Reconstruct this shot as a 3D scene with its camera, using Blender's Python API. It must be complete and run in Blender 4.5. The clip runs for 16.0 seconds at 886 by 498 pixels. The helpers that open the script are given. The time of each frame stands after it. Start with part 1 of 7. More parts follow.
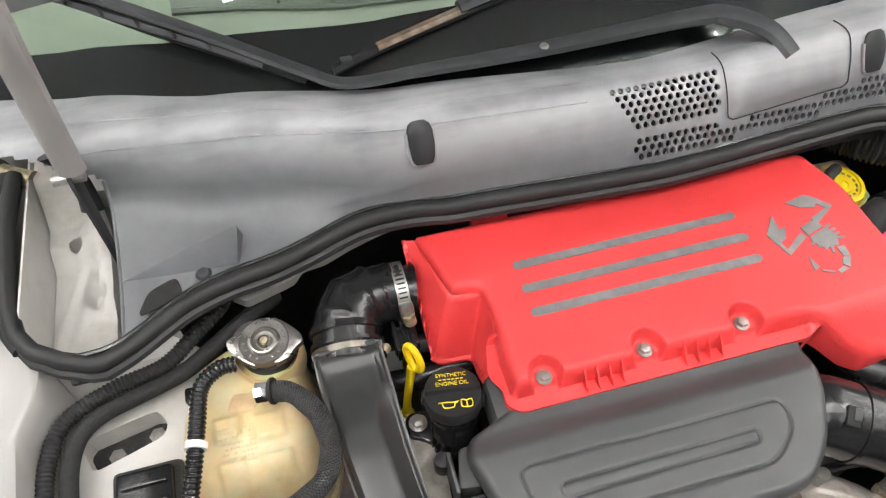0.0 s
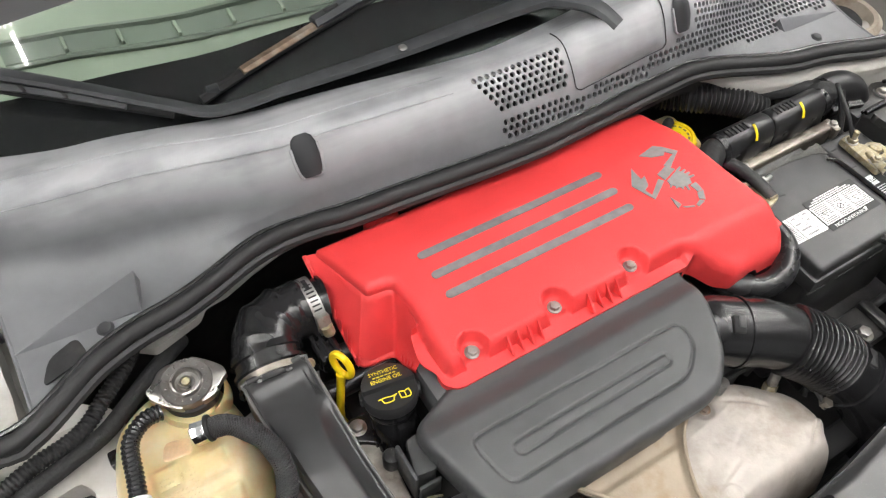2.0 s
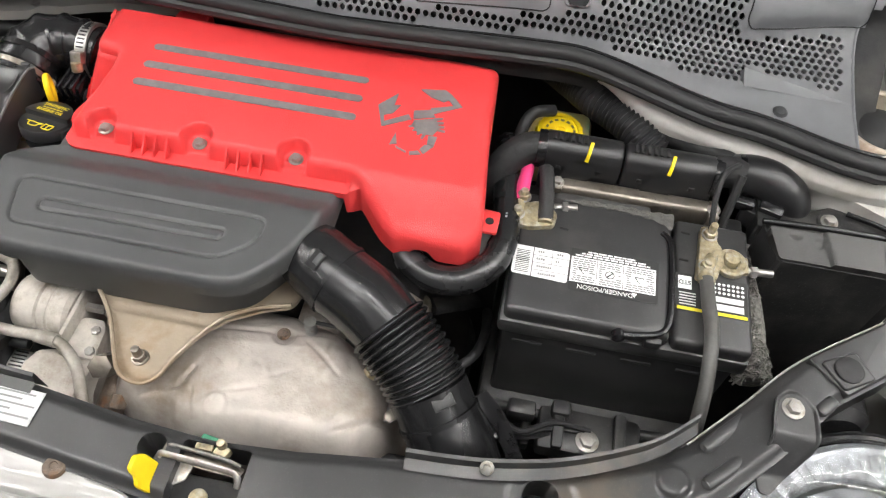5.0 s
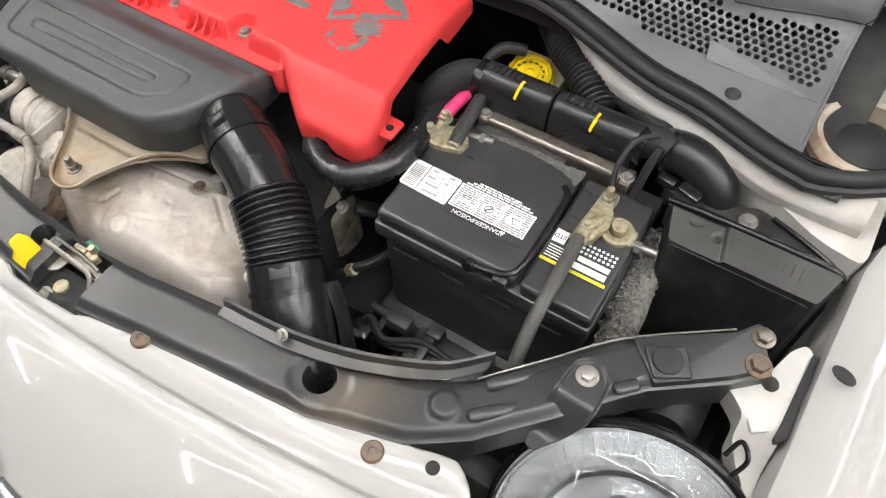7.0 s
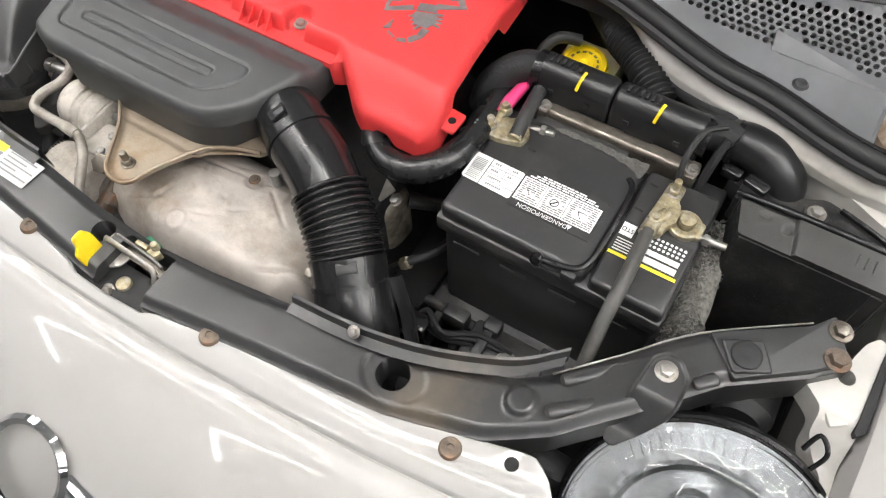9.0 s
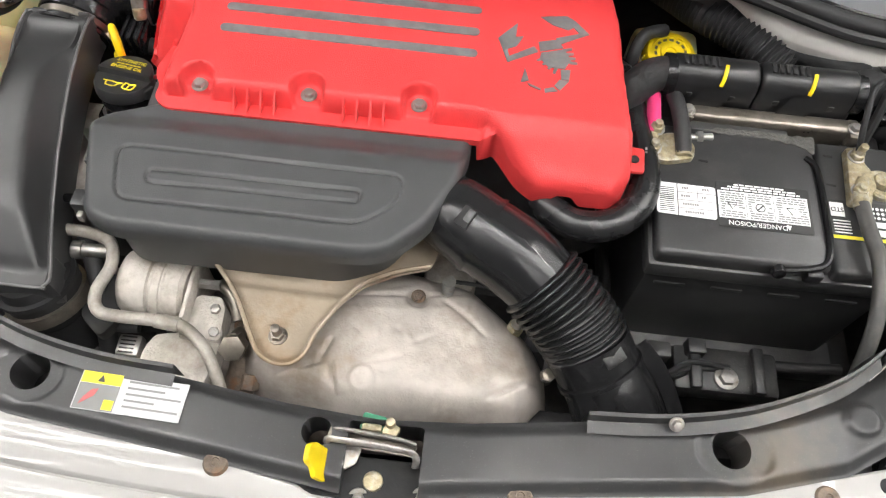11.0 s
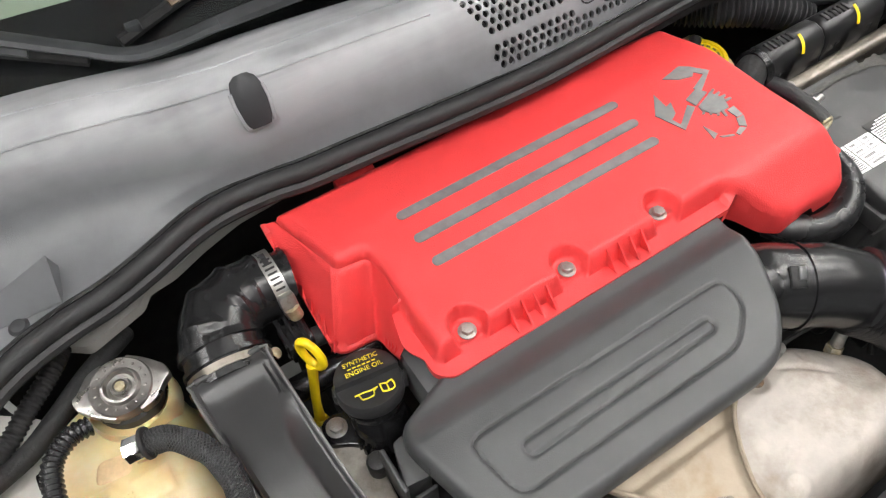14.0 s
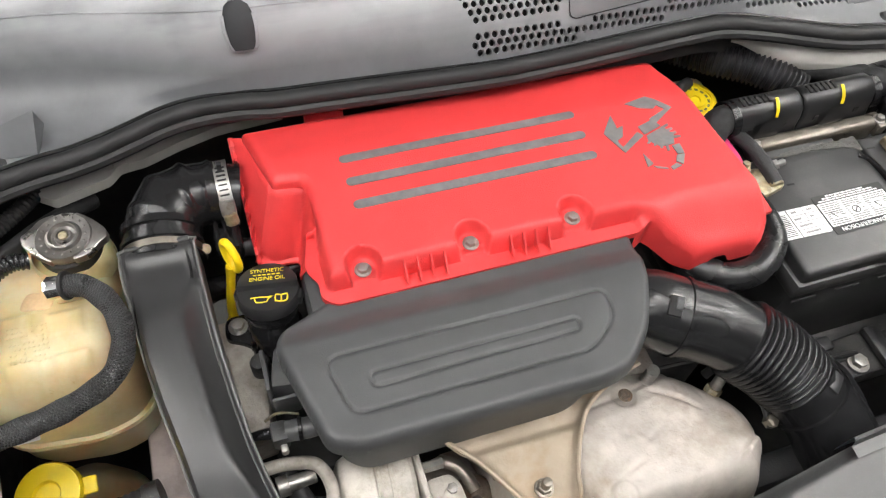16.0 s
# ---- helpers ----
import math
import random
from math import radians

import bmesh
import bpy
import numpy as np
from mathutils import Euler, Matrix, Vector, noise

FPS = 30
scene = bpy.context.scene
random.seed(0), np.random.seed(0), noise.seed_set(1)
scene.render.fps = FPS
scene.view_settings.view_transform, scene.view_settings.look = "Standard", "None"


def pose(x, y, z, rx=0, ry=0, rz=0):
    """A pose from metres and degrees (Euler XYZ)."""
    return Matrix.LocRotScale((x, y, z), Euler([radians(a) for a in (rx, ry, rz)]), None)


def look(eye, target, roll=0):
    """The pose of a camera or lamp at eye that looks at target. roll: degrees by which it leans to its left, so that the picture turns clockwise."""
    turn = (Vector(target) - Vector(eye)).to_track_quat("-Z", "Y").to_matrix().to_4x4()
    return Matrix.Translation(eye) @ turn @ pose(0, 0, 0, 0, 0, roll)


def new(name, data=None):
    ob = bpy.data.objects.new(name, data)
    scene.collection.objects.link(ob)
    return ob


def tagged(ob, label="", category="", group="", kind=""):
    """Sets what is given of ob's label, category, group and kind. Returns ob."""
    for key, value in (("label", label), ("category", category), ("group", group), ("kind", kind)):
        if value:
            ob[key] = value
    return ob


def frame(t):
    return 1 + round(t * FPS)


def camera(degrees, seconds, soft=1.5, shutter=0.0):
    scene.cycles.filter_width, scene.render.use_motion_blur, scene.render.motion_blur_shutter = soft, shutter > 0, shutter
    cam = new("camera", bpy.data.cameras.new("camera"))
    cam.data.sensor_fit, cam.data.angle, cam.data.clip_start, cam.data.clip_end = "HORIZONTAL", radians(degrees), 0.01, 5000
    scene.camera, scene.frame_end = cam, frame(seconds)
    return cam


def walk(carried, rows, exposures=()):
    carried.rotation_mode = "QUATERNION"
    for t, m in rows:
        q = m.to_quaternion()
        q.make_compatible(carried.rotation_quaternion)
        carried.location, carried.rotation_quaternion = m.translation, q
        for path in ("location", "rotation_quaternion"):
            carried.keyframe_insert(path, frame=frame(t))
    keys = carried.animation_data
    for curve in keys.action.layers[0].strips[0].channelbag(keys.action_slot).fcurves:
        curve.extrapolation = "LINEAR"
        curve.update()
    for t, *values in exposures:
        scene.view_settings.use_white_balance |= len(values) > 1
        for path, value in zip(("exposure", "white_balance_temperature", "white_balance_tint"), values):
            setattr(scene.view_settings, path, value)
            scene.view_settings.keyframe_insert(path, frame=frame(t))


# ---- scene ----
# camera and its path
cam = camera(61.9, 16.0, soft=1.2)
PATH = [
    (0, (-0.352, 0.244, 1.452), (-0.058, 1.375, -0.171), -0.8),
    (0.5, (-0.428, 0.24, 1.454), (0.125, 1.328, -0.131), -0.7),
    (1, (-0.429, 0.225, 1.453), (0.211, 1.25, -0.14), 1.5),
    (1.5, (-0.425, 0.228, 1.449), (0.253, 1.24, -0.137), 3.0),
    (2, (-0.419, 0.231, 1.452), (0.278, 1.251, -0.121), 3.6),
    (2.5, (-0.408, 0.227, 1.451), (0.275, 1.266, -0.115), 4.5),
    (3, (-0.329, 0.19, 1.45), (0.234, 1.279, -0.131), 4.8),
    (3.5, (-0.214, 0.155, 1.433), (0.185, 1.286, -0.167), 4.1),
    (4, (-0.093, 0.096, 1.413), (0.147, 1.26, -0.196), 3.6),
    (4.5, (0.05, 0.045, 1.408), (0.142, 1.192, -0.227), 5.5),
    (5, (0.213, 0.054, 1.402), (0.059, 1.183, -0.241), 3.8),
    (5.2, (0.276, 0.058, 1.389), (0.034, 1.175, -0.252), 3.4),
    (7.3, (0.519, 0.103, 1.39), (-0.09, 0.971, -0.306), -3.1),
    (7.5, (0.518, 0.104, 1.389), (-0.094, 0.964, -0.31), -3.3),
    (8, (0.514, 0.102, 1.392), (-0.104, 0.951, -0.31), -3.4),
    (8.2, (0.512, 0.101, 1.393), (-0.106, 0.949, -0.309), -3.5),
    (10.3, (0.216, 0.027, 1.388), (-0.039, 0.956, -0.365), 3.2),
    (10.5, (0.168, 0.037, 1.378), (-0.007, 0.974, -0.381), 4.4),
    (11, (0.043, 0.083, 1.367), (0.021, 1.042, -0.388), 5.1),
    (11.5, (-0.074, 0.116, 1.351), (0.011, 1.064, -0.408), 0.8),
    (12, (-0.197, 0.151, 1.332), (0.218, 0.963, -0.448), 11.9),
    (12.5, (-0.264, 0.199, 1.328), (0.237, 1.006, -0.432), 6.5),
    (13, (-0.318, 0.242, 1.341), (0.14, 1.168, -0.371), -4.0),
    (13.5, (-0.352, 0.269, 1.353), (0.172, 1.252, -0.308), -4.1),
    (14, (-0.349, 0.281, 1.345), (0.254, 1.26, -0.292), -2.0),
    (14.5, (-0.345, 0.276, 1.346), (0.286, 1.255, -0.28), -0.6),
    (15, (-0.329, 0.269, 1.355), (0.294, 1.271, -0.26), 0.9),
    (15.5, (-0.302, 0.224, 1.371), (0.276, 1.261, -0.238), 2.7),
    (16, (-0.267, 0.168, 1.377), (0.186, 1.22, -0.263), 6.4),
]
walk(cam, [(t, look(eye, target, roll)) for t, eye, target, roll in PATH])

# ---- light: a ceiling grid of hexagonal LED tubes in a white workshop ----
world = bpy.data.worlds.new("workshop")
scene.world = world
world.use_nodes = True
world.node_tree.nodes["Background"].inputs[0].default_value = (0.9, 0.95, 1.0, 1)
world.node_tree.nodes["Background"].inputs[1].default_value = 0.02
TUBE_GLOW = 39.0
scene.view_settings.exposure = 0.0

# ---- materials ----


def material(name, col, rough=0.5, metal=0.0, vary=0.12, scale=40.0, bump=0.15, grain=400.0, dirt=None, dirt_scale=9.0,
             dirt_amount=0.5, coat=0.0, trans=0.0, sss=0.0, spec=0.5, emit=0.0, speck=0.0, wear=0.0):
    """Procedural surface: base colour varied at two scales, roughness variation, fine relief, optional dirt colour."""
    m = bpy.data.materials.new(name)
    m.use_nodes = True
    n, l = m.node_tree.nodes, m.node_tree.links
    b = n["Principled BSDF"]
    b.inputs["Metallic"].default_value = metal
    b.inputs["Coat Weight"].default_value = coat
    b.inputs["Coat Roughness"].default_value = 0.03
    b.inputs["Transmission Weight"].default_value = trans
    b.inputs["Subsurface Weight"].default_value = sss
    b.inputs["Subsurface Scale"].default_value = 0.02
    b.inputs["Specular IOR Level"].default_value = spec
    tc = n.new("ShaderNodeTexCoord")
    big = n.new("ShaderNodeTexNoise")
    big.inputs["Scale"].default_value = scale
    big.inputs["Detail"].default_value = 7
    big.inputs["Roughness"].default_value = 0.62
    l.new(tc.outputs["Object"], big.inputs["Vector"])
    fine = n.new("ShaderNodeTexNoise")
    fine.inputs["Scale"].default_value = grain
    fine.inputs["Detail"].default_value = 3
    l.new(tc.outputs["Object"], fine.inputs["Vector"])
    mix = n.new("ShaderNodeMix")
    mix.data_type = "RGBA"
    mix.inputs[6].default_value = (*[c * (1 - vary) for c in col], 1)
    mix.inputs[7].default_value = (*[min(1, c * (1 + vary)) for c in col], 1)
    spread = n.new("ShaderNodeMapRange")
    spread.inputs["From Min"].default_value, spread.inputs["From Max"].default_value = 0.32, 0.68
    l.new(big.outputs["Fac"], spread.inputs["Value"])
    l.new(spread.outputs["Result"], mix.inputs[0])
    out = mix.outputs[2]
    if dirt:
        patch = n.new("ShaderNodeTexNoise")
        patch.inputs["Scale"].default_value = dirt_scale
        patch.inputs["Detail"].default_value = 6
        patch.inputs["Roughness"].default_value = 0.65
        l.new(tc.outputs["Object"], patch.inputs["Vector"])
        ramp = n.new("ShaderNodeMapRange")
        ramp.inputs["From Min"].default_value = 0.62 - 0.3 * dirt_amount
        ramp.inputs["From Max"].default_value = 0.82 - 0.2 * dirt_amount
        l.new(patch.outputs["Fac"], ramp.inputs["Value"])
        mx = n.new("ShaderNodeMix")
        mx.data_type = "RGBA"
        mx.inputs[7].default_value = (*dirt, 1)
        l.new(ramp.outputs["Result"], mx.inputs[0])
        l.new(out, mx.inputs[6])
        out = mx.outputs[2]
    if speck:
        dots = n.new("ShaderNodeTexNoise")
        dots.inputs["Scale"].default_value = 900
        dots.inputs["Detail"].default_value = 2
        l.new(tc.outputs["Object"], dots.inputs["Vector"])
        dr = n.new("ShaderNodeMapRange")
        dr.inputs["From Min"].default_value, dr.inputs["From Max"].default_value = 0.66, 0.72
        dr.inputs["To Max"].default_value = speck
        l.new(dots.outputs["Fac"], dr.inputs["Value"])
        ms = n.new("ShaderNodeMix")
        ms.data_type = "RGBA"
        ms.inputs[7].default_value = (0.42, 0.41, 0.39, 1)
        l.new(dr.outputs["Result"], ms.inputs[0])
        l.new(out, ms.inputs[6])
        out = ms.outputs[2]
    l.new(out, b.inputs["Base Color"])
    rr = n.new("ShaderNodeMapRange")
    rr.inputs["To Min"].default_value = rough * (1 - 0.7 * vary)
    rr.inputs["To Max"].default_value = min(1, rough * (1 + 0.7 * vary))
    l.new(spread.outputs["Result"], rr.inputs["Value"])
    l.new(rr.outputs["Result"], b.inputs["Roughness"])
    if bump:
        bp = n.new("ShaderNodeBump")
        bp.inputs["Strength"].default_value = bump
        bp.inputs["Distance"].default_value = 0.0008
        l.new(fine.outputs["Fac"], bp.inputs["Height"])
        if wear:
            b2 = n.new("ShaderNodeBump")
            b2.inputs["Strength"].default_value = wear
            b2.inputs["Distance"].default_value = 0.004
            l.new(big.outputs["Fac"], b2.inputs["Height"])
            l.new(bp.outputs["Normal"], b2.inputs["Normal"])
            bp = b2
        l.new(bp.outputs["Normal"], b.inputs["Normal"])
    if emit:
        b.inputs["Emission Color"].default_value = (*col, 1)
        b.inputs["Emission Strength"].default_value = emit
    return m


RED = material("red_crackle_paint", (0.74, 0.050, 0.052), 0.44, vary=0.06, scale=25, bump=0.6, grain=900, spec=0.45, dirt=(0.62, 0.044, 0.046), dirt_scale=6, dirt_amount=0.3)
GREYPLATE = material("brushed_grey_plate", (0.30, 0.31, 0.31), 0.45, 0.6, vary=0.15, scale=90, bump=0.05)
BLACK = material("black_satin_plastic", (0.062, 0.063, 0.065), 0.43, vary=0.08, scale=20, bump=0.18, grain=1100, speck=0.04)
BLACKGLOSS = material("black_gloss_plastic", (0.010, 0.010, 0.011), 0.22, vary=0.12, scale=18, bump=0.06, grain=500, speck=0.04)
BLACKDUST = material("dusty_black_plastic", (0.016, 0.016, 0.017), 0.42, vary=0.25, scale=60, bump=0.25, speck=0.34, dirt=(0.055, 0.053, 0.049), dirt_scale=20, dirt_amount=0.5)
# near-black for grimy metal, and for shade painted into gaps and hollows
CAVITY = material("grimy_shade_black", (0.012, 0.012, 0.013), 0.7, vary=0.3, scale=50, bump=0.3,
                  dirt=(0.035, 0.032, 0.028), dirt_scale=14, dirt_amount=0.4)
RUBBER = material("black_rubber", (0.016, 0.016, 0.017), 0.6, vary=0.2, scale=60, bump=0.2)
HOSE = material("braided_rubber", (0.030, 0.030, 0.031), 0.42, vary=0.25, scale=500, bump=0.9, grain=1300)
TAPE = material("cloth_tape", (0.014, 0.014, 0.015), 0.75, vary=0.3, scale=120, bump=0.9, grain=260)
DUCTBLACK = material("moulded_black_duct", (0.038, 0.038, 0.039), 0.34, vary=0.08, scale=10, bump=0.08, grain=900, speck=0.02)
HOSEPLASTIC = material("satin_hose_plastic", (0.014, 0.014, 0.015), 0.21, vary=0.03, scale=12, bump=0.04, grain=700, speck=0.02)
SHINYRUBBER = material("shiny_hose_rubber", (0.016, 0.016, 0.017), 0.27, vary=0.1, scale=30, bump=0.08, grain=500, speck=0.03)
CONDUIT = material("black_conduit_plastic", (0.015, 0.015, 0.016), 0.30, vary=0.1, scale=20, bump=0.12, grain=700, speck=0.06)
BATTERY = material("scuffed_battery_case", (0.034, 0.034, 0.035), 0.33, vary=0.14, scale=14, bump=0.12, grain=600, speck=0.12, dirt=(0.062, 0.060, 0.058), dirt_scale=11, dirt_amount=0.4)
COWL = material("faded_grey_plastic", (0.135, 0.138, 0.146), 0.42, vary=0.16, scale=14, bump=0.15, grain=900)


def crest_sheen(m, colour, y0, y1, streak):
    """Pale streaks on the panel's crest: fading, with ceiling reflections painted in."""
    n, l = m.node_tree.nodes, m.node_tree.links
    b = n["Principled BSDF"]
    old = b.inputs["Base Color"].links[0].from_socket
    tc = n.new("ShaderNodeTexCoord")
    mp = n.new("ShaderNodeMapping")
    mp.inputs["Scale"].default_value = (2.5, 30, 30)
    l.new(tc.outputs["Object"], mp.inputs["Vector"])
    nz = n.new("ShaderNodeTexNoise")
    nz.inputs["Scale"].default_value = streak
    nz.inputs["Detail"].default_value = 5
    l.new(mp.outputs["Vector"], nz.inputs["Vector"])
    blot = n.new("ShaderNodeTexNoise")
    blot.inputs["Scale"].default_value = 11
    blot.inputs["Detail"].default_value = 4
    l.new(tc.outputs["Object"], blot.inputs["Vector"])
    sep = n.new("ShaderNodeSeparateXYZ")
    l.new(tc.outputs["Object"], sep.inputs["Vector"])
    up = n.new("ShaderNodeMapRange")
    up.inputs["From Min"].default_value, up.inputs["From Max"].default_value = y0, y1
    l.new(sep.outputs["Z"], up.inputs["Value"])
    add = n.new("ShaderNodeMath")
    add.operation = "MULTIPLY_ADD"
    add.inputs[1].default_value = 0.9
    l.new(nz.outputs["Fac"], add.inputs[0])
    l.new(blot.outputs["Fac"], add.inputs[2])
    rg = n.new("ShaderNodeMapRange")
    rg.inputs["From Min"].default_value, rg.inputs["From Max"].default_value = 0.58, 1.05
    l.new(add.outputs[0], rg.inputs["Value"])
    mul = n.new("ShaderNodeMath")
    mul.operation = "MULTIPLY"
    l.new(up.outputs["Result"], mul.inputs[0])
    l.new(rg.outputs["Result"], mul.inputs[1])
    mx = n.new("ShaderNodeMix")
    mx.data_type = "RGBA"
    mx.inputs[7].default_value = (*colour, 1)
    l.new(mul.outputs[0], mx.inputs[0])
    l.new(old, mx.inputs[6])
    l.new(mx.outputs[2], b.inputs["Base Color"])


# paler with height: the crest's reflected light is put into the colour
crest_sheen(COWL, (0.41, 0.415, 0.43), 0.040, 0.082, 1.0)
CAPBLACK = material("satin_black_cap", (0.020, 0.020, 0.021), 0.42, vary=0.08, scale=20, bump=0.12, grain=900, speck=0.03)
DASHDARK = material("dark_green_grey_vent", (0.075, 0.092, 0.075), 0.7, vary=0.1, scale=8, bump=0.2)
RIMGREY = material("worn_highlit_rim", (0.12, 0.12, 0.118), 0.36, vary=0.15, scale=60, bump=0.15, grain=600, speck=0.08)
LIDGREY = material("dusty_grey_plastic", (0.0288, 0.0282, 0.0270), 0.42, vary=0.15, scale=30, bump=0.15, grain=600, speck=0.08)
CREAM = material("rust_stained_cream_steel", (0.50, 0.44, 0.36), 0.5, vary=0.15, scale=25, bump=0.2, dirt=(0.24, 0.13, 0.06), dirt_scale=22, dirt_amount=0.5)
CLIP = material("dark_plastic_plug", (0.03, 0.031, 0.034), 0.55, vary=0.1, bump=0.2)
FRAMEBLACK = material("black_painted_steel", (0.036, 0.036, 0.037), 0.30, vary=0.10, scale=16, bump=0.1, grain=250, speck=0.14, wear=0.03, dirt=(0.12, 0.095, 0.07), dirt_scale=5, dirt_amount=0.12)
WHITE = material("white_car_paint", (0.385, 0.374, 0.361), 0.45, vary=0.02, scale=6, bump=0.0, coat=0.6, spec=0.2)
WHITEDULL = material("white_body_metal", (0.50, 0.485, 0.46), 0.42, vary=0.08, scale=18, bump=0.08, speck=0.1, dirt=(0.30, 0.27, 0.22), dirt_scale=7, dirt_amount=0.4)
SHIELD = material("stained_aluminium", (0.43, 0.39, 0.355), 0.46, 0.10, vary=0.20, scale=18, bump=0.35, grain=420, wear=0.35, speck=0.12, dirt=(0.20, 0.15, 0.105), dirt_scale=11, dirt_amount=0.65)
PALECAST = material("pale_corroded_cast", (0.50, 0.465, 0.42), 0.6, 0.1, vary=0.16, scale=60, bump=0.8, grain=420, speck=0.08, dirt=(0.24, 0.20, 0.155), dirt_scale=28, dirt_amount=0.5)
SHIELDTAN = material("heat_tanned_aluminium", (0.35, 0.285, 0.215), 0.50, 0.25, vary=0.16, scale=14, bump=0.25, grain=300, wear=0.15, dirt=(0.22, 0.14, 0.07), dirt_scale=16, dirt_amount=0.45)
CAST = material("cast_aluminium", (0.37, 0.34, 0.305), 0.55, 0.2, vary=0.3, scale=45, bump=0.9, grain=320, speck=0.1, dirt=(0.13, 0.11, 0.085), dirt_scale=20, dirt_amount=0.55)
CASTIRON = material("dusty_cast_iron", (0.30, 0.265, 0.235), 0.7, 0.2, vary=0.25, scale=40, bump=1.0, grain=300, dirt=(0.14, 0.10, 0.07), dirt_scale=18, dirt_amount=0.5)
STEEL = material("zinc_steel", (0.46, 0.45, 0.43), 0.34, 0.85, vary=0.25, scale=120, bump=0.3, dirt=(0.20, 0.17, 0.13), dirt_scale=60, dirt_amount=0.4)
ZINC = material("pale_zinc_plate", (0.36, 0.345, 0.325), 0.36, 0.6, vary=0.18, scale=150, bump=0.3, dirt=(0.26, 0.22, 0.17), dirt_scale=120, dirt_amount=0.45)
DULLSTEEL = material("dull_tarnished_steel", (0.24, 0.215, 0.185), 0.34, 0.8, vary=0.3, scale=60, bump=0.3, dirt=(0.08, 0.065, 0.045), dirt_scale=30, dirt_amount=0.5)
RUST = material("rusty_steel", (0.16, 0.125, 0.098), 0.65, 0.35, vary=0.4, scale=200, bump=0.8, grain=600, dirt=(0.24, 0.11, 0.045), dirt_scale=70, dirt_amount=0.35)
BRASS = material("tarnished_lead_brass", (0.36, 0.31, 0.20), 0.48, 0.6, vary=0.4, scale=140, bump=0.8, grain=450, dirt=(0.52, 0.50, 0.44), dirt_scale=90, dirt_amount=0.4)
REFLECTOR = material("lamp_reflector", (0.86, 0.87, 0.89), 0.17, 0.8, vary=0.03, bump=0.0)
CHROME = material("chrome", (0.85, 0.86, 0.87), 0.08, 1.0, vary=0.03, bump=0.0)
YELLOW = material("yellow_plastic", (0.85, 0.62, 0.01), 0.42, vary=0.06, scale=50, bump=0.1)
YELLOWPRINT = material("yellow_print", (0.85, 0.70, 0.04), 0.6, vary=0.03, bump=0)
PINK = material("pink_heat_shrink", (0.85, 0.06, 0.22), 0.4, vary=0.08, bump=0.1)
GREEN = material("green_plastic", (0.05, 0.22, 0.13), 0.5, vary=0.1, bump=0.1)
TANK = material("yellowed_translucent_plastic", (0.60, 0.46, 0.24), 0.3, vary=0.16, scale=20, bump=0.15, grain=90, dirt=(0.66, 0.58, 0.40), dirt_scale=16, dirt_amount=0.55, sss=0.3)
PAPER = material("label_paper", (0.80, 0.80, 0.79), 0.5, vary=0.05, scale=60, bump=0.0)
DULLPAPER = material("grimy_label_paper", (0.56, 0.56, 0.57), 0.5, vary=0.12, scale=50, bump=0.0, dirt=(0.40, 0.39, 0.38), dirt_scale=30, dirt_amount=0.3)
INK = material("black_ink", (0.03, 0.03, 0.03), 0.6, vary=0.05, bump=0)
GREYINK = material("grey_ink", (0.22, 0.22, 0.22), 0.6, vary=0.1, bump=0)
REDINK = material("red_ink", (0.5, 0.12, 0.12), 0.6, vary=0.1, bump=0)
FELT = material("grey_felt", (0.19, 0.185, 0.17), 0.95, vary=0.5, scale=160, bump=1.0, grain=500, spec=0.1)
DASH = material("grey_dashboard", (0.15, 0.18, 0.14), 0.7, vary=0.12, scale=5, bump=0.2)
FRIT = material("black_ceramic_band", (0.006, 0.006, 0.007), 0.12, vary=0.1, bump=0)
GREYMETAL = material("worn_grey_wiper_steel", (0.055, 0.058, 0.062), 0.4, 0.3, vary=0.15, scale=40, bump=0.1)
COPPERWORN = material("bare_worn_wiper_blade", (0.21, 0.15, 0.105), 0.5, 0.5, vary=0.4, scale=110, bump=0.3, dirt=(0.30, 0.27, 0.23), dirt_scale=60, dirt_amount=0.5)
CONCRETE = material("workshop_floor", (0.16, 0.16, 0.155), 0.5, vary=0.1, scale=2, bump=0.1, grain=60)
WALLPAINT = material("grey_wall_paint", (0.30, 0.305, 0.31), 0.8, vary=0.05, scale=3, bump=0.05)
TUBELIGHT = material("led_tube", (1.0, 0.98, 0.95), 0.5, vary=0, bump=0, emit=TUBE_GLOW)


def glass(name, tint, rough=0.0, ior=1.5):
    m = bpy.data.materials.new(name)
    m.use_nodes = True
    b = m.node_tree.nodes["Principled BSDF"]
    b.inputs["Base Color"].default_value = (*tint, 1)
    b.inputs["Roughness"].default_value = rough
    b.inputs["Transmission Weight"].default_value = 1
    b.inputs["IOR"].default_value = ior
    return m


WINDGLASS = glass("green_tinted_glass", (0.86, 0.95, 0.88))
LENS = glass("clear_lamp_lens", (0.97, 0.98, 0.98), 0.02, 1.45)

# ---- mesh helpers ----
ORIGIN = {}
MESHES = {}


def finish(name, bm, mat, angle=38):
    bmesh.ops.recalc_face_normals(bm, faces=bm.faces)
    me = bpy.data.meshes.new(name)
    bm.to_mesh(me)
    bm.free()
    me.materials.append(mat)
    for p in me.polygons:
        p.use_smooth = True
    me.set_sharp_from_angle(angle=radians(angle))
    return me


def thing(name, at, label, category, group="", kind=""):
    """An Empty at the base of a thing; its parts are meshes under it."""
    ob = new(name)
    ob.empty_display_size = 0.01
    ob.location = at
    ORIGIN[ob.name] = Vector(at)
    return tagged(ob, label, category, group, kind)


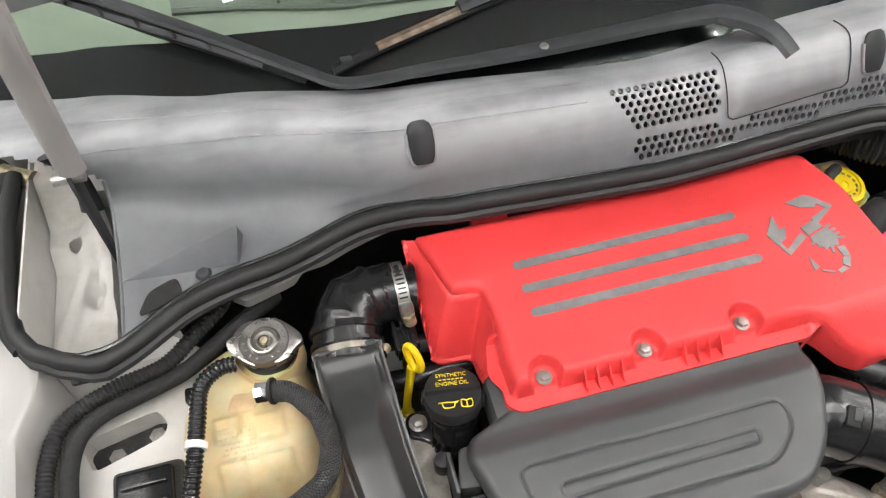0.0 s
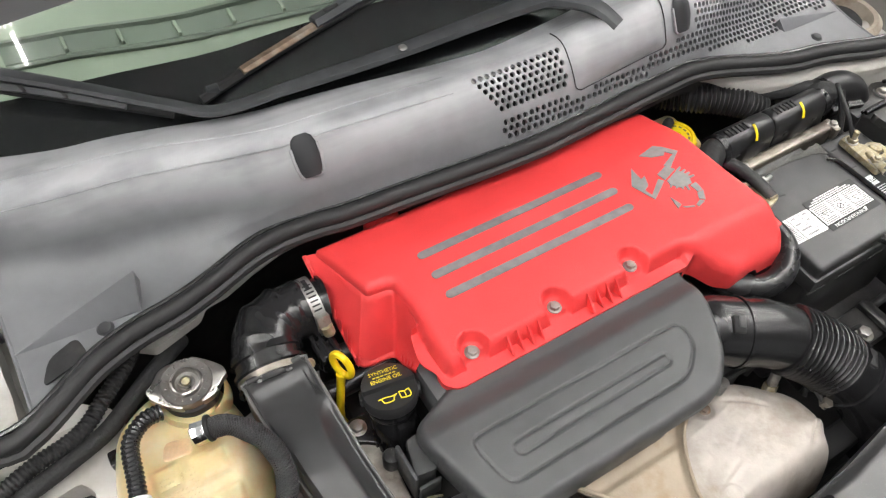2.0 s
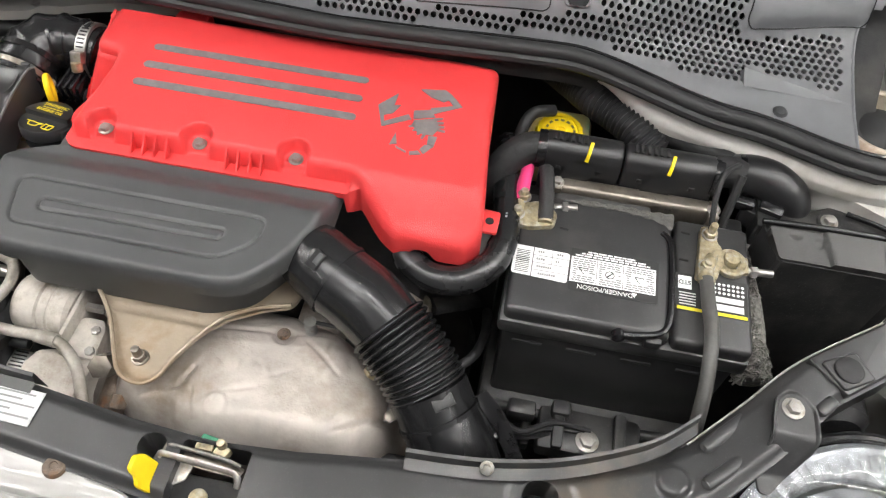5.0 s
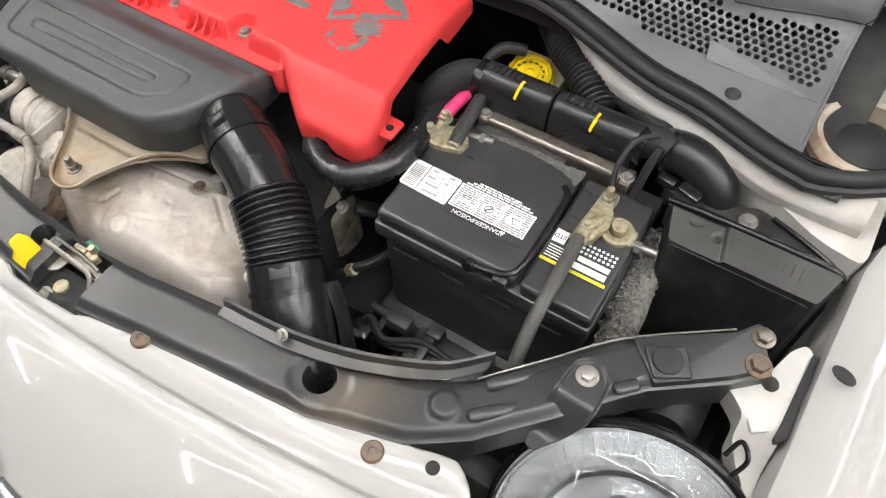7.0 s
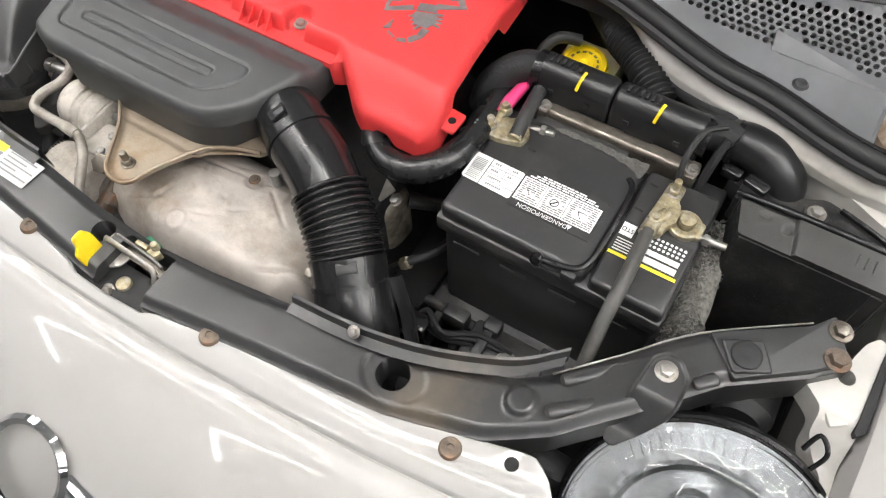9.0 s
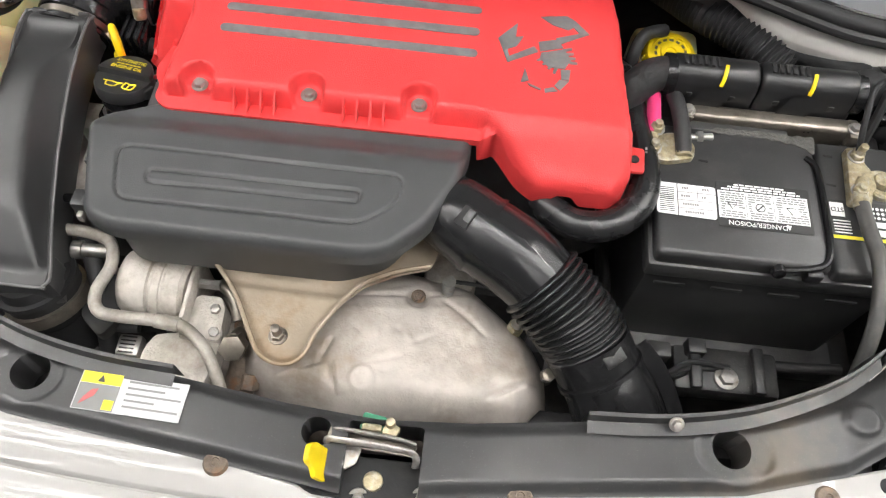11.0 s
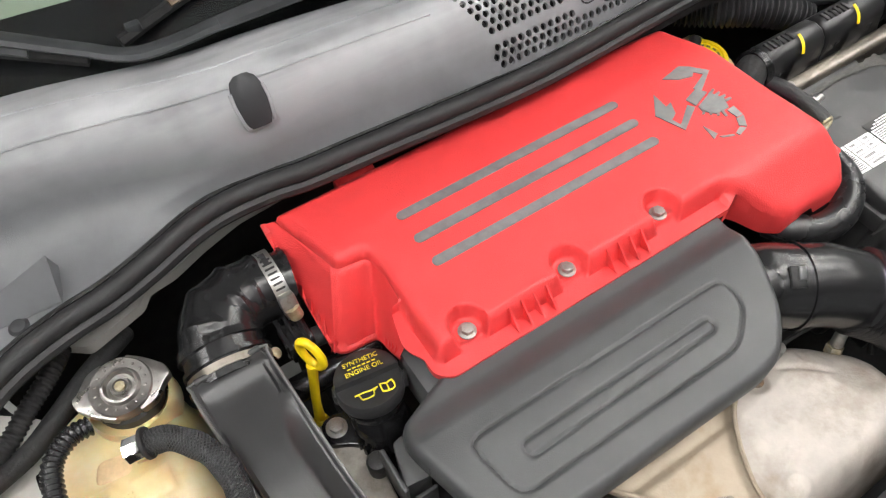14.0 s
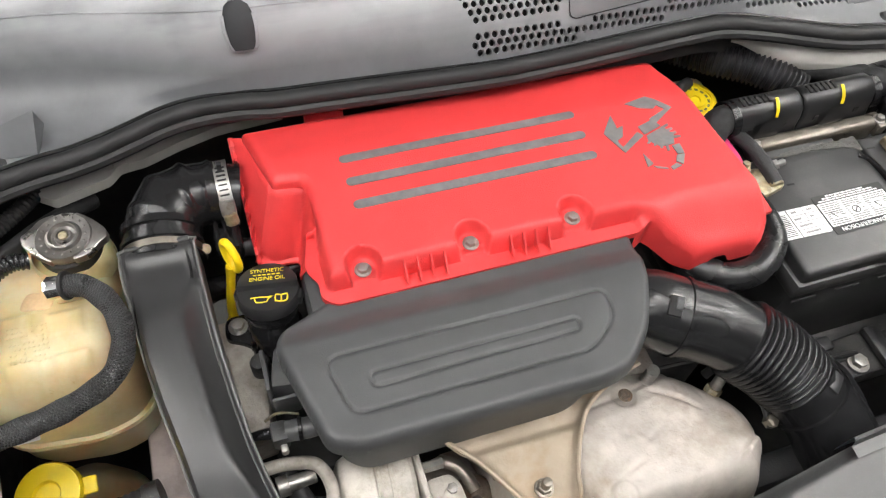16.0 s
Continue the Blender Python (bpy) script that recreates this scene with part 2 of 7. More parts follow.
def part(name, bm, mat, parent, label="", angle=38):
    """Links a bmesh, given in world metres, as one mesh under a thing or a part."""
    o = ORIGIN[parent.name]
    bm.transform(Matrix.Translation(-o))
    ob = new(name, finish(name, bm, mat, angle))
    ob.parent = parent
    ORIGIN[ob.name] = o
    return tagged(ob, label)


def placed(name, me, parent, m, label=""):
    """One more object on a shared mesh, at a world pose, under a thing or a part."""
    ob = new(name, me)
    ob.parent = parent
    ob.matrix_basis = Matrix.Translation(-ORIGIN[parent.name]) @ m
    ORIGIN[ob.name] = ORIGIN[parent.name]
    return tagged(ob, label)


def single(name, bm, mat, label, category, group="", kind="", angle=38):
    """A thing of one mesh, its origin at the middle of its base."""
    c = [v.co for v in bm.verts]
    at = Vector(((min(v.x for v in c) + max(v.x for v in c)) / 2, (min(v.y for v in c) + max(v.y for v in c)) / 2, min(v.z for v in c)))
    bm.transform(Matrix.Translation(-at))
    ob = new(name, finish(name, bm, mat, angle))
    ob.location = at
    ORIGIN[ob.name] = at
    return tagged(ob, label, category, group, kind)


def box(x0, x1, y0, y1, z0, z1, bevel=0.0, seg=2, bm=None, m=None):
    bm = bm or bmesh.new()
    r = bmesh.ops.create_cube(bm, size=1)
    vs = r["verts"]
    bmesh.ops.transform(bm, matrix=Matrix.Translation(((x0 + x1) / 2, (y0 + y1) / 2, (z0 + z1) / 2)) @ Matrix.Diagonal((x1 - x0, y1 - y0, z1 - z0, 1)), verts=vs)
    if bevel:
        es = list({e for v in vs for e in v.link_edges})
        r2 = bmesh.ops.bevel(bm, geom=es, offset=bevel, segments=seg, profile=0.5, affect="EDGES")
        vs = list({v for f in r2["faces"] for v in f.verts} | {v for v in vs if v.is_valid})
    if m is not None:
        bmesh.ops.transform(bm, matrix=m, verts=vs)
    return bm


def cyl(r0, r1, h, seg=24, m=None, bevel=0.0, bm=None):
    """A frustum from z 0 to h, with rounded rims, at the pose m."""
    bm = bm or bmesh.new()
    prof = [(0, 0), (r0, 0), (r1, h), (0, h)]
    if bevel:
        prof = [(0, 0), (r0 - bevel, 0), (r0, bevel), (r1, h - bevel), (r1 - bevel * 0.3, h - bevel * 0.3), (r1 - bevel, h), (0, h)]
    return lathe(prof, seg, m, bm)


def lathe(prof, seg=28, m=None, bm=None):
    bm = bm or bmesh.new()
    m = m or Matrix()
    rings = []
    for r, z in prof:
        if r < 1e-6:
            rings.append([bm.verts.new(m @ Vector((0, 0, z)))])
        else:
            rings.append([bm.verts.new(m @ Vector((r * math.cos(2 * math.pi * k / seg), r * math.sin(2 * math.pi * k / seg), z))) for k in range(seg)])
    for a, b in zip(rings, rings[1:]):
        for k in range(seg):
            k2 = (k + 1) % seg
            if len(a) == 1 and len(b) == 1:
                continue
            if len(a) == 1:
                bm.faces.new((a[0], b[k], b[k2]))
            elif len(b) == 1:
                bm.faces.new((a[k], a[k2], b[0]))
            else:
                bm.faces.new((a[k], a[k2], b[k2], b[k]))
    return bm


def aim(a, direction):
    """A pose at a whose z runs along direction."""
    return Matrix.Translation(a) @ Vector(direction).to_track_quat("Z", "Y").to_matrix().to_4x4()


def spline(pts, per=8):
    pts = [Vector(p) for p in pts]
    if len(pts) == 2:
        return [pts[0].lerp(pts[1], k / per) for k in range(per + 1)]
    out = []
    for i in range(len(pts) - 1):
        p0, p1, p2, p3 = pts[max(i - 1, 0)], pts[i], pts[i + 1], pts[min(i + 2, len(pts) - 1)]
        for k in range(per):
            t = k / per
            out.append(0.5 * ((2 * p1) + (p2 - p0) * t + (2 * p0 - 5 * p1 + 4 * p2 - p3) * t * t + (3 * p1 - p0 - 3 * p2 + p3) * t ** 3))
    out.append(pts[-1])
    return out


def sweep(pts, r, seg=14, per=8, ridge=None, squash=1.0, bm=None, caps=True):
    """A tube along a smooth line. r: a radius, or one for each point. ridge: (pitch, depth) of corrugations, with a third value for round beads."""
    bm = bm or bmesh.new()
    line = spline(pts, per)
    n = len(line)
    if isinstance(r, (int, float)):
        rad = [r] * n
    else:
        rad = [float(np.interp(k / (n - 1) * (len(r) - 1), range(len(r)), r)) for k in range(n)]
    if ridge:
        s = [0.0]
        for a, b in zip(line, line[1:]):
            s.append(s[-1] + (b - a).length)
        beads = len(ridge) > 2
        m = max(8, int(s[-1] / ridge[0] * (10 if beads else 6)))
        ss = [s[-1] * k / m for k in range(m + 1)]
        line2 = [Vector([float(np.interp(q, s, [p[c] for p in line])) for c in range(3)]) for q in ss]
        rad = [float(np.interp(q, s, rad)) - ridge[1] * (1 - abs(math.sin(math.pi * q / ridge[0])) if beads else 0.5 * (1 - math.cos(2 * math.pi * q / ridge[0]))) for q in ss]
        line, n = line2, m + 1
    tang = [(line[min(k + 1, n - 1)] - line[max(k - 1, 0)]).normalized() for k in range(n)]
    up = Vector((0, 0, 1)) if abs(tang[0].z) < 0.9 else Vector((0, 1, 0))
    side = tang[0].cross(up).normalized()
    rings = []
    for p, t, q in zip(line, tang, rad):
        side = (side - t * side.dot(t)).normalized()
        u = side.cross(t)
        rings.append([bm.verts.new(p + q * (math.cos(2 * math.pi * k / seg) * side + squash * math.sin(2 * math.pi * k / seg) * u)) for k in range(seg)])
    for a, b in zip(rings, rings[1:]):
        for k in range(seg):
            bm.faces.new((a[k], a[(k + 1) % seg], b[(k + 1) % seg], b[k]))
    if caps:
        bm.faces.new(rings[0][::-1])
        bm.faces.new(rings[-1])
    return bm


def braid(pts, r, strands=9, pitch=0.030, fat=0.0012, per=8):
    """Crossing helical strands woven round a smooth line."""
    bm = bmesh.new()
    line = spline(pts, per)
    length = [0.0]
    for a, b in zip(line, line[1:]):
        length.append(length[-1] + (b - a).length)
    n = max(12, int(length[-1] / 0.0028))
    mids = [Vector([float(np.interp(length[-1] * k / n, length, [p[c] for p in line])) for c in range(3)]) for k in range(n + 1)]
    tang = [(mids[min(k + 1, n)] - mids[max(k - 1, 0)]).normalized() for k in range(n + 1)]
    side = tang[0].cross(Vector((0, 0, 1))).normalized()
    frames = []
    for t in tang:
        side = (side - t * side.dot(t)).normalized()
        frames.append((side.copy(), side.cross(t)))
    for turn in (-1, 1):
        for q in range(strands):
            pts2 = []
            for k, (p, (a, b)) in enumerate(zip(mids, frames)):
                w = 2 * math.pi * (q / strands + turn * length[-1] * k / n / pitch)
                pts2.append(p + (r + 0.0004 * turn * math.sin(w * strands)) * (math.cos(w) * a + math.sin(w) * b))
            rows = []
            for k, p in enumerate(pts2):
                t = (pts2[min(k + 1, n)] - pts2[max(k - 1, 0)]).normalized()
                o = (p - mids[k]).normalized()
                u = t.cross(o).normalized()
                rows.append([p + fat * 1.3 * u - o * fat * 0.4, p + o * fat * 0.6, p - fat * 1.3 * u - o * fat * 0.4])
            loft(rows, bm)
    return bm


def loft(rows, bm=None, closed=False):
    """A sheet through rows of points, all of one length."""
    bm = bm or bmesh.new()
    vs = [[bm.verts.new(p) for p in row] for row in rows]
    for a, b in zip(vs, vs[1:]):
        for k in range(len(a) - (0 if closed else 1)):
            k2 = (k + 1) % len(a)
            bm.faces.new((a[k], a[k2], b[k2], b[k]))
    return bm


def sdf(poly, x, y):
    """Signed distance of points from a polygon's edge, positive inside."""
    d = np.full(np.shape(x), 1e9)
    inside = np.zeros(np.shape(x), bool)
    n = len(poly)
    for i in range(n):
        ax, ay = poly[i]
        bx, by = poly[(i + 1) % n]
        ex, ey = bx - ax, by - ay
        t = np.clip(((x - ax) * ex + (y - ay) * ey) / (ex * ex + ey * ey + 1e-18), 0, 1)
        d = np.minimum(d, np.hypot(x - ax - t * ex, y - ay - t * ey))
        c = ((ay > y) != (by > y)) & (x < (bx - ax) * (y - ay) / (by - ay + 1e-18) + ax)
        inside ^= c
    return np.where(inside, d, -d)


def rounded(poly, r, n=5):
    """A polygon with its corners rounded."""
    out = []
    k = len(poly)
    for i in range(k):
        p, a, b = Vector(poly[i]), Vector(poly[i - 1]), Vector(poly[(i + 1) % k])
        q = min(r, (a - p).length * 0.45, (b - p).length * 0.45)
        s, e = p + (a - p).normalized() * q, p + (b - p).normalized() * q
        for j in range(n + 1):
            t = j / n
            out.append(tuple(s * (1 - t) ** 2 + p * 2 * t * (1 - t) + e * t * t))
    return out


def smooth(e0, e1, v):
    t = np.clip((v - e0) / (e1 - e0), 0, 1)
    return t * t * (3 - 2 * t)


def relief(inside, height, bounds, step, skirt=None, bm=None):
    """A moulded sheet over the plan where inside(x, y) > 0, at height(x, y), its rim drawn to the outline; skirt: the depth of its side walls."""
    bm = bm or bmesh.new()
    x0, x1, y0, y1 = bounds
    nx, ny = int((x1 - x0) / step) + 2, int((y1 - y0) / step) + 2
    X, Y = np.meshgrid(x0 + step * np.arange(nx), y0 + step * np.arange(ny), indexing="ij")
    D = inside(X, Y)
    for _ in range(2):
        gx, gy = np.gradient(D, step)
        g = np.maximum(np.hypot(gx, gy), 0.3)
        near = (D < 0.35 * step) & (D > -0.95 * step)
        X = np.where(near, X - gx / g * D / g, X)
        Y = np.where(near, Y - gy / g * D / g, Y)
        D = np.where(near, 0.0, inside(X, Y)) if _ == 0 else D
        break
    Z = height(X, Y)
    use = (D > -1e-4)
    vid = {}

    def vert(i, j):
        if (i, j) not in vid:
            vid[i, j] = bm.verts.new((X[i, j], Y[i, j], Z[i, j]))
        return vid[i, j]
    for i in range(nx - 1):
        for j in range(ny - 1):
            q = [(i, j), (i + 1, j), (i + 1, j + 1), (i, j + 1)]
            q = [c for c in q if use[c]]
            if len(q) >= 3:
                bm.faces.new([vert(*c) for c in q])
    if callable(skirt):
        rim = [e for e in bm.edges if e.is_boundary]
        r = bmesh.ops.extrude_edge_only(bm, edges=rim)
        for v in [v for v in r["geom"] if isinstance(v, bmesh.types.BMVert)]:
            v.co.z = min(v.co.z - .001, skirt(v.co.x, v.co.y))
    elif skirt:
        rim = [e for e in bm.edges if e.is_boundary]
        r = bmesh.ops.extrude_edge_only(bm, edges=rim)
        bmesh.ops.translate(bm, vec=(0, 0, -skirt), verts=[v for v in r["geom"] if isinstance(v, bmesh.types.BMVert)])
    return bm


def prism(poly, z0, z1, bevel=0.0, seg=2, m=None, bm=None):
    """An extruded outline with rounded top edges."""
    bm = bm or bmesh.new()
    base = [bm.verts.new((x, y, z0)) for x, y in poly]
    f = bm.faces.new(base)
    r = bmesh.ops.extrude_face_region(bm, geom=[f])
    top = [v for v in r["geom"] if isinstance(v, bmesh.types.BMVert)]
    bmesh.ops.translate(bm, vec=(0, 0, z1 - z0), verts=top)
    allv = base + top
    if bevel:
        es = [e for e in {e for v in top for e in v.link_edges} if e.verts[0] in top and e.verts[1] in top]
        r2 = bmesh.ops.bevel(bm, geom=es, offset=bevel, segments=seg, profile=0.5, affect="EDGES", clamp_overlap=True)
        allv = list({v for v in allv if v.is_valid} | {v for q in r2["faces"] for v in q.verts})
    if m is not None:
        bmesh.ops.transform(bm, matrix=m, verts=allv)
    return bm


def circle(cx, cy, r, n=24):
    return [(cx + r * math.cos(2 * math.pi * k / n), cy + r * math.sin(2 * math.pi * k / n)) for k in range(n)]


def bolt_mesh(r=0.006, h=0.006, washer=0.0085):
    bm = cyl(washer, washer, 0.0018, 24, bevel=0.0005)
    prism(circle(0, 0, r, 6), 0.0016, h, 0.0008, bm=bm)
    lathe([(r * 0.55, h + 0.0002), (r * 0.5, h - 0.0015), (0, h - 0.0015)], 16, bm=bm)
    return bm


def shared(key, make, mat):
    if key not in MESHES:
        MESHES[key] = finish(key, make(), mat)
    return MESHES[key]


def text(name, body, size, parent, m, mat, align="CENTER"):
    """Raised lettering in the built-in font, as a mesh under its thing."""
    cu = bpy.data.curves.new(name, "FONT")
    cu.body, cu.size, cu.align_x, cu.align_y, cu.extrude = body, size, align, "CENTER", 0.0002
    tmp = bpy.data.objects.new(name, cu)
    scene.collection.objects.link(tmp)
    me = bpy.data.meshes.new_from_object(tmp.evaluated_get(bpy.context.evaluated_depsgraph_get()))
    bpy.data.objects.remove(tmp)
    me.materials.clear()
    me.materials.append(mat)
    return placed(name, me, parent, m)

# ---- the workshop that closes the place ----
single("floor", box(-5, 5, -5.2, 5.5, -0.1, 0.0), CONCRETE, "smooth grey concrete workshop floor", "floor", kind="structure")
single("ceiling", box(-5, 5, -5.2, 5.5, 3.0, 3.1), WALLPAINT, "grey painted workshop ceiling", "ceiling", kind="structure")
for nm, b in (("wall_north", (-5, 5, 5.5, 5.6)), ("wall_south", (-5, 5, -5.3, -5.2)), ("wall_east", (5, 5.1, -5.3, 5.6)), ("wall_west", (-5.1, -5, -5.3, 5.6))):
    single(nm, box(*b, 0.0, 3.1), WALLPAINT, "plain grey painted workshop wall", "wall", kind="structure")

HEX = 0.71
lamp = thing("ceiling_light", (0, -0.42, 2.98), "glowing white LED tubes in lines and hexagons on the ceiling", "ceiling light")
ends = []
for row, sides in ((-1, (4, 5)), (1, range(6)), (2, range(6))):
    for col in range(-3, 3):
        cx, cy = -0.885 + HEX * math.sqrt(3) * (col + 1.5 + .5 * (row == 2)), -0.42 + HEX * 1.5 * row
        ends += [tuple((cx + HEX * math.sin(math.pi / 3 * q), cy + HEX * math.cos(math.pi / 3 * q)) for q in (k, k + 1)) for k in sides]
for y in (-.30, .18):
    ends += [((x, y), (x + 1.2, y)) for x in (-3.1, -1.85, -.6, .65, 1.9)]
seen_edges = set()
for p, q in ends:
    key = (round((p[0] + q[0]) * 50), round((p[1] + q[1]) * 50))
    if key not in seen_edges:
        seen_edges.add(key)
        a, b = Vector((*p, 2.972)), Vector((*q, 2.972))
        d = (b - a).normalized() * 0.02
        part("tube", sweep([a + d, b - d], 0.018, 10, 1), TUBELIGHT, lamp)

# ---- car body round the engine bay ----
COWL_TABLE = {0.0: ((.682, .876), (.688, .892), (.700, .906), (.726, .934), (.750, .945), (.788, .934)),
              0.25: ((.698, .872), (.706, .889), (.716, .912), (.733, .944), (.754, .956), (.812, .937)),
              0.43: ((.655, .858), (.705, .866), (.748, .882), (.776, .930), (.802, .952), (.852, .936)),
              0.56: ((.622, .856), (.700, .862), (.778, .884), (.802, .922), (.828, .946), (.885, .936)),
              0.66: ((.622, .856), (.705, .862), (.785, .886), (.810, .922), (.836, .946), (.905, .936))}
COWL_X = sorted(COWL_TABLE)


def cowl(x, v):
    """A point of the scuttle panel: x across the car, v from its front lip (0) to the windscreen (5)."""
    ax = min(abs(x), 0.66)
    i = max(0, min(len(COWL_X) - 2, int(np.searchsorted(COWL_X, ax, side="right")) - 1))
    t = (ax - COWL_X[i]) / (COWL_X[i + 1] - COWL_X[i])
    t = t * t * (3 - 2 * t) * 0.6 + t * 0.4
    j = max(0, min(4, int(v)))

    def prof(px):
        p = [Vector((0, y, z)) for y, z in COWL_TABLE[px]]
        f = v - j
        p0, p1, p2, p3 = p[max(j - 1, 0)], p[j], p[j + 1], p[min(j + 2, 5)]
        return 0.5 * ((2 * p1) + (p2 - p0) * f + (2 * p0 - 5 * p1 + 4 * p2 - p3) * f * f + (3 * p1 - p0 - 3 * p2 + p3) * f ** 3)
    c = prof(COWL_X[i]).lerp(prof(COWL_X[i + 1]), t)
    if x < 0 and v < 1.5:
        w = float(smooth(-.22, -.34, x) * smooth(-.58, -.48, x)) * (1 - v / 1.5)
        return Vector((x, c.y + .022 * w, c.z + .004 * w))
    return Vector((x, c.y, c.z))


def cowl_normal(x, v):
    a = cowl(x + 0.004, v) - cowl(x - 0.004, v)
    b = cowl(x, min(v + 0.05, 4.99)) - cowl(x, max(v - 0.05, 0))
    return a.cross(b).normalized()


# the holes of the two grilles, in rows of a honeycomb along the panel
PITCH = 0.00854
scuttle = thing("scuttle_panel", (0, 0.74, 0.86), "faded grey plastic scuttle panel below the windscreen", "scuttle panel")


TILT = radians(32)
RISE = {}


def rise(x):
    """Heights along the moulding direction, and their v values, at this x."""
    key = round(x, 4)
    if key not in RISE:
        vs = np.linspace(0, 4.4, 90)
        pts = [cowl(x, float(v)) for v in vs]
        RISE[key] = ([p.y * math.cos(TILT) + p.z * math.sin(TILT) for p in pts], vs)
    return RISE[key]


def at_rise(x, w):
    ws, vs = rise(x)
    return float(np.interp(w, ws, vs))


def in_grille(x, v):
    if x < 0.27:
        if -0.056 + 0.026 * min(max((3.55 - v) / 1.25, 0), 1) < x < 0.066 and 0.92 < v < 3.62:
            return not 2.02 < v < 2.24
        return 0.066 <= x and 0.92 < v < (1.72 if x < 0.235 else 2.05)
    if x > 0.436 and v < 1.42 - (x - 0.436) * 3.0:
        return False
    return x < 0.541 and 0.92 < v < (3.15 if x < 0.425 else 2.12)


NXC, NVC = 110, 40
cells, solid = [], []
row_step = PITCH * 0.866
for col in range(-9, 68):
    for row in range(0, 50):
        xv = col * PITCH + (row % 2) * PITCH / 2
        w = 0.955 + row * row_step
        ws, _ = rise(xv)
        if not ws[0] < w < ws[-1]:
            continue
        if in_grille(xv, at_rise(xv, w)):
            cells.append((xv, w))
        elif any(in_grille(xv + a, at_rise(xv + a, w + b)) for a, b in ((PITCH, 0), (-PITCH, 0), (PITCH / 2, row_step), (-PITCH / 2, row_step), (PITCH / 2, -row_step), (-PITCH / 2, -row_step))):
            solid.append((xv, w))
LEFT_GRILLE, RIGHT_GRILLE = bmesh.new(), bmesh.new()
for xv, w in cells:
    bm = LEFT_GRILLE if xv < .25 else RIGHT_GRILLE
    hexa, hole = [], []
    for k in range(12):
        a = math.pi / 6 * k
        rr = PITCH / math.sqrt(3) * (1.0 if k % 2 == 1 else math.cos(math.pi / 6))
        for store, rad in ((hexa, rr), (hole, PITCH * 0.375)):
            px = xv + rad * math.cos(a)
            store.append(cowl(px, at_rise(px, w + rad * math.sin(a))) + Vector((0, 0, 0.0012)))
    n = cowl_normal(xv, at_rise(xv, w))
    low = [p - n * 0.004 for p in hole]
    A, B, C = ([bm.verts.new(p) for p in lst] for lst in (hexa, hole, low))
    for k in range(12):
        k2 = (k + 1) % 12
        bm.faces.new((A[k], A[k2], B[k2], B[k]))
        bm.faces.new((B[k], B[k2], C[k2], C[k]))
for xv, w in solid:
    bm = LEFT_GRILLE if xv < .25 else RIGHT_GRILLE
    ring = []
    for k in range(6):
        a = math.pi / 6 + math.pi / 3 * k
        px = xv + PITCH / math.sqrt(3) * math.cos(a)
        ring.append(cowl(px, at_rise(px, w + PITCH / math.sqrt(3) * math.sin(a))) + Vector((0, 0, 0.0012)))
    bm.faces.new([bm.verts.new(p) for p in ring])
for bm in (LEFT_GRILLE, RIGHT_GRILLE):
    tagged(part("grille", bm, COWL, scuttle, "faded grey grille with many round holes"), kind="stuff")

# the closed skin of the panel round the grilles
HOLES = np.array([tuple(cowl(x, at_rise(x, w))) for x, w in cells])
bm = bmesh.new()
cols = np.array(sorted(list(np.linspace(-0.66, 0.66, NXC * 2 + 1)) + [-.5525, .5525]))
vrow = [k * 5 / NVC for k in range(NVC + 1)]
grid = [[bm.verts.new(cowl(float(x), v)) for v in vrow] for x in cols]
for i in range(len(cols) - 1):
    for j in range(NVC):
        xm, vm = (cols[i] + cols[i + 1]) / 2, (vrow[j] + vrow[j + 1]) / 2
        near = np.min(np.linalg.norm(HOLES - np.array(tuple(cowl(float(xm), float(vm)))), axis=1)) < .80 * PITCH if -.08 < xm < .57 and vm < 4.2 else False
        if not near and (abs(xm) < 0.5525 or vm > 2.6 + 12 * (abs(xm) - 0.553)):
            bm.faces.new((grid[i][j], grid[i + 1][j], grid[i + 1][j + 1], grid[i][j + 1]))
for v in [v for v in bm.verts if not v.link_faces]:
    bm.verts.remove(v)
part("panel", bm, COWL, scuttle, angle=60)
for sx in (-1, 1):
    part("end_edge", sweep([cowl(sx * .5525, float(v)) + Vector((0, 0, -.0012)) for v in np.linspace(.05, 2.6, 14)], .0022, 8, 3), COWL, scuttle)
bm = loft([[cowl(float(x), v) - Vector((0, 0, 0.045)) for v in (0.3, 1.5, 3, 5)] for x in np.linspace(-0.1, 0.6, 30)])
part("water_tray", bm, CAVITY, scuttle)


def on_cowl(x, v, lift=0.0):
    n = cowl_normal(x, v)
    return cowl(x, v) + n * lift


def patch(u0, u1, v0, v1, lift, edge=0.006, nu=24, nv=12, bm=None):
    """A raised panel that follows the scuttle, with soft edges."""
    rows = []
    for i in range(nu + 1):
        row = []
        for j in range(nv + 1):
            a, b = i / nu, j / nv
            rim = min(a, 1 - a) * nu / 2, min(b, 1 - b) * nv / 2
            h = lift * min(1, min(rim))
            row.append(on_cowl(u0 + (u1 - u0) * a, v0 + (v1 - v0) * b, h))
        rows.append(row)
    return loft(rows, bm)


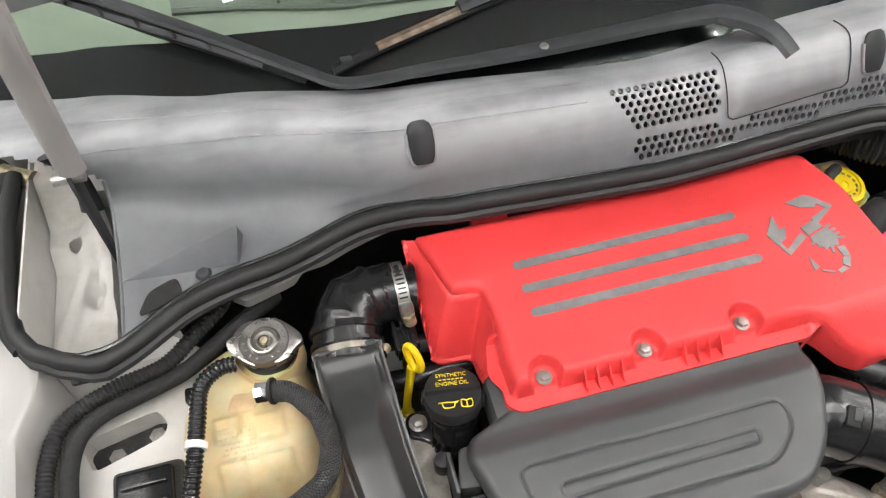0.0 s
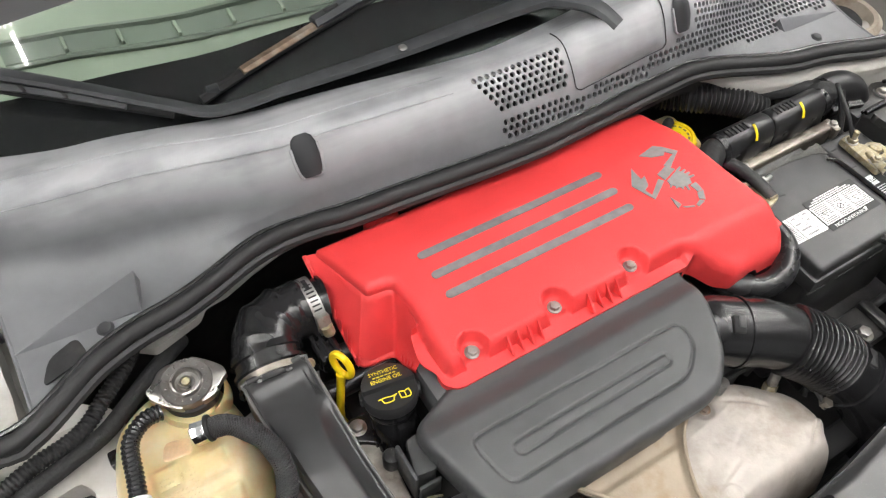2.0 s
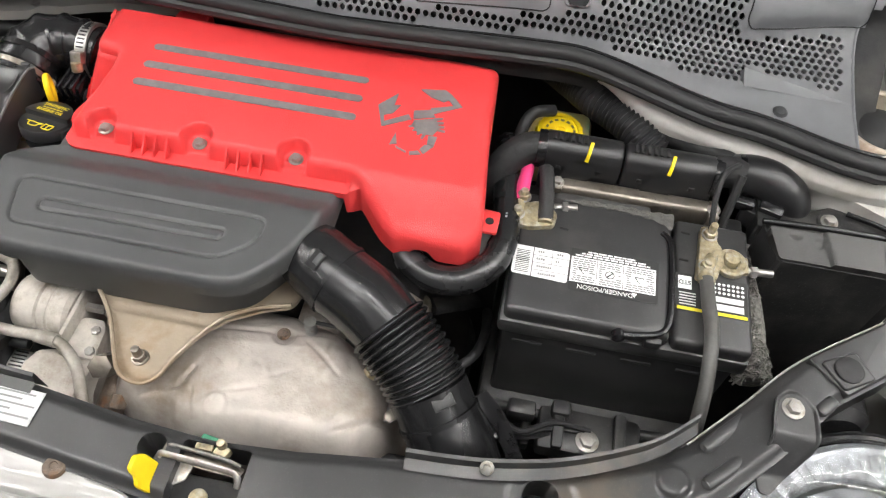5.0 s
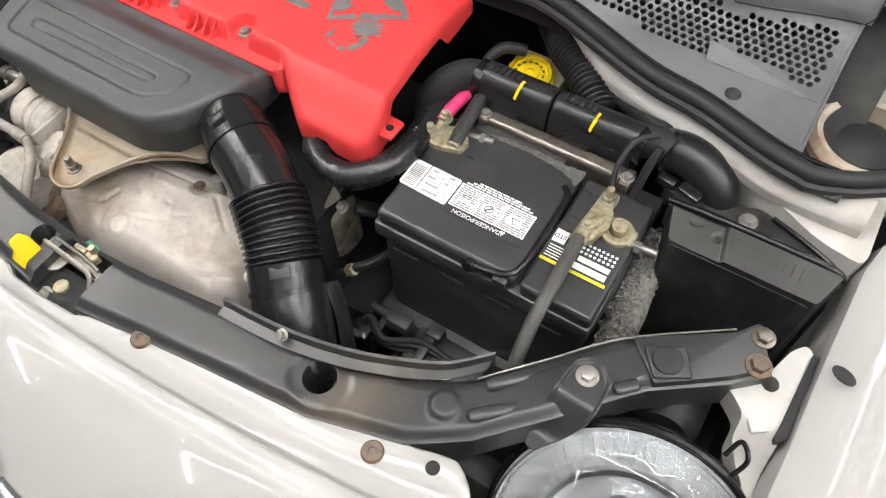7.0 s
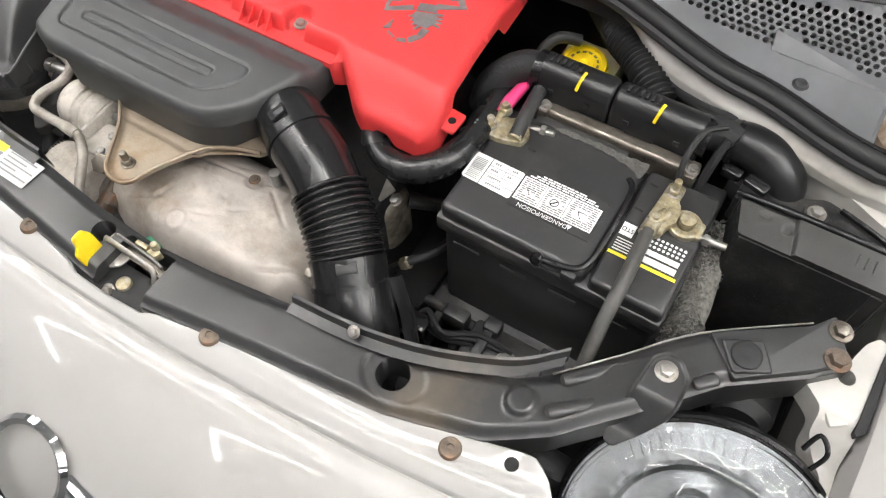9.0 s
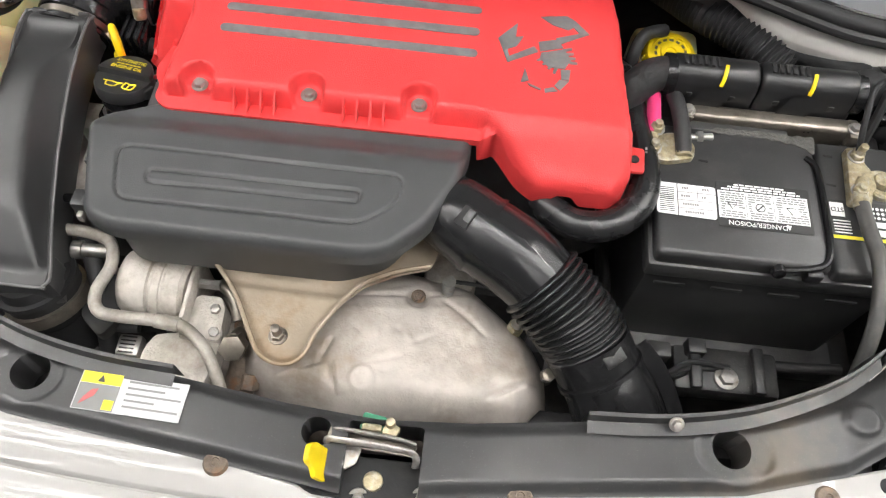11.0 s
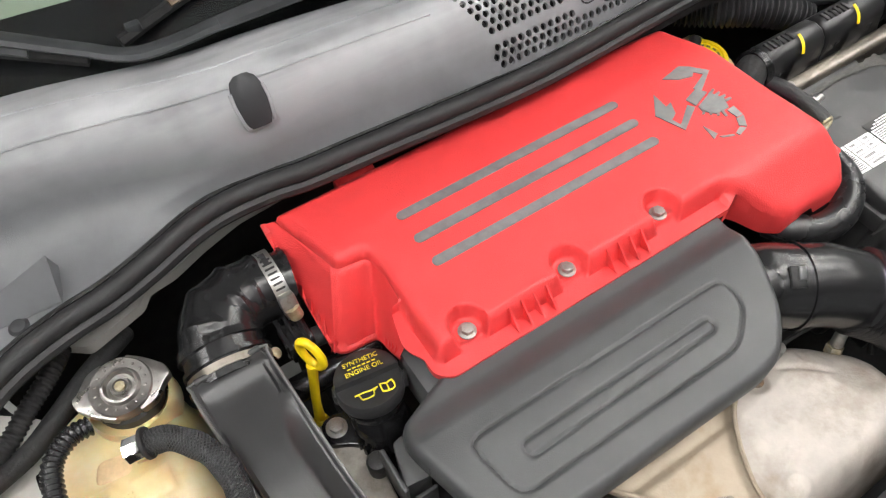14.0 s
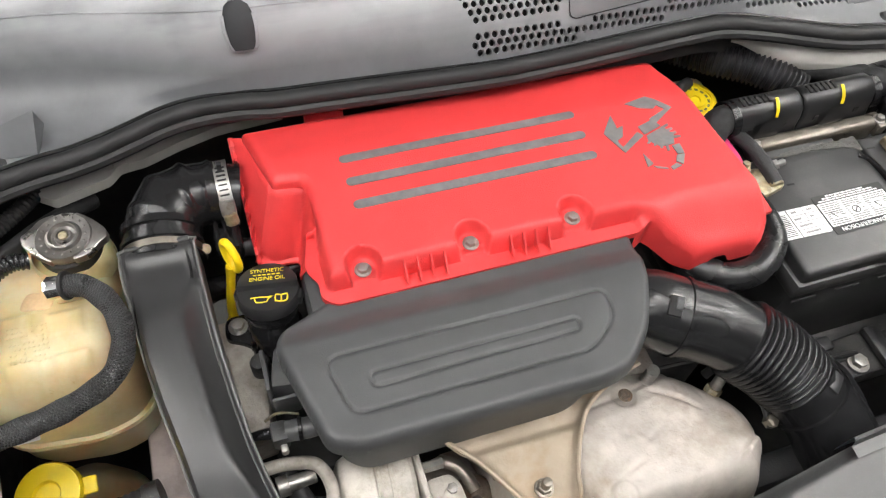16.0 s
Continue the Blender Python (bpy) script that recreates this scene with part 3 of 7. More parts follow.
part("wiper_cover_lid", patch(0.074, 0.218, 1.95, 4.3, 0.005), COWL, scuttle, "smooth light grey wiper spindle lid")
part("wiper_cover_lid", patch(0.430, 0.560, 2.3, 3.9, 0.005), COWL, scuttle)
for v in (3.30, 4.15):
    part("moulded_line", sweep([on_cowl(float(x), v, .0002) for x in np.linspace(-.60, -.075, 24)], .0009, 6, 2), COWL, scuttle)
for u0, u1, v0, v1 in ((.074, .218, 1.95, 4.3), (.430, .560, 2.3, 3.9)):
    ring = [on_cowl(u0, v, .0012) for v in np.linspace(v1, v0 + .15, 10)] + [on_cowl(u, v0, .0012) for u in np.linspace(u0 + .006, u1 - .006, 16)] + [on_cowl(u1, v, .0012) for v in np.linspace(v0 + .15, v1, 10)]
    part("lid_gap", sweep(ring, .0007, 6, 2), CAVITY, scuttle)
for cx in (-0.246, 0.246):
    bm = bmesh.new()
    vs = (2.25, 2.42, 2.75, 3.10, 3.42, 3.55)
    wid = (0.009, 0.0120, 0.0135, 0.0130, 0.0105, 0.0065)
    rows = []
    for v, w in zip(vs, wid):
        lifts = (0.0, 0.003, 0.0045, 0.003, 0.0)
        rows.append([on_cowl(cx + w * k / 2, v, q + 0.0015) for k, q in zip((-2, -1.7, 0, 1.7, 2), lifts)])
    loft(rows, bm)
    plug = part("hinge_plug", bm, CLIP, scuttle, "dark plastic plug set in the panel", 70)
    rim = [on_cowl(cx + w, v, 0.002) for v, w in zip(vs[:4], wid[:4])]
    rim2 = [on_cowl(cx - w, v, 0.002) for v, w in zip(vs[:4], wid[:4])]
    part("plug_rim", sweep(rim[::-1] + rim2, 0.0018, 6, 4), COWL, plug)
for sx in (-1, 1):
    # raised wedge-shaped fin on the flat ends of the panel
    A, B, C, D = (Vector((sx * x, y, z)) for x, y, z in ((.555, .700, .8615), (.433, .708 if sx < 0 else .712, .8985 if sx < 0 else .879), (.441 if sx < 0 else .436, .690 if sx < 0 else .699, .866), (.4315, .7145 if sx < 0 else .7165, .880 if sx < 0 else .873)))
    bm = bmesh.new()
    rows = []
    for t in np.linspace(0, 1, 9):
        a, b, c = A.lerp(C, t), A.lerp(B, t), A.lerp(D, t)
        rows.append([a - Vector((0, 0, .006)), a, a.lerp(b, .85), b + Vector((0, .001, .0004 * t)), b.lerp(c, .08), b.lerp(c, .5) + Vector((0, 0, -.004 * t)), c - Vector((0, 0, .002))])
    loft(rows, bm)
    bm.faces.new([bm.verts.new(p) for p in (C - Vector((0, 0, .006)), C, B, D - Vector((0, 0, .004)))])
    part("fin", bm, COWL, scuttle, "raised triangular fin", 25)
    p = cowl(sx * 0.475, 0.55)
    part("push_pin", cyl(0.008, 0.006, 0.004, 20, aim(p + Vector((0, 0, -0.001)), cowl_normal(sx * 0.475, 0.55)), 0.001), CLIP, scuttle)
# flat patch laid on the panel, the recess's shade painted in
bm = prism(rounded([(-.538, .654), (-.495, .668), (-.500, .691), (-.527, .680)], .008), 0.8625, 0.8642)
part("recess", bm, CAVITY, scuttle, "flat near-black patch for a moulded recess")

# rubber seal that runs along the front lip of the scuttle and round to the wings
def lip(x):
    p = cowl(x, 0)
    return Vector((x, p.y - 0.004, p.z + 0.004))


line = [lip(float(x)) for x in np.linspace(-0.60, 0.60, 60)]
left_turn = [Vector(p) for p in ((-.655, .86, .872), (-.660, .79, .870), (-.652, .69, .866), (-.632, .645, .862))]
right_turn = [Vector((-p.x, p.y, p.z)) for p in left_turn[::-1]]
path = left_turn + line[1:-1] + right_turn
seal = thing("bonnet_seal", (0, 0.68, 0.85), "black rubber bonnet seal along the scuttle edge", "rubber seal")
part("bead", sweep(path, 0.0085, 12, 2), RUBBER, seal)
part("lip", sweep([p + Vector((0, -0.009, -0.0075)) for p in path], 0.0055, 8, 2), RUBBER, seal)
part("outer_bead", sweep([p + Vector((-.010 if p.x < 0 else .010, .004, -.003)) for p in left_turn] , .0075, 10, 6), RUBBER, seal)
part("outer_bead", sweep([p + Vector((.010, .004, -.003)) for p in right_turn], .0075, 10, 6), RUBBER, seal)
part("upper_lip", sweep([p + Vector((0, 0.0085, 0.0045)) for p in line], 0.0030, 8, 2), BLACKGLOSS, seal, "thin shiny upper lip")
bm = loft([[p + Vector((0, -0.004, -0.004)) for p in line], [p + Vector((0, -0.011, -0.009)) for p in line],
           [p + Vector((0, -0.009, -0.015)) for p in line], [p + Vector((0, 0.006, -0.024)) for p in line]])
part("skirt", bm, BLACKGLOSS, seal)

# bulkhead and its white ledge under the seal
# near-black wall: the shade under the seal is put into its colour
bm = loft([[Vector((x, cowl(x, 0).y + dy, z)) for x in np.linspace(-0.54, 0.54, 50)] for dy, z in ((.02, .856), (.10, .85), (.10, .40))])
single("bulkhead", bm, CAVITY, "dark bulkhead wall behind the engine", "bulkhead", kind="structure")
rows = []
for dy, wide, z in ((.010, 0, .848), (-.006, 0, .841), (-.009, .45, .8365), (-.010, .95, .8315), (-.010, 1, .829), (-.008, 1, .818)):
    rows.append([Vector((x, lip(x).y + .010 + (dy - .010 - wide * (.001 + .005 * float(smooth(.34, .48, x)))) * (.15 + .85 * float(smooth(.28, .36, x))), .848 + (z - .848) * (.15 + .85 * float(smooth(.28, .36, x))))) for x in np.linspace(0.285, 0.63, 36)])
bm = loft(rows)
single("bulkhead_side", bm, WHITEDULL, "white painted body metal below the rubber seal", "body panel", kind="structure")
ledge = thing("bulkhead_ledge", (-0.33, 0.74, 0.78), "white painted metal ledge with drilled holes", "body panel", kind="structure")
bm = bmesh.new()
LEDGE = rounded([(-.464, .692), (-.446, .678), (-.396, .693), (-.386, .706), (-.362, .709), (-.330, .722), (-.290, .734), (-.22, .740), (-.22, .79), (-.35, .785), (-.475, .745)], .004)
part("flange", relief(lambda x, y: np.minimum(sdf(LEDGE, x, y), np.hypot(x + .394, y - .707) - .005),
                      lambda x, y: 0.815 + 0.04 * np.maximum(0, y - .75), (-.48, -.17, .67, .79), 0.003, 0.012), WHITEDULL, ledge)

# windscreen with its black lower band, dashboard behind it
def screen(x, s):
    """s: metres up the glass from its lower edge."""
    p = cowl(x, 4.95)
    return Vector((x, p.y + 0.87 * s - 0.02, p.z - 0.012 + 0.50 * s - 0.06 * x * x * s))


xs = np.linspace(-0.68, 0.68, 40)
wind = thing("windscreen", (0, 0.8, 0.92), "green tinted windscreen with a black printed lower band", "windscreen", kind="structure")
pane = part("pane", loft([[screen(float(x), s) for x in xs] for s in np.linspace(0, 0.95, 12)]), WINDGLASS, wind)
pane.visible_shadow = False


def band_top(x):
    return 0.115 - 0.07 * max(0, abs(x) - 0.05)


bm = loft([[screen(float(x), s * band_top(float(x))) + Vector((0, 0, -0.005)) for x in xs] for s in np.linspace(0, 1, 5)])
part("ceramic_band", bm, FRIT, wind, "black ceramic edge band")
DASH_DROP = ((0.02, 0.2, 0.45, 0.6, 0.62), (.06, .10, .14, .24, .5))


def dash_at(x, s, lift=0.0):
    return screen(x, s) + Vector((0, 0.03 - .5 * lift, .87 * lift - float(np.interp(s, *DASH_DROP))))


dash = thing("dashboard", (0, 1.0, 0.85), "matt grey-green dashboard seen through the windscreen", "dashboard")
part("top", loft([[dash_at(float(x), s) for x in xs] for s in (0.02, 0.1, 0.2, 0.3, 0.45, 0.6, 0.62)]), DASH, dash)
vx = np.linspace(-.46, .46, 30)
part("demister_vent", loft([[dash_at(float(x), s, h) for x in vx] for s, h in ((.158, 0), (.160, .005), (.164, .006), (.168, .002), (.192, .002), (.196, .006), (.200, .005), (.202, 0))]), DASHDARK, dash, "long dark demister slot")
for x in np.linspace(-.40, .40, 15):
    p = dash_at(float(x), .180, .0025)
    part("vent_bar", box(p.x - .002, p.x + .002, p.y - .011, p.y + .011, p.z - .003, p.z + .003, .001), DASH, dash)

# wipers
wiper = thing("windscreen_wiper", (-0.1, 0.80, 0.93), "dark grey steel wiper arm with its blade", "wiper", group="windscreen wipers")
arm = [(.150, .735, .950), (.135, .765, .962), (.100, .790, .968), (.060, .798, .968), (-.10, .800, .962), (-.235, .806, .958)]
part("arm", sweep(arm, [0.011, 0.013, 0.014, 0.012, 0.010, 0.008], 8, 8, squash=0.55), GREYMETAL, wiper)
part("arm_rod", sweep([(-.235, .806, .958), (-.301, .811, .955), (-.342, .832, .964), (-.406, .867, .984), (-.468, .899, 1.003), (-.54, .934, 1.024), (-.64, .978, 1.048)], 0.0078, 8, 6, squash=0.6), GREYMETAL, wiper)
part("rivet", cyl(0.005, 0.004, 0.003, 16, Matrix.Translation((-.10, .797, .9665)), 0.001), STEEL, wiper)
blade = part("blade", sweep([(-.338, .836, .949), (-.40, .868, .966), (-.473, .902, .987), (-.54, .937, 1.008), (-.64, .982, 1.035)], 0.005, 6, 6, squash=1.4), RUBBER, wiper)
part("blade_bridge", sweep([(-.375, .852, .964), (-.425, .876, .980), (-.50, .912, 1.001), (-.58, .950, 1.024)], 0.0075, 6, 5, squash=.7), GREYMETAL, blade)
for k in range(5):
    p = Vector((-.425, .876, .980)).lerp(Vector((-.58, .950, 1.024)), k / 5)
    part("bridge_slot", box(-.009, .009, -.0016, .0016, 0, .002, .0006, m=aim(p + Vector((0, -.003, .0042)), (-.1, -.45, .88)) @ Matrix.Rotation(radians(-62), 4, "Z")), CAVITY, blade)
wiper2 = thing("windscreen_wiper", (-0.05, 0.85, 0.95), "worn wiper blade with bare rusty steel bridge", "wiper", group="windscreen wipers")
bl = [(-.310, .830, .957), (-.25, .845, .965), (-.16, .863, .975), (-.06, .880, .983), (.12, .905, .995)]
part("rubber", sweep(bl, 0.0045, 6, 6, squash=1.3), RUBBER, wiper2)
part("bridge", sweep([(-.262, .841, .968), (-.165, .861, .980)], 0.0060, 6, 4, squash=0.7), COPPERWORN, wiper2, "bare rusty steel bridge")
part("holder", sweep([(-.172, .860, .983), (-.07, .879, .993), (.12, .906, 1.004)], 0.0085, 6, 6, squash=0.8), GREYMETAL, wiper2)
for k in range(8):
    p = Vector((-.150, .864, .9895)).lerp(Vector((.11, .9045, 1.0095)), k / 8)
    part("holder_slot", box(-.009, .009, -.0018, .0018, 0, .0016, .0006, m=aim(p + Vector((0, -.002, .0030)), (0, -.45, .89)) @ Matrix.Rotation(radians(9), 4, "Z")), CAVITY, wiper2)
part("end_clip", box(-.006, .006, -.004, .004, -.004, .004, .001, m=Matrix.Translation((-.296, .834, .963))), GREYMETAL, wiper2)

# wings, inner wings and suspension towers
for sx, side in ((-1, "left"), (1, "right")):
    wing = thing("wing_1" if sx < 0 else "wing_2", (sx * 0.70, 0.5, 0.4), "glossy white painted front wing of the car", "car wing", kind="structure")
    ys = np.linspace(0.30, 1.0, 24)

    def gut(y):
        if sx < 0:
            return 0.648 - 0.10 * max(0, 0.40 - y) - 0.022 * float(smooth(.57, .62, y)) + 0.05 * float(smooth(.64, .70, y))
        return 0.6405 + 0.002 * float(smooth(.40, .56, y)) - 0.05 * max(0, 0.40 - y) + 0.040 * float(smooth(.58, .68, y))
    rows = []
    for dx, dz in ((0.0, -.30), (0.0, -.02), (.004, -.004), (.010, 0.0), (.05, .006), (.10, -.004), (.15, -.05), (.18, -.14), (.19, -.4)):
        rows.append([Vector((sx * (gut(y) + dx), y, (0.812 if sx < 0 else .804) + 0.07 * smooth(.3 if sx < 0 else .42, .9, y) + dz)) for y in ys])
    part("skin", loft(rows), WHITE, wing)
    inner = thing("inner_wing_1" if sx < 0 else "inner_wing_2", (sx * 0.56, 0.6, 0.5), "dull white painted inner wing with seams", "inner wing", kind="structure")
    poly = rounded([(.50, .60), (.645, .60), (.645, .95), (.585, .95), (.578, .72), (.50, .66)] if sx < 0 else
                   [(.432, .655), (.450, .645), (.513, .624), (.60, .588), (.645, .576), (.645, .95), (.56, .95), (.56, .66), (.50, .67), (.445, .680)], .012)
    polyw = [(sx * a, b) for a, b in poly][::sx]
    part("top", relief(lambda x, y: sdf(polyw, x, y), lambda x, y: (0.818 if sx > 0 else 0.775) - 0.04 * smooth(.68, .78, y) * smooth(.52, .56, np.abs(x)) + 0.002 * np.sin(60 * x) * np.sin(45 * y), (min(sx * .24, sx * .66), max(sx * .24, sx * .66), .54, .96), 0.008, 0.05), WHITEDULL, inner)
    rows = [[Vector((sx * 0.642, y, z)) for y in np.linspace(0.30, 0.95, 16)] for z in (0.790, 0.77, 0.74)]
    part("side", loft(rows), WHITEDULL, inner)
    # the white side goes on below in near-black, its shade painted in
    part("lower_side", loft([[Vector((sx * .6425, y, z)) for y in np.linspace(0.16, 0.95, 16)] for z in (.74, .60, .36)]), CAVITY, inner, "near-black lower side, shade painted into its colour")
    if sx > 0:
        tower = thing("suspension_tower", (.60, .72, .74), "rusty stamped suspension tower with a black rubber top", "suspension tower")
        part("turret", lathe([(.062, 0), (.058, .050), (.050, .056), (.044, .054), (.042, .030), (.0, .030)], 40, Matrix.Translation((.607, .720, .775))), CREAM, tower)
        part("mount", lathe([(.032, .0), (.032, .016), (.024, .022), (.008, .024), (0, .024)], 32, Matrix.Translation((.607, .720, .803))), RUBBER, tower)

well = thing("wing_well", (-.61, .74, .76), "white metal flanges in the well beside the scuttle", "body panel", kind="structure")
part("flange", loft([[Vector((-.6405 - dx, y, z)) for y in np.linspace(.665, .905, 10)] for dx, z in ((0, .770), (0, .866), (.001, .869), (.003, .869), (.004, .866), (.004, .770))]), WHITEDULL, well)
POCKET = rounded([(-.6395, .668), (-.578, .672), (-.577, .74), (-.583, .84), (-.600, .89), (-.6395, .90)], .006)


def pocket_z(x, y):
    z = .800 + .020 * smooth(.77, .80, y) + .045 * smooth(.815, .86, y) + .012 * smooth(-.598, -.585, x) * smooth(.70, .73, y)
    z = z + .006 * smooth(.012, .004, np.abs(x + .618 - .25 * (y - .73))) - .012 * smooth(.012, .006, np.hypot(x + .596, (y - .735) * .7))
    return z


part("pocket_floor", relief(lambda x, y: np.minimum(sdf(POCKET, x, y), np.hypot(x + .612, y - .795) - .008), pocket_z, (-.65, -.57, .66, .91), .003, .03), WHITEDULL, well, "folded white floor of the well")
part("pipe_stub", sweep([(-.690, .890, .872), (-.668, .872, .866), (-.640, .858, .862)], .0105, 14, 4), BRASS, well, "pale corroded pipe end")
part("stub_ring", sweep([(-.676, .879, .868), (-.672, .875, .867)], .0122, 14, 2), CAVITY, well)
# near-black block put in for the shade between flange and seal
part("pocket_shade", box(-.672, -.646, .655, .86, .78, .80), CAVITY, well)

# open bonnet on its hinge arm
bonnet = thing("bonnet", (0, 0.88, 1.13), "white car bonnet standing open above the engine bay", "bonnet")
rows = [[Vector((x, 0.90 - .36 * t - .04 * x * x * t, 1.16 + .86 * t + .05 * math.sin(3.1 * t) - .10 * x * x)) for x in np.linspace(-.68, .68, 20)] for t in np.linspace(-.08, 1, 11)]
part("skin", loft(rows), WHITE, bonnet)
part("inner_panel", loft([[p + Vector((0, -.03, -.012)) for p in r[1:-1]] for r in rows]), WALLPAINT, bonnet, "plain grey inner panel")
hinge = part("hinge_arm", sweep([(-.566, .775, .945), (-.562, .770, 1.00), (-.556, .762, 1.06), (-.548, .752, 1.13), (-.545, .775, 1.25), (-.545, .80, 1.36)], 0.0135, 10, 8, squash=0.65), WHITE, bonnet, "white painted curved hinge arm")
part("bracket", prism(rounded([(-.030, -.075), (-.012, -.082), (.010, -.030), (.026, .040), (.020, .062), (-.006, .070), (-.022, .050), (-.024, .0)], .008), -.002, .002, .0008, m=Matrix.Translation((-.574, .788, .885)) @ pose(0, 0, 0, 90, 0, 100)), CLIP, hinge, "dark hinge bracket plate")
part("bracket_web", sweep([(-.590, .800, .945), (-.580, .815, .90), (-.583, .81, .85)], [.010, .008, .012], 8, 5, squash=.3), CLIP, hinge)
part("pivot", cyl(.006, .006, .03, 12, aim((-.588, .776, .935), (1, 0, 0)), .001), STEEL, hinge)

# floor of the engine bay: near-black sheets added to hide the workshop floor
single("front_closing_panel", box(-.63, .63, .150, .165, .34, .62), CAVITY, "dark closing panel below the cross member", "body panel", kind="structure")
single("engine_bay_floor", box(-.66, .66, .14, .76, .34, .36), CAVITY, "near-black sheet that closes the engine bay below", "engine bay floor", kind="structure")

# front cross member
MEMBER_BACK = [(0, .243), (.075, .247), (.17, .259), (.236, .262), (.30, .273), (.37, .299), (.400, .319), (.446, .362), (.492, .407), (.57, .461), (.588, .482)]
MEMBER_FRONT = [(.611, .440), (.584, .415), (.528, .374), (.473, .314), (.424, .268), (.375, .238), (.29, .214), (.15, .198), (0, .180)]
half = MEMBER_BACK + MEMBER_FRONT
MEMBER = [(-x, y) for x, y in MEMBER_FRONT[:-1]][::-1]
MEMBER = MEMBER_BACK + MEMBER_FRONT[:-1] + [(0, .180)] + [(-x, y) for x, y in MEMBER_FRONT[:-1][::-1]] + [(-x, y) for x, y in MEMBER_BACK[:0:-1]]


def member_in(x, y):
    d = sdf(MEMBER, x, y)
    for sx in (-1, 1):
        d = np.minimum(d, np.hypot(x - sx * .281, y - .248) - .0155)
    d = np.minimum(d, np.hypot(x + .046, y - .226) - .012)
    gap = np.maximum(np.abs(x - .008) - .030, np.abs(y - .205) - .034)
    return np.minimum(d, gap)


def member_z(x, y):
    d = sdf(MEMBER, x, y)
    z = 0.783 + 0.007 * smooth(.0, .012, d) + 0.026 * smooth(.37, .50, np.abs(x)) - 0.004 * smooth(.10, .0, np.abs(x))
    for sx in (-1, 1):
        z = z - 0.0018 * smooth(.026, .022, np.hypot((x - sx * .283) * .8, y - .246))
        z = z + 0.005 * smooth(.016, .010, np.hypot(x - sx * .388, y - .282))
    return z


member = thing("front_cross_member", (0, 0.25, 0.74), "black painted steel front cross member, dusty and scuffed", "cross member", kind="structure")
part("beam", relief(member_in, member_z, (-.63, .63, .17, .50), 0.0019, 0.042), FRAMEBLACK, member, angle=70)
for sx in (-1, 1):
    for cx, cy, an, ln in ((.4295, .331, .77, .021), (.432, .2995, .74, .022), (.512, .366, .78, .008)):
        ux, uy = sx * math.cos(an) * ln, math.sin(an) * ln
        zz = .7895 + .026 * float(smooth(.37, .50, cx))
        part("pressed_rib", sweep([(sx * cx - ux * 1.15, cy - uy * 1.15, zz - .001), (sx * cx - ux, cy - uy, zz), (sx * cx + ux, cy + uy, zz), (sx * cx + ux * 1.15, cy + uy * 1.15, zz - .001)], [.0035, .0060, .0060, .0035], 14, 4, squash=.55), FRAMEBLACK, member)
    outer = rounded([(sx * x, y) for x, y in ((.4985, .4085), (.57, .4575), (.5845, .4765), (.6065, .4415), (.583, .4185), (.530, .3785))][::sx], .003)
    part("end_plate", prism(outer, .806, .8190, .0018, 3), FRAMEBLACK, member)
    boss = rounded([(sx * x, y) for x, y in ((.5085, .406), (.540, .4225), (.5555, .398), (.5270, .3815))][::sx], .004)
    part("boss", prism(boss, .816, .8222, .0022, 3), FRAMEBLACK, member)
    part("plug", lathe([(.0128, 0), (.0125, .0022), (.0108, .0030), (.004, .0022), (0, .0022)], 32, Matrix.Translation((sx * .5315, .4015, .8220))), RUBBER, member, "round black rubber plug")
for sx in (-1, 1):
    edge = [(sx * .165, .259), (sx * .232, .264), (sx * .30, .279), (sx * .37, .309), (sx * .405, .335)]
    rows = []
    for dy, z in ((-.012, .792), (-.002, .793), (.000, .8015), (.003, .8025), (.004, .770)):
        rows.append([Vector((p.x, p.y + dy, z + .012 * smooth(.36, .41, abs(p.x)))) for p in spline([(x, y, 0) for x, y in edge], 6)])
    part("lip_plate", loft(rows), FRAMEBLACK, member)
for sx in (-1, 1):
    part("worn_edge", sweep([(sx * x, y - .0015, .7880 + .026 * float(smooth(.37, .50, x)) + (.006 if x > .5 else 0)) for x, y in MEMBER_BACK[6:10]], .0010, 6, 6), STEEL, member, "bare worn steel edge")
BOLT = shared("bolt", lambda: bolt_mesh(.0062, .0065, .009), ZINC)
BIGBOLT = shared("flange_bolt", lambda: bolt_mesh(.0085, .008, .0125), ZINC)
RUSTBOLT = shared("rusty_bolt", lambda: bolt_mesh(.0078, .008, .0112), RUST)
placed("bolt", BOLT, member, aim((.2335, .2595, .801), (0, -.6, .8)) @ Matrix.Diagonal((.68, .68, .9, 1)))
placed("bolt", shared("tarnished_bolt", lambda: bolt_mesh(.0070, .0072, .0102), DULLSTEEL), member, Matrix.Translation((.592, .464, .8185)), "tarnished flange bolt")
placed("rusty_bolt", RUSTBOLT, member, Matrix.Translation((.597, .437, .8185)), "rusty flange bolt")
# headlamp stay
stay = rounded([(.4642, .350), (.4665, .364), (.478, .3735), (.490, .3715), (.501, .358), (.5015, .330), (.4985, .322), (.478, .300), (.470, .2885), (.4605, .290), (.4590, .304)], .005)
part("lamp_stay", relief(lambda x, y: sdf(stay, x, y), lambda x, y: .8195 - .032 * smooth(.335, .302, y) + .0026 * smooth(.0032, .0014, sdf(stay, x, y)) * smooth(.310, .330, y), (.450, .512, .275, .385), .0012, .003), FRAMEBLACK, member)
placed("bolt", BIGBOLT, member, Matrix.Translation((.481, .356, .819)) @ Matrix.Diagonal((.78, .78, .9, 1)))

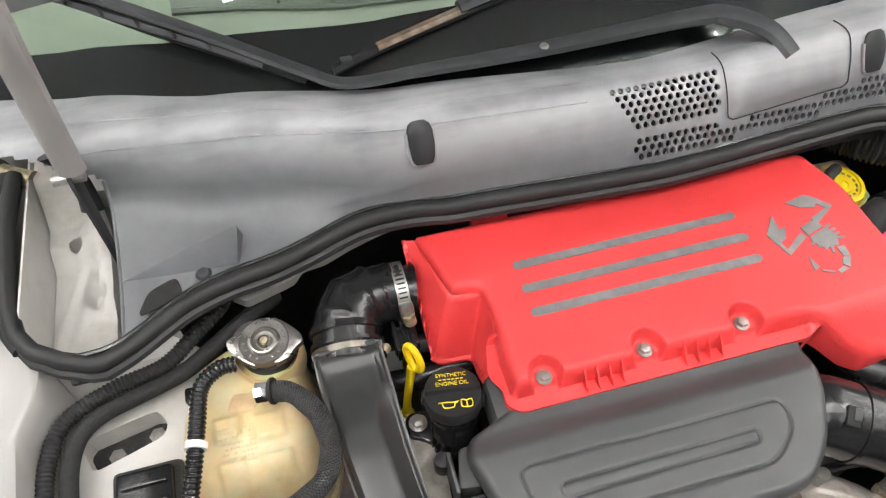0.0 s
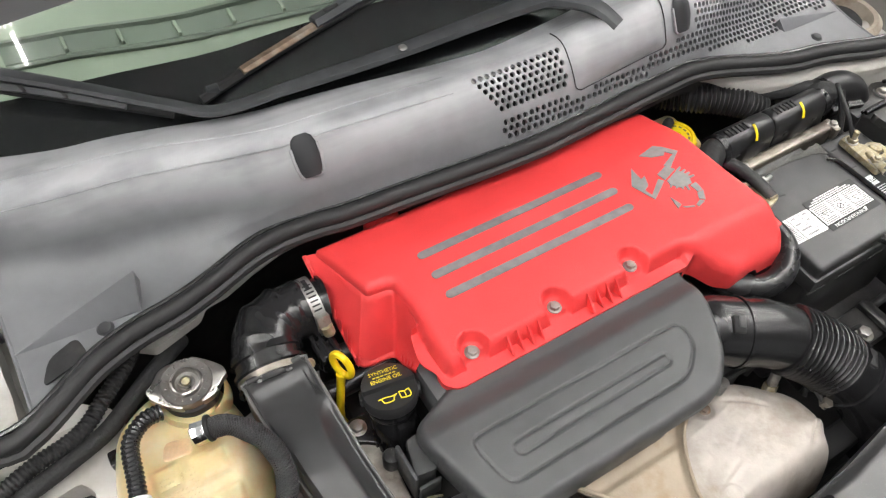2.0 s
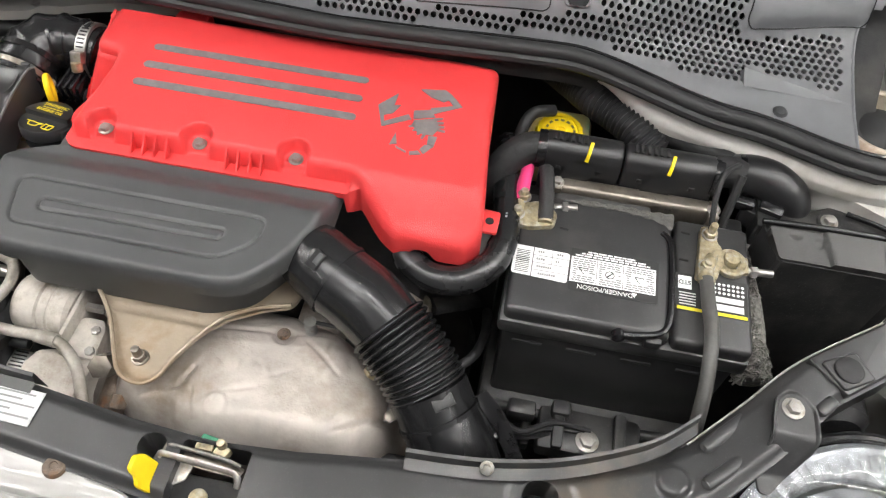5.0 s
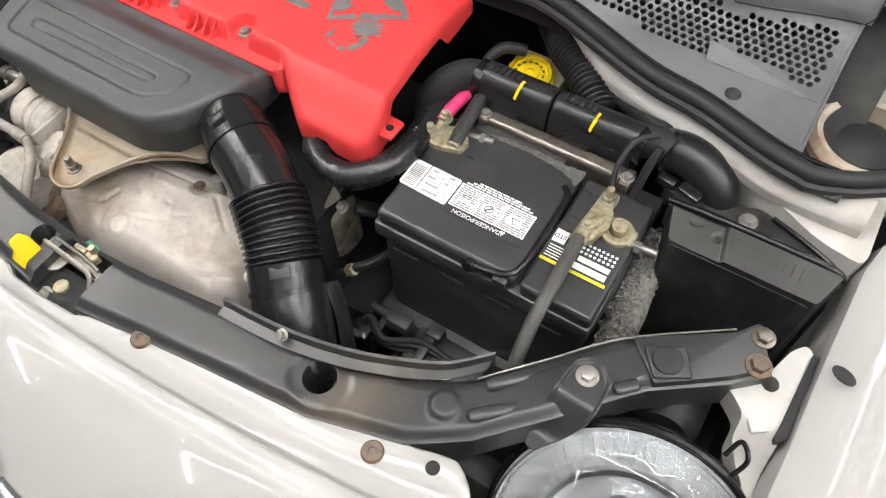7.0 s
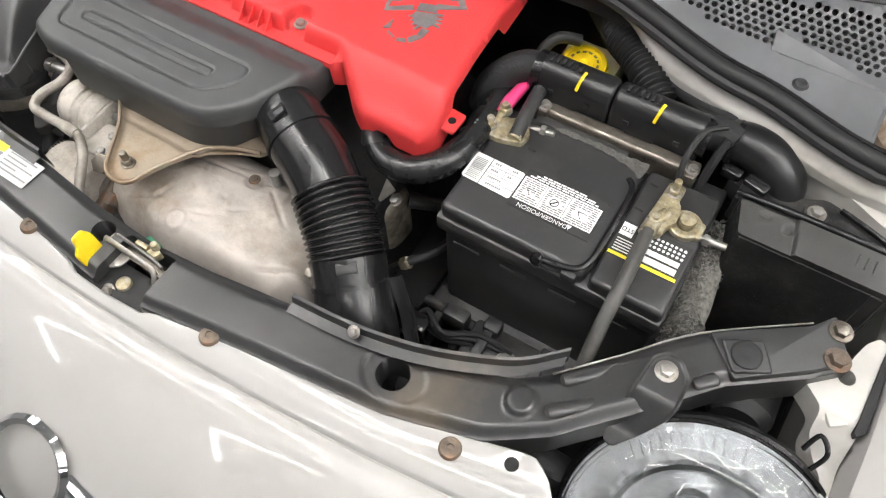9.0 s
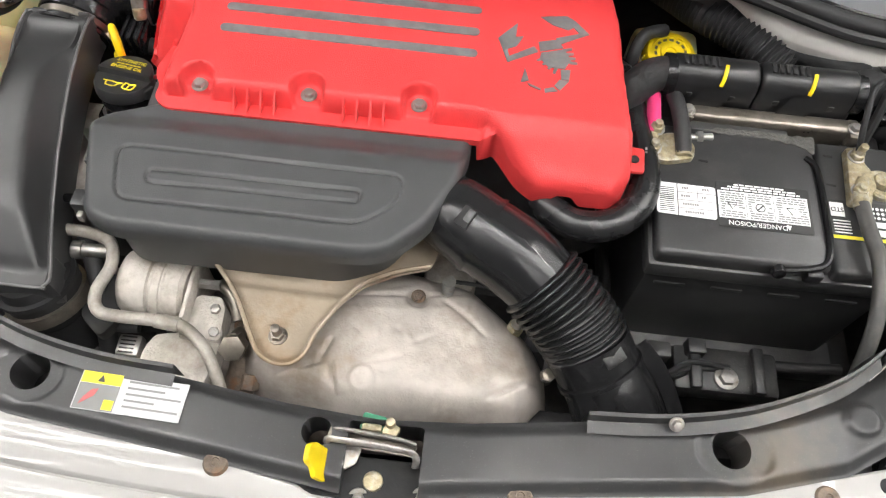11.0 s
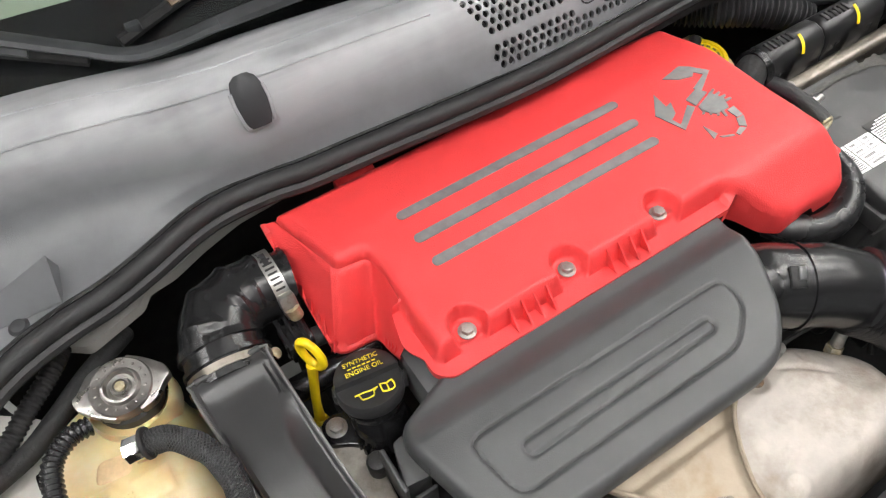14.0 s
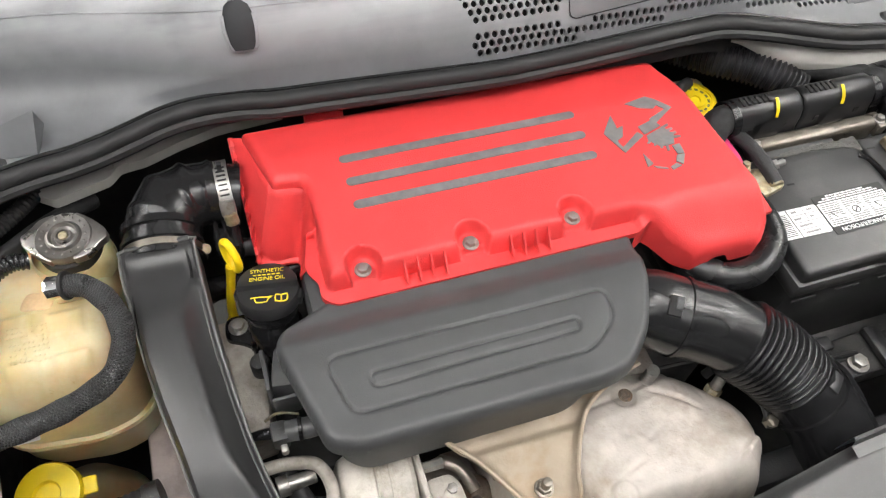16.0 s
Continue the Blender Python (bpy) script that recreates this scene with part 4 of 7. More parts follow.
# printed warning label on the cross member
lab = thing("warning_label", (-.195, .236, .7905), "yellow and white printed warning label on the cross member", "label")
LM = Matrix.Translation((-.195, .236, .7912)) @ pose(0, 0, 0, 0, 0, -2)
part("sheet", box(-.043, .043, -.0155, .0155, 0, .0006, m=LM), DULLPAPER, lab)
part("yellow_field", box(-.042, -.010, .006, .015, .0006, .0010, m=LM), YELLOWPRINT, lab)
part("dark_field", box(-.042, -.010, -.015, .0055, .0006, .0010, m=LM), GREYINK, lab)
part("yellow_square", box(-.019, -.011, -.014, -.006, .0010, .0013, m=LM), YELLOWPRINT, lab)
part("red_mark", prism([(-.038, -.012), (-.028, -.004), (-.026, .002), (-.031, .001), (-.036, -.006)], .0010, .0013, m=LM), REDINK, lab)
part("triangle", prism([(-.029, .0075), (-.023, .0075), (-.026, .0135)], .0010, .0013, m=LM), INK, lab)
for k, (w, y) in enumerate(((.040, .011), (.030, .006), (.044, .001), (.024, -.004), (.044, -.009))):
    part("print_line", box(-.004, -.004 + w, y - .0008, y + .0008, .0006, .0009, m=LM), GREYINK, lab)

# white front panel over the bumper
PANEL_EDGE = ((0, .044, .055, .092, .099, .1175, .134, .152, .23, .30, .327, .342, .374, .405, .420, .430, .440, .448),
              (.178, .180, .186, .192, .207, .211, .2105, .205, .2115, .219, .2258, .231, .239, .2475, .250, .245, .237, .226))


def panel_back(x):
    return float(np.interp(abs(x), *PANEL_EDGE))


front = thing("front_bumper", (0, 0.05, 0.42), "glossy white front bumper cover with screwed tabs", "bumper")
xs = np.linspace(-.448, .448, 200)
rows = []
prof = [(None, .772), (None, .7795), (None, .7815), (-.012, .7800), (-.0135, .7790), (-.0155, .7735), (-.0175, .7725), (-.022, .7735), (-.045, .768), (-.08, .757), (-.12, .735), (-.16, .70), (-.20, .64), (-.225, .55), (-.23, .42)]
for k, (dy, z) in enumerate(prof):
    row = []
    for x in xs:
        base = .181 + .16 * x * x
        y = panel_back(float(x)) - .002 * max(0, k - 1) * (dy is None) if dy is None else base + dy + .10 * x * x * (dy < -.1)
        sink = -.10 * max(0, abs(x) - .36) ** 1.5 * (dy is not None)
        row.append(Vector((x, y, z + sink)))
    rows.append(row)
part("skin", loft(rows), WHITE, front)
SCREW = shared("push_rivet", lambda: lathe([(0, .0035), (.003, .0030), (.0035, .0042), (.0085, .0036), (.0100, .0018), (.0102, 0)], 24), RUST)
for x, y, z in ((-.119, .1945, .7815), (.116, .1945, .7815), (.356, .2195, .7805), (-.356, .2195, .7805)):
    placed("screw", SCREW, front, Matrix.Translation((x, y, z)), "rusty round panel screw")
part("dark_hole", cyl(.0062, .0062, .001, 20, Matrix.Translation((.406, .2345, .7808))), CAVITY, front)
badge = thing("front_badge", (.02, .02, .68), "chrome badge bar on the white nose", "badge")
part("ring", lathe([(.046, 0), (.052, .004), (.048, .009), (.042, .006)], 32, aim((.015, .020, .705), (0, -.62, .78))), CHROME, badge)
part("bar", sweep([(.060, .030, .712), (.11, .024, .706), (.16, .030, .706), (.20, .042, .71)], .0075, 10, 6, squash=.6), CHROME, badge)

# headlamp
head = thing("headlamp", (.565, .28, .60), "round clear headlamp with chrome reflector", "headlamp")
HM = aim((.565, .285, .692), (.10, -.72, .68))
part("housing", lathe([(.0, -.10), (.06, -.09), (.10, -.03), (.116, .0), (.118, .010), (.110, .012)], 48, HM), BLACKGLOSS, head)
bm = lathe([(.0, -.055), (.02, -.053), (.036, -.046), (.050, -.030), (.060, -.008), (.0635, -.004), (.067, -.006), (.070, -.020), (.082, -.014), (.094, -.004), (.100, .004), (.103, .005), (.109, .008)], 96, HM)
flute = HM.inverted()
for v in bm.verts:
    p = flute @ v.co
    r = math.hypot(p.x, p.y)
    if .069 < r < .098:
        v.co = HM @ Vector((p.x, p.y, p.z + .0012 * math.sin(24 * math.atan2(p.y, p.x))))
part("reflector", bm, REFLECTOR, head, "bright faceted reflector")
part("inner_bezel", lathe([(.061, -.006), (.0635, -.001), (.0675, -.002), (.0685, -.008)], 64, HM), CHROME, head)
part("bulb_shield", lathe([(0, .0), (.010, -.001), (.016, -.006), (.018, -.02), (.018, -.05)], 32, HM), CHROME, head)
part("lens", lathe([(.1135, .010), (.113, .020), (.109, .027), (.100, .034), (.075, .048), (.045, .056), (0, .060)], 64, HM), LENS, head).visible_shadow = False
for k in range(22):
    a = radians(40 + k * 4.6)
    q = [HM @ Vector((r * math.cos(a), r * math.sin(a), z)) for r, z in ((.110, .0235), (.1045, .0285), (.098, .0332))]
    part("lens_flute", sweep(q, .0007, 6, 3), LENS, head)
part("lens_rim", lathe([(.110, .024), (.1150, .0225), (.1160, .016), (.1150, .010), (.112, .010)], 64, HM), LENS, head, "clear moulded lens rim")
part("seam", lathe([(.1035, .0055), (.1045, .0085), (.1070, .0085), (.1075, .006)], 64, HM), GREYMETAL, head)
part("rim", lathe([(.114, .008), (.1185, .013), (.121, .010), (.121, .002), (.117, -.004)], 64, HM), BLACKGLOSS, head)
part("lamp_clip", sweep([(.606, .372, .775), (.612, .383, .790), (.622, .372, .786), (.617, .360, .772)], .0022, 8, 6), BLACKGLOSS, head)
part("adjuster", lathe([(.030, 0), (.030, .05), (.022, .06), (0, .06)], 28, aim((.555, .44, .735), (0, -.9, .1))), BLACKDUST, head)

# white front end plate of the inner wing
plate = thing("wing_end_plate", (.61, .42, .70), "white painted plate with slots beside the headlamp", "body panel", kind="structure")
PP = rounded([(.578, .424), (.60, .44), (.612, .455), (.620, .480), (.630, .492), (.6385, .485), (.6375, .395), (.6390, .33), (.636, .33), (.628, .36), (.612, .380), (.605, .388), (.604, .404), (.590, .416)], .005)
part("plate", relief(lambda x, y: np.minimum(np.minimum(sdf(PP, x, y), np.hypot(x - .614, y - .441) - .0075), np.hypot(x - .598, y - .390) - .006), lambda x, y: .795 - .03 * smooth(.41, .37, y), (.57, .645, .325, .5), .0022, .03), WHITEDULL, plate)
part("oval_hole", prism([(.0105 * math.cos(a), .0065 * math.sin(a)) for a in np.linspace(0, 2 * math.pi, 24, endpoint=False)], 0, .0006, m=Matrix.Translation((.658, .463, .8215)) @ pose(0, 0, 0, 0, 0, -20)), CAVITY, plate, "oval opening in the wing flange")
part("gap", prism([(.6365, .484), (.6410, .484), (.6405, .40), (.6340, .393), (.6320, .396)], .790, .7975), CAVITY, plate, "dark gap beside the wing")
part("square_nut", box(-.008, .008, -.008, .008, 0, .005, .0015, m=Matrix.Translation((.617, .404, .788)) @ pose(0, 0, 0, 0, 0, 35)), WHITEDULL, plate)

# ---- engine block and what fills the dark below ----
eng = thing("engine_block", (-.08, .48, .36), "grimy engine block under the covers", "engine")
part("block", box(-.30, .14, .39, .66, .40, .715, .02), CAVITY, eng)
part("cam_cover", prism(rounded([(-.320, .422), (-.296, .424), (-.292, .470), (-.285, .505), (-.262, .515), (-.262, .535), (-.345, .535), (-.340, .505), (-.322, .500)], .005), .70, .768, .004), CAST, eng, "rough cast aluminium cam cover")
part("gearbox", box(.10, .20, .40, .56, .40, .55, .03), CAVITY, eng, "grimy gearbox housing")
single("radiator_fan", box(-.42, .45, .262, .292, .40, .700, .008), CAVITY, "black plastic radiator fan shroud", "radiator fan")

# ---- red engine cover ----
cover = thing("engine_cover", (-.05, .57, .79), "red crackle-painted engine cover with grey inlays", "engine cover")
BOLTS = [(-.194, .502), (-.097, .5035), (.001, .505)]
TOP = rounded([(-.268, .690), (-.2505, .605), (-.2235, .601), (-.2210, .575), (-.2225, .55), (-.226, .53), (-.226, .492), (.030, .492), (.062, .492),
               (.090, .464), (.110, .449), (.180, .449), (.1935, .464), (.1840, .560), (.1775, .684), (.172, .690)], .006)
FLANGE = rounded([(-.232, .552), (-.240, .522), (-.238, .512), (-.232, .503), (-.233, .488), (-.222, .478), (.060, .478), (.080, .490), (.08, .53), (-.15, .54)], .006)


def cover_in(x, y):
    return np.maximum(sdf(TOP, x, y), sdf(FLANGE, x, y))


def dome(d, r):
    return np.sqrt(np.maximum(0, 1 - (1 - np.clip(d / r, 0, 1)) ** 2))


def cover_z(x, y):
    d = sdf(TOP, x, y)
    pocket = np.full(np.shape(x), 1.0)
    for bx, by in BOLTS:
        pocket = np.minimum(pocket, np.where(y < by, np.abs(x - bx), np.hypot(x - bx, y - by)) - .0105)
    top = .8665 - .018 * smooth(.61, .70, y) - .030 * smooth(.500, .448, y) * smooth(.03, .09, x) - .004 * smooth(.12, .20, x)
    rim = .0008 * np.exp(-((pocket - .0050) / .0020) ** 2) * (y > .495)
    front = smooth(.56, .53, y) * smooth(.066, .050, x)
    fl = .8470
    seat = np.where(pocket < .0065, .8525, fl)
    low = np.where(pocket < .007, fl + (seat - fl) * smooth(.4955, .5005, y), fl) * front + (top - .010) * (1 - front)
    z = low + (top - low) * np.minimum(dome(d, .010), np.where(front > .01, smooth(0, .0062, pocket), 1.0)) + rim * front
    return np.where(d > -1e-3, z, np.where(front > .3, fl, z))


def cover_rim(x, y):
    """The lower edge of the cover's side walls."""
    if x < -.20 and y > .50:
        return .845
    if x > .056:
        if x > .17 and y > .48:
            side = float(smooth(.486, .508, y) * smooth(.628, .604, y))
            low = .806 + .020 * float(smooth(.50, .62, y))
            return low + (.8485 - low) * side
        arch = .014 * math.exp(-((x - .137) / .012) ** 4) if y < .46 else 0
        return .804 + arch + .020 * float(smooth(.475, .60, y)) + .014 * float(smooth(.10, .07, x))
    return .8395 if y < .56 else .828


part("shell", relief(cover_in, cover_z, (-.29, .21, .44, .70), .0017, cover_rim), RED, cover, angle=75)


# flared inlet end with its lower rim and small gussets
HIGH = [(-.268, .690, .839), (-.2545, .622, .854), (-.2505, .609, .8555), (-.241, .6035, .8565), (-.228, .6015, .8565), (-.2220, .597, .8565), (-.2210, .575, .8560), (-.2225, .55, .850), (-.226, .530, .847)]
BASE = [(-.2758, .692, .8385), (-.2762, .592, .7940), (-.2738, .5790, .7890), (-.264, .5738, .7880), (-.2440, .5718, .7895), (-.2388, .567, .7915), (-.2395, .550, .805), (-.241, .535, .822), (-.242, .520, .838)]
high, base = spline(HIGH, 8), spline(BASE, 8)
away = [Vector((b.x - a.x, b.y - a.y, 0)).normalized() for a, b in zip(high, base)]
rows = [[a - d * .003 + Vector((0, 0, -.0012)) for a, d in zip(high, away)]]
for f in (.03, .12, .35, .65, .90):
    rows.append([a.lerp(b, f) + d * .0015 * math.sin(math.pi * f) for a, b, d in zip(high, base, away)])
for out, dz in ((-.0005, .0016), (.0032, .0008), (.0042, -.0008), (.0036, -.0040), (-.003, -.0045)):
    rows.append([b + d * out + Vector((0, 0, dz)) for b, d in zip(base, away)])
part("inlet_wall", loft(rows), RED, cover, angle=50)
for k in range(1, 9):
    a, b, d = high[k], base[k], away[k]
    back = b.lerp(base[k - 1], .72)
    bm = bmesh.new()
    v = [bm.verts.new(p) for p in (b.lerp(a, .30) + d * .0058, b + d * .0046 + Vector((0, 0, .0010)), back + d * .0012 + Vector((0, 0, .0022)), b - d * .002 + Vector((0, 0, .0015)))]
    for f in ((0, 1, 2), (0, 3, 1), (1, 3, 2), (0, 2, 3)):
        bm.faces.new([v[i] for i in f])
    part("gusset", bm, RED, cover, angle=10)
for k in (12, 14, 46, 50, 54, 58):
    a, b, d = high[k], base[k], away[k]
    along = (base[min(k + 1, len(base) - 1)] - base[k - 1]).normalized() * .0042
    up = min(.30, .011 / max(.01, (a - b).length))
    bm = bmesh.new()
    v = [bm.verts.new(p) for p in (b.lerp(a, up) + d * .0050, b + d * .0046 + Vector((0, 0, .001)), b + along * 1.25 + d * .0004 + Vector((0, 0, .0015)), b - along * 1.25 + d * .0004 + Vector((0, 0, .0015)))]
    for f in ((0, 1, 2), (0, 3, 1), (1, 3, 2)):
        bm.faces.new([v[i] for i in f])
    part("gusset", bm, RED, cover, angle=10)
for x0, n, gap in ((-.160, 4, .0118), (-.064, 4, .0118)):
    for k in range(n):
        x = x0 + k * gap
        bm = bmesh.new()
        v = [bm.verts.new(p) for p in ((x - .0009, .496, .8645), (x + .0009, .496, .8645), (x - .0009, .4795, .8490), (x + .0009, .4795, .8490), (x - .0009, .497, .845), (x + .0009, .497, .845))]
        for f in ((0, 1, 3, 2), (0, 2, 4), (1, 5, 3)):
            bm.faces.new([v[i] for i in f])
        part("rib", bm, RED, cover, angle=10)
for bx, by in BOLTS:
    placed("bolt", BOLT, cover, Matrix.Translation((bx, by, .8522)) @ Matrix.Diagonal((.82, .82, .9, 1)), "zinc hexagon bolt")
part("tab", prism(rounded([(.184, .474), (.206, .474), (.207, .500), (.184, .502)], .003), .829, .8325, .0008), RED, cover)
part("tab_hole", cyl(.0042, .0042, .0006, 16, Matrix.Translation((.1975, .487, .8326))), CAVITY, cover)
part("rear_lug", prism(rounded([(-.205, .688), (-.165, .690), (-.163, .708), (-.203, .706)], .004), .826, .842, .003), RED, cover)


def cover_top(x, y):
    return float(cover_z(np.array([[x]]), np.array([[y]]))[0, 0])


def plates(polys, m, name="badge_plate", label="flat grey metal badge piece"):
    for poly in polys:
        pts = [m @ Vector((x, y, 0)) for x, y in poly]
        z = max(cover_top(p.x, p.y) for p in pts)
        zs = [cover_top(p.x, p.y) for p in pts]
        bm = bmesh.new()
        top = [bm.verts.new((p.x, p.y, q + .0010)) for p, q in zip(pts, zs)]
        bot = [bm.verts.new((p.x, p.y, q - .0005)) for p, q in zip(pts, zs)]
        bm.faces.new(top)
        for i in range(len(top)):
            bm.faces.new((top[i], top[i - 1], bot[i - 1], bot[i]))
        bmesh.ops.triangulate(bm, faces=[f for f in bm.faces if len(f.verts) > 4])
        part(name, bm, GREYPLATE, cover, label, 20)


for y0 in (.614, .5865, .560):
    hw = .0046
    end = [(hw * math.cos(a), hw * math.sin(a)) for a in np.linspace(-math.pi / 2, math.pi / 2, 9)]
    plates([[(.0475 - hw + u, y0 + v) for u, v in end] + [(-.187 + hw - u, y0 - v) for u, v in end]], Matrix(), "stripe", "brushed grey metal stripe")
# badge of separate flat plates, in millimetres from its middle
BADGE = Matrix.Translation((.111, .580, 0)) @ Matrix.Diagonal((.001, .001, 1, 1))
plates([[(-8, 34), (17, 39), (25, 33), (38, 19), (11, 2), (7, 9), (29, 18), (23, 25), (18, 21), (4, 25)],
        [(-46, 2), (-29, 23), (-30, 5), (-23, 7), (-29, -6), (-37, -10), (-35, -19), (-13, -4), (-9, -10), (-36, -26)],
        [(-9, 2), (8, 7), (14, -2), (-7, -9)], [(-6, -11), (15, -4), (21, -16), (16, -27), (1, -27), (-7, -17)],
        [(12, -29), (21, -28), (20, -40), (13, -40)], [(11, -41), (20, -41), (12, -53), (7, -48)],
        [(-2, -53), (6, -50), (10, -54), (-1, -57)], [(-17, -48), (-5, -53), (-5, -55), (-15, -51)], [(-20, -31), (-16, -45), (-23, -48)]], BADGE)
for k in range(4):
    x, y, u, w = 13 + 2.2 * k, -4 - 4.5 * k, 22 + 1.7 * k, -1 - 5.6 * k
    a, b, c, e = -4 + 3.7 * k, -15 - 3.2 * k, -10 + 5 * k, -20 - 4.4 * k
    plates([[(x, y), (u, w), (u, w - 2.4), (x + .5, y - 3)], [(a, b), (a + 2.8, b - 1.5), (c + 2.2, e - 1), (c, e)]], BADGE)

# ---- black resonator box in front of the cover ----
reso = thing("air_resonator", (-.115, .42, .76), "matt black plastic air resonator with a moulded groove", "air resonator")
RES = rounded([(-.274, .470), (-.279, .4515), (-.2565, .3640), (-.232, .3540), (-.030, .3530), (-.008, .3580), (.012, .3755), (.024, .390), (.043, .428), (.050, .462), (.052, .490), (-.2, .50)], .010)
RES_IN = rounded([(-.2440, .4300), (-.2330, .3795), (-.034, .3795), (-.005, .402), (-.002, .4290)], .013)
RES_SLOT = rounded([(-.213, .409), (-.212, .397), (-.037, .399), (-.036, .410)], .0054)


def reso_z(x, y):
    d = sdf(RES, x, y)
    inner = np.clip(d / .008, 0, 1)
    z = .839 + .012 * np.sqrt(np.maximum(0, 1 - (1 - inner) ** 2)) + .003 * smooth(.36, .44, y)
    g = np.abs(sdf(RES_IN, x, y))
    z = z - .0020 * (1 - smooth(.0003, .0019, g))
    s = sdf(RES_SLOT, x, y)
    z = z - .0020 * (1 - smooth(.0003, .0019, np.abs(s)))
    return z - .010 * smooth(.445, .470, y)


part("lid", relief(lambda x, y: sdf(RES, x, y), reso_z, (-.30, .07, .335, .505), .0014, .010), BLACK, reso, angle=60)
part("neck", box(-.245, .045, .45, .53, .79, .838, .01), BLACK, reso)
part("under_tray", prism(rounded([(-.268, .47), (-.245, .375), (-.228, .362), (-.05, .362), (-.01, .380), (.030, .435), (.04, .47)], .012), .775, .831), BLACK, reso)
part("bracket", prism(rounded([(-.290, .441), (-.268, .438), (-.262, .478), (-.280, .476)], .004), .772, .806, .002), BLACK, reso, "black moulded fixing bracket")
part("bracket_rib", box(-.2925, -.2885, .436, .474, .765, .812, .0015), BLACK, reso)
part("bracket_rib", box(-.290, -.268, .4300, .4335, .770, .800, .0012), BLACK, reso)
part("bracket_knob", lathe([(.0085, -.02), (.0088, -.002), (.0075, .001), (.003, .002), (0, .002)], 20, Matrix.Translation((-.2945, .477, .786))), BLACKDUST, reso, "dusty round rubber plug")
part("connector", box(-.2965, -.2830, .3955, .4135, .780, .802, .003), BLACKDUST, reso, "grey plastic connector")
part("connector_foot", box(-.2915, -.2855, .3890, .3965, .783, .793, .002), ZINC, reso)
part("connector_spigot", sweep([(-.285, .4045, .795), (-.268, .4030, .795), (-.258, .4020, .796)], [.0088, .0088, .0082], 20, 3), BLACK, reso)
part("connector_ring", sweep([(-.2745, .4036, .795), (-.2715, .4033, .795)], .0102, 20, 2), BLACKGLOSS, reso)
part("connector_pin", sweep([(-.318, .4135, .780), (-.306, .4105, .787), (-.294, .4075, .791)], [.0035, .0042, .0050], 12, 4), BLACKGLOSS, reso)
part("earth_strap", sweep([(-.300, .4275, .772), (-.288, .4245, .789), (-.272, .4215, .783)], .0012, 6, 5), BRASS, reso)

# ---- intake hose on the right ----
hose = thing("intake_hose", (.13, .36, .66), "glossy black intake hose with ribbed bellows", "intake hose")
P = [Vector(p) for p in ((.030, .426, .812), (.045, .418, .816), (.069, .404, .812), (.098, .390, .806), (.124, .373, .797), (.150, .352, .783), (.171, .331, .766), (.200, .296, .735), (.218, .268, .700))]
part("cuff", sweep([P[0], P[1], P[2]], [.0320, .0355, .0365], 36, 5), HOSEPLASTIC, hose)
part("cuff_ring", sweep([P[2].lerp(P[1], .06), P[2].lerp(P[3], .06)], [.0378, .0378], 36, 2), HOSEPLASTIC, hose)
part("bend", sweep([P[2], P[3], P[4]], [.0360, .0362, .0345], 36, 8), HOSEPLASTIC, hose)
part("bellows", sweep([P[4].lerp(P[3], .10), P[5], P[6]], [.0398, .0398, .0391], 40, 16, ridge=(.0066, .0044, 1)), HOSEPLASTIC, hose, "ribbed rubber bellows", 80)
part("collar", sweep([P[6].lerp(P[5], .08), P[6].lerp(P[7], .42)], [.0385, .0375], 36, 4), HOSEPLASTIC, hose)
part("collar_ring", sweep([P[6].lerp(P[7], .42), P[6].lerp(P[7], .50)], [.0395, .0395], 36, 2), HOSEPLASTIC, hose)
part("funnel", sweep([P[6].lerp(P[7], .3), P[7], P[8], (.228, .250, .66)], [.0365, .0405, .044, .047], 36, 8, squash=.92), HOSEPLASTIC, hose)
fl = [(P[6].lerp(P[7], .45) + Vector((.028, .022, .004))), P[7] + Vector((.036, .024, .002)), P[8] + Vector((.044, .022, 0)), Vector((.275, .268, .66))]
rows = []
for du, dz in ((0, .0012), (.012, .0014), (.0135, .0030), (.0150, .0030), (.0150, -.0012), (0, -.0012)):
    rows.append([p + Vector((.75, .60, .1)) * du + Vector((0, 0, dz)) for p in spline(fl, 8)])
part("seam_flange", loft(rows), HOSEPLASTIC, hose)
part("label_window", box(-.010, .010, -.0055, .0055, -.001, .0012, .0008, m=aim(P[6].lerp(P[7], .22) + Vector((.010, -.012, .0345)), (.28, -.34, .95))), BLACKDUST, hose)
part("clip_window", box(-.006, .006, -.009, .009, -.002, .002, .001, m=Matrix.Translation((.052, .398, .8485)) @ pose(0, 0, 0, 24, 0, -32)), CAVITY, hose)
part("clip_tongue", box(-.002, .0045, -.003, .008, 0, .003, .001, m=Matrix.Translation((.053, .397, .8490)) @ pose(0, 0, 0, 24, 0, -32)), BLACK, hose)

# ---- coolant return hose looped beside the cover ----
loop = thing("coolant_hose", (.17, .50, .78), "fat black rubber coolant hose bent in a loop", "hose", group="hoses")
part("tube", sweep([(.118, .468, .795), (.126, .450, .798), (.150, .435, .797), (.182, .436, .800), (.206, .456, .806), (.214, .490, .806), (.210, .540, .800), (.205, .60, .79), (.20, .65, .77)], .0145, 24, 8), SHINYRUBBER, loop)
bm = bmesh.new()
for k in range(12):
    a = .436 + k * .004
    box(.2115, .2135, a + .03, a + .0325, .8185, .8190, bm=bm)
part("print_marks", bm, GREYINK, loop)

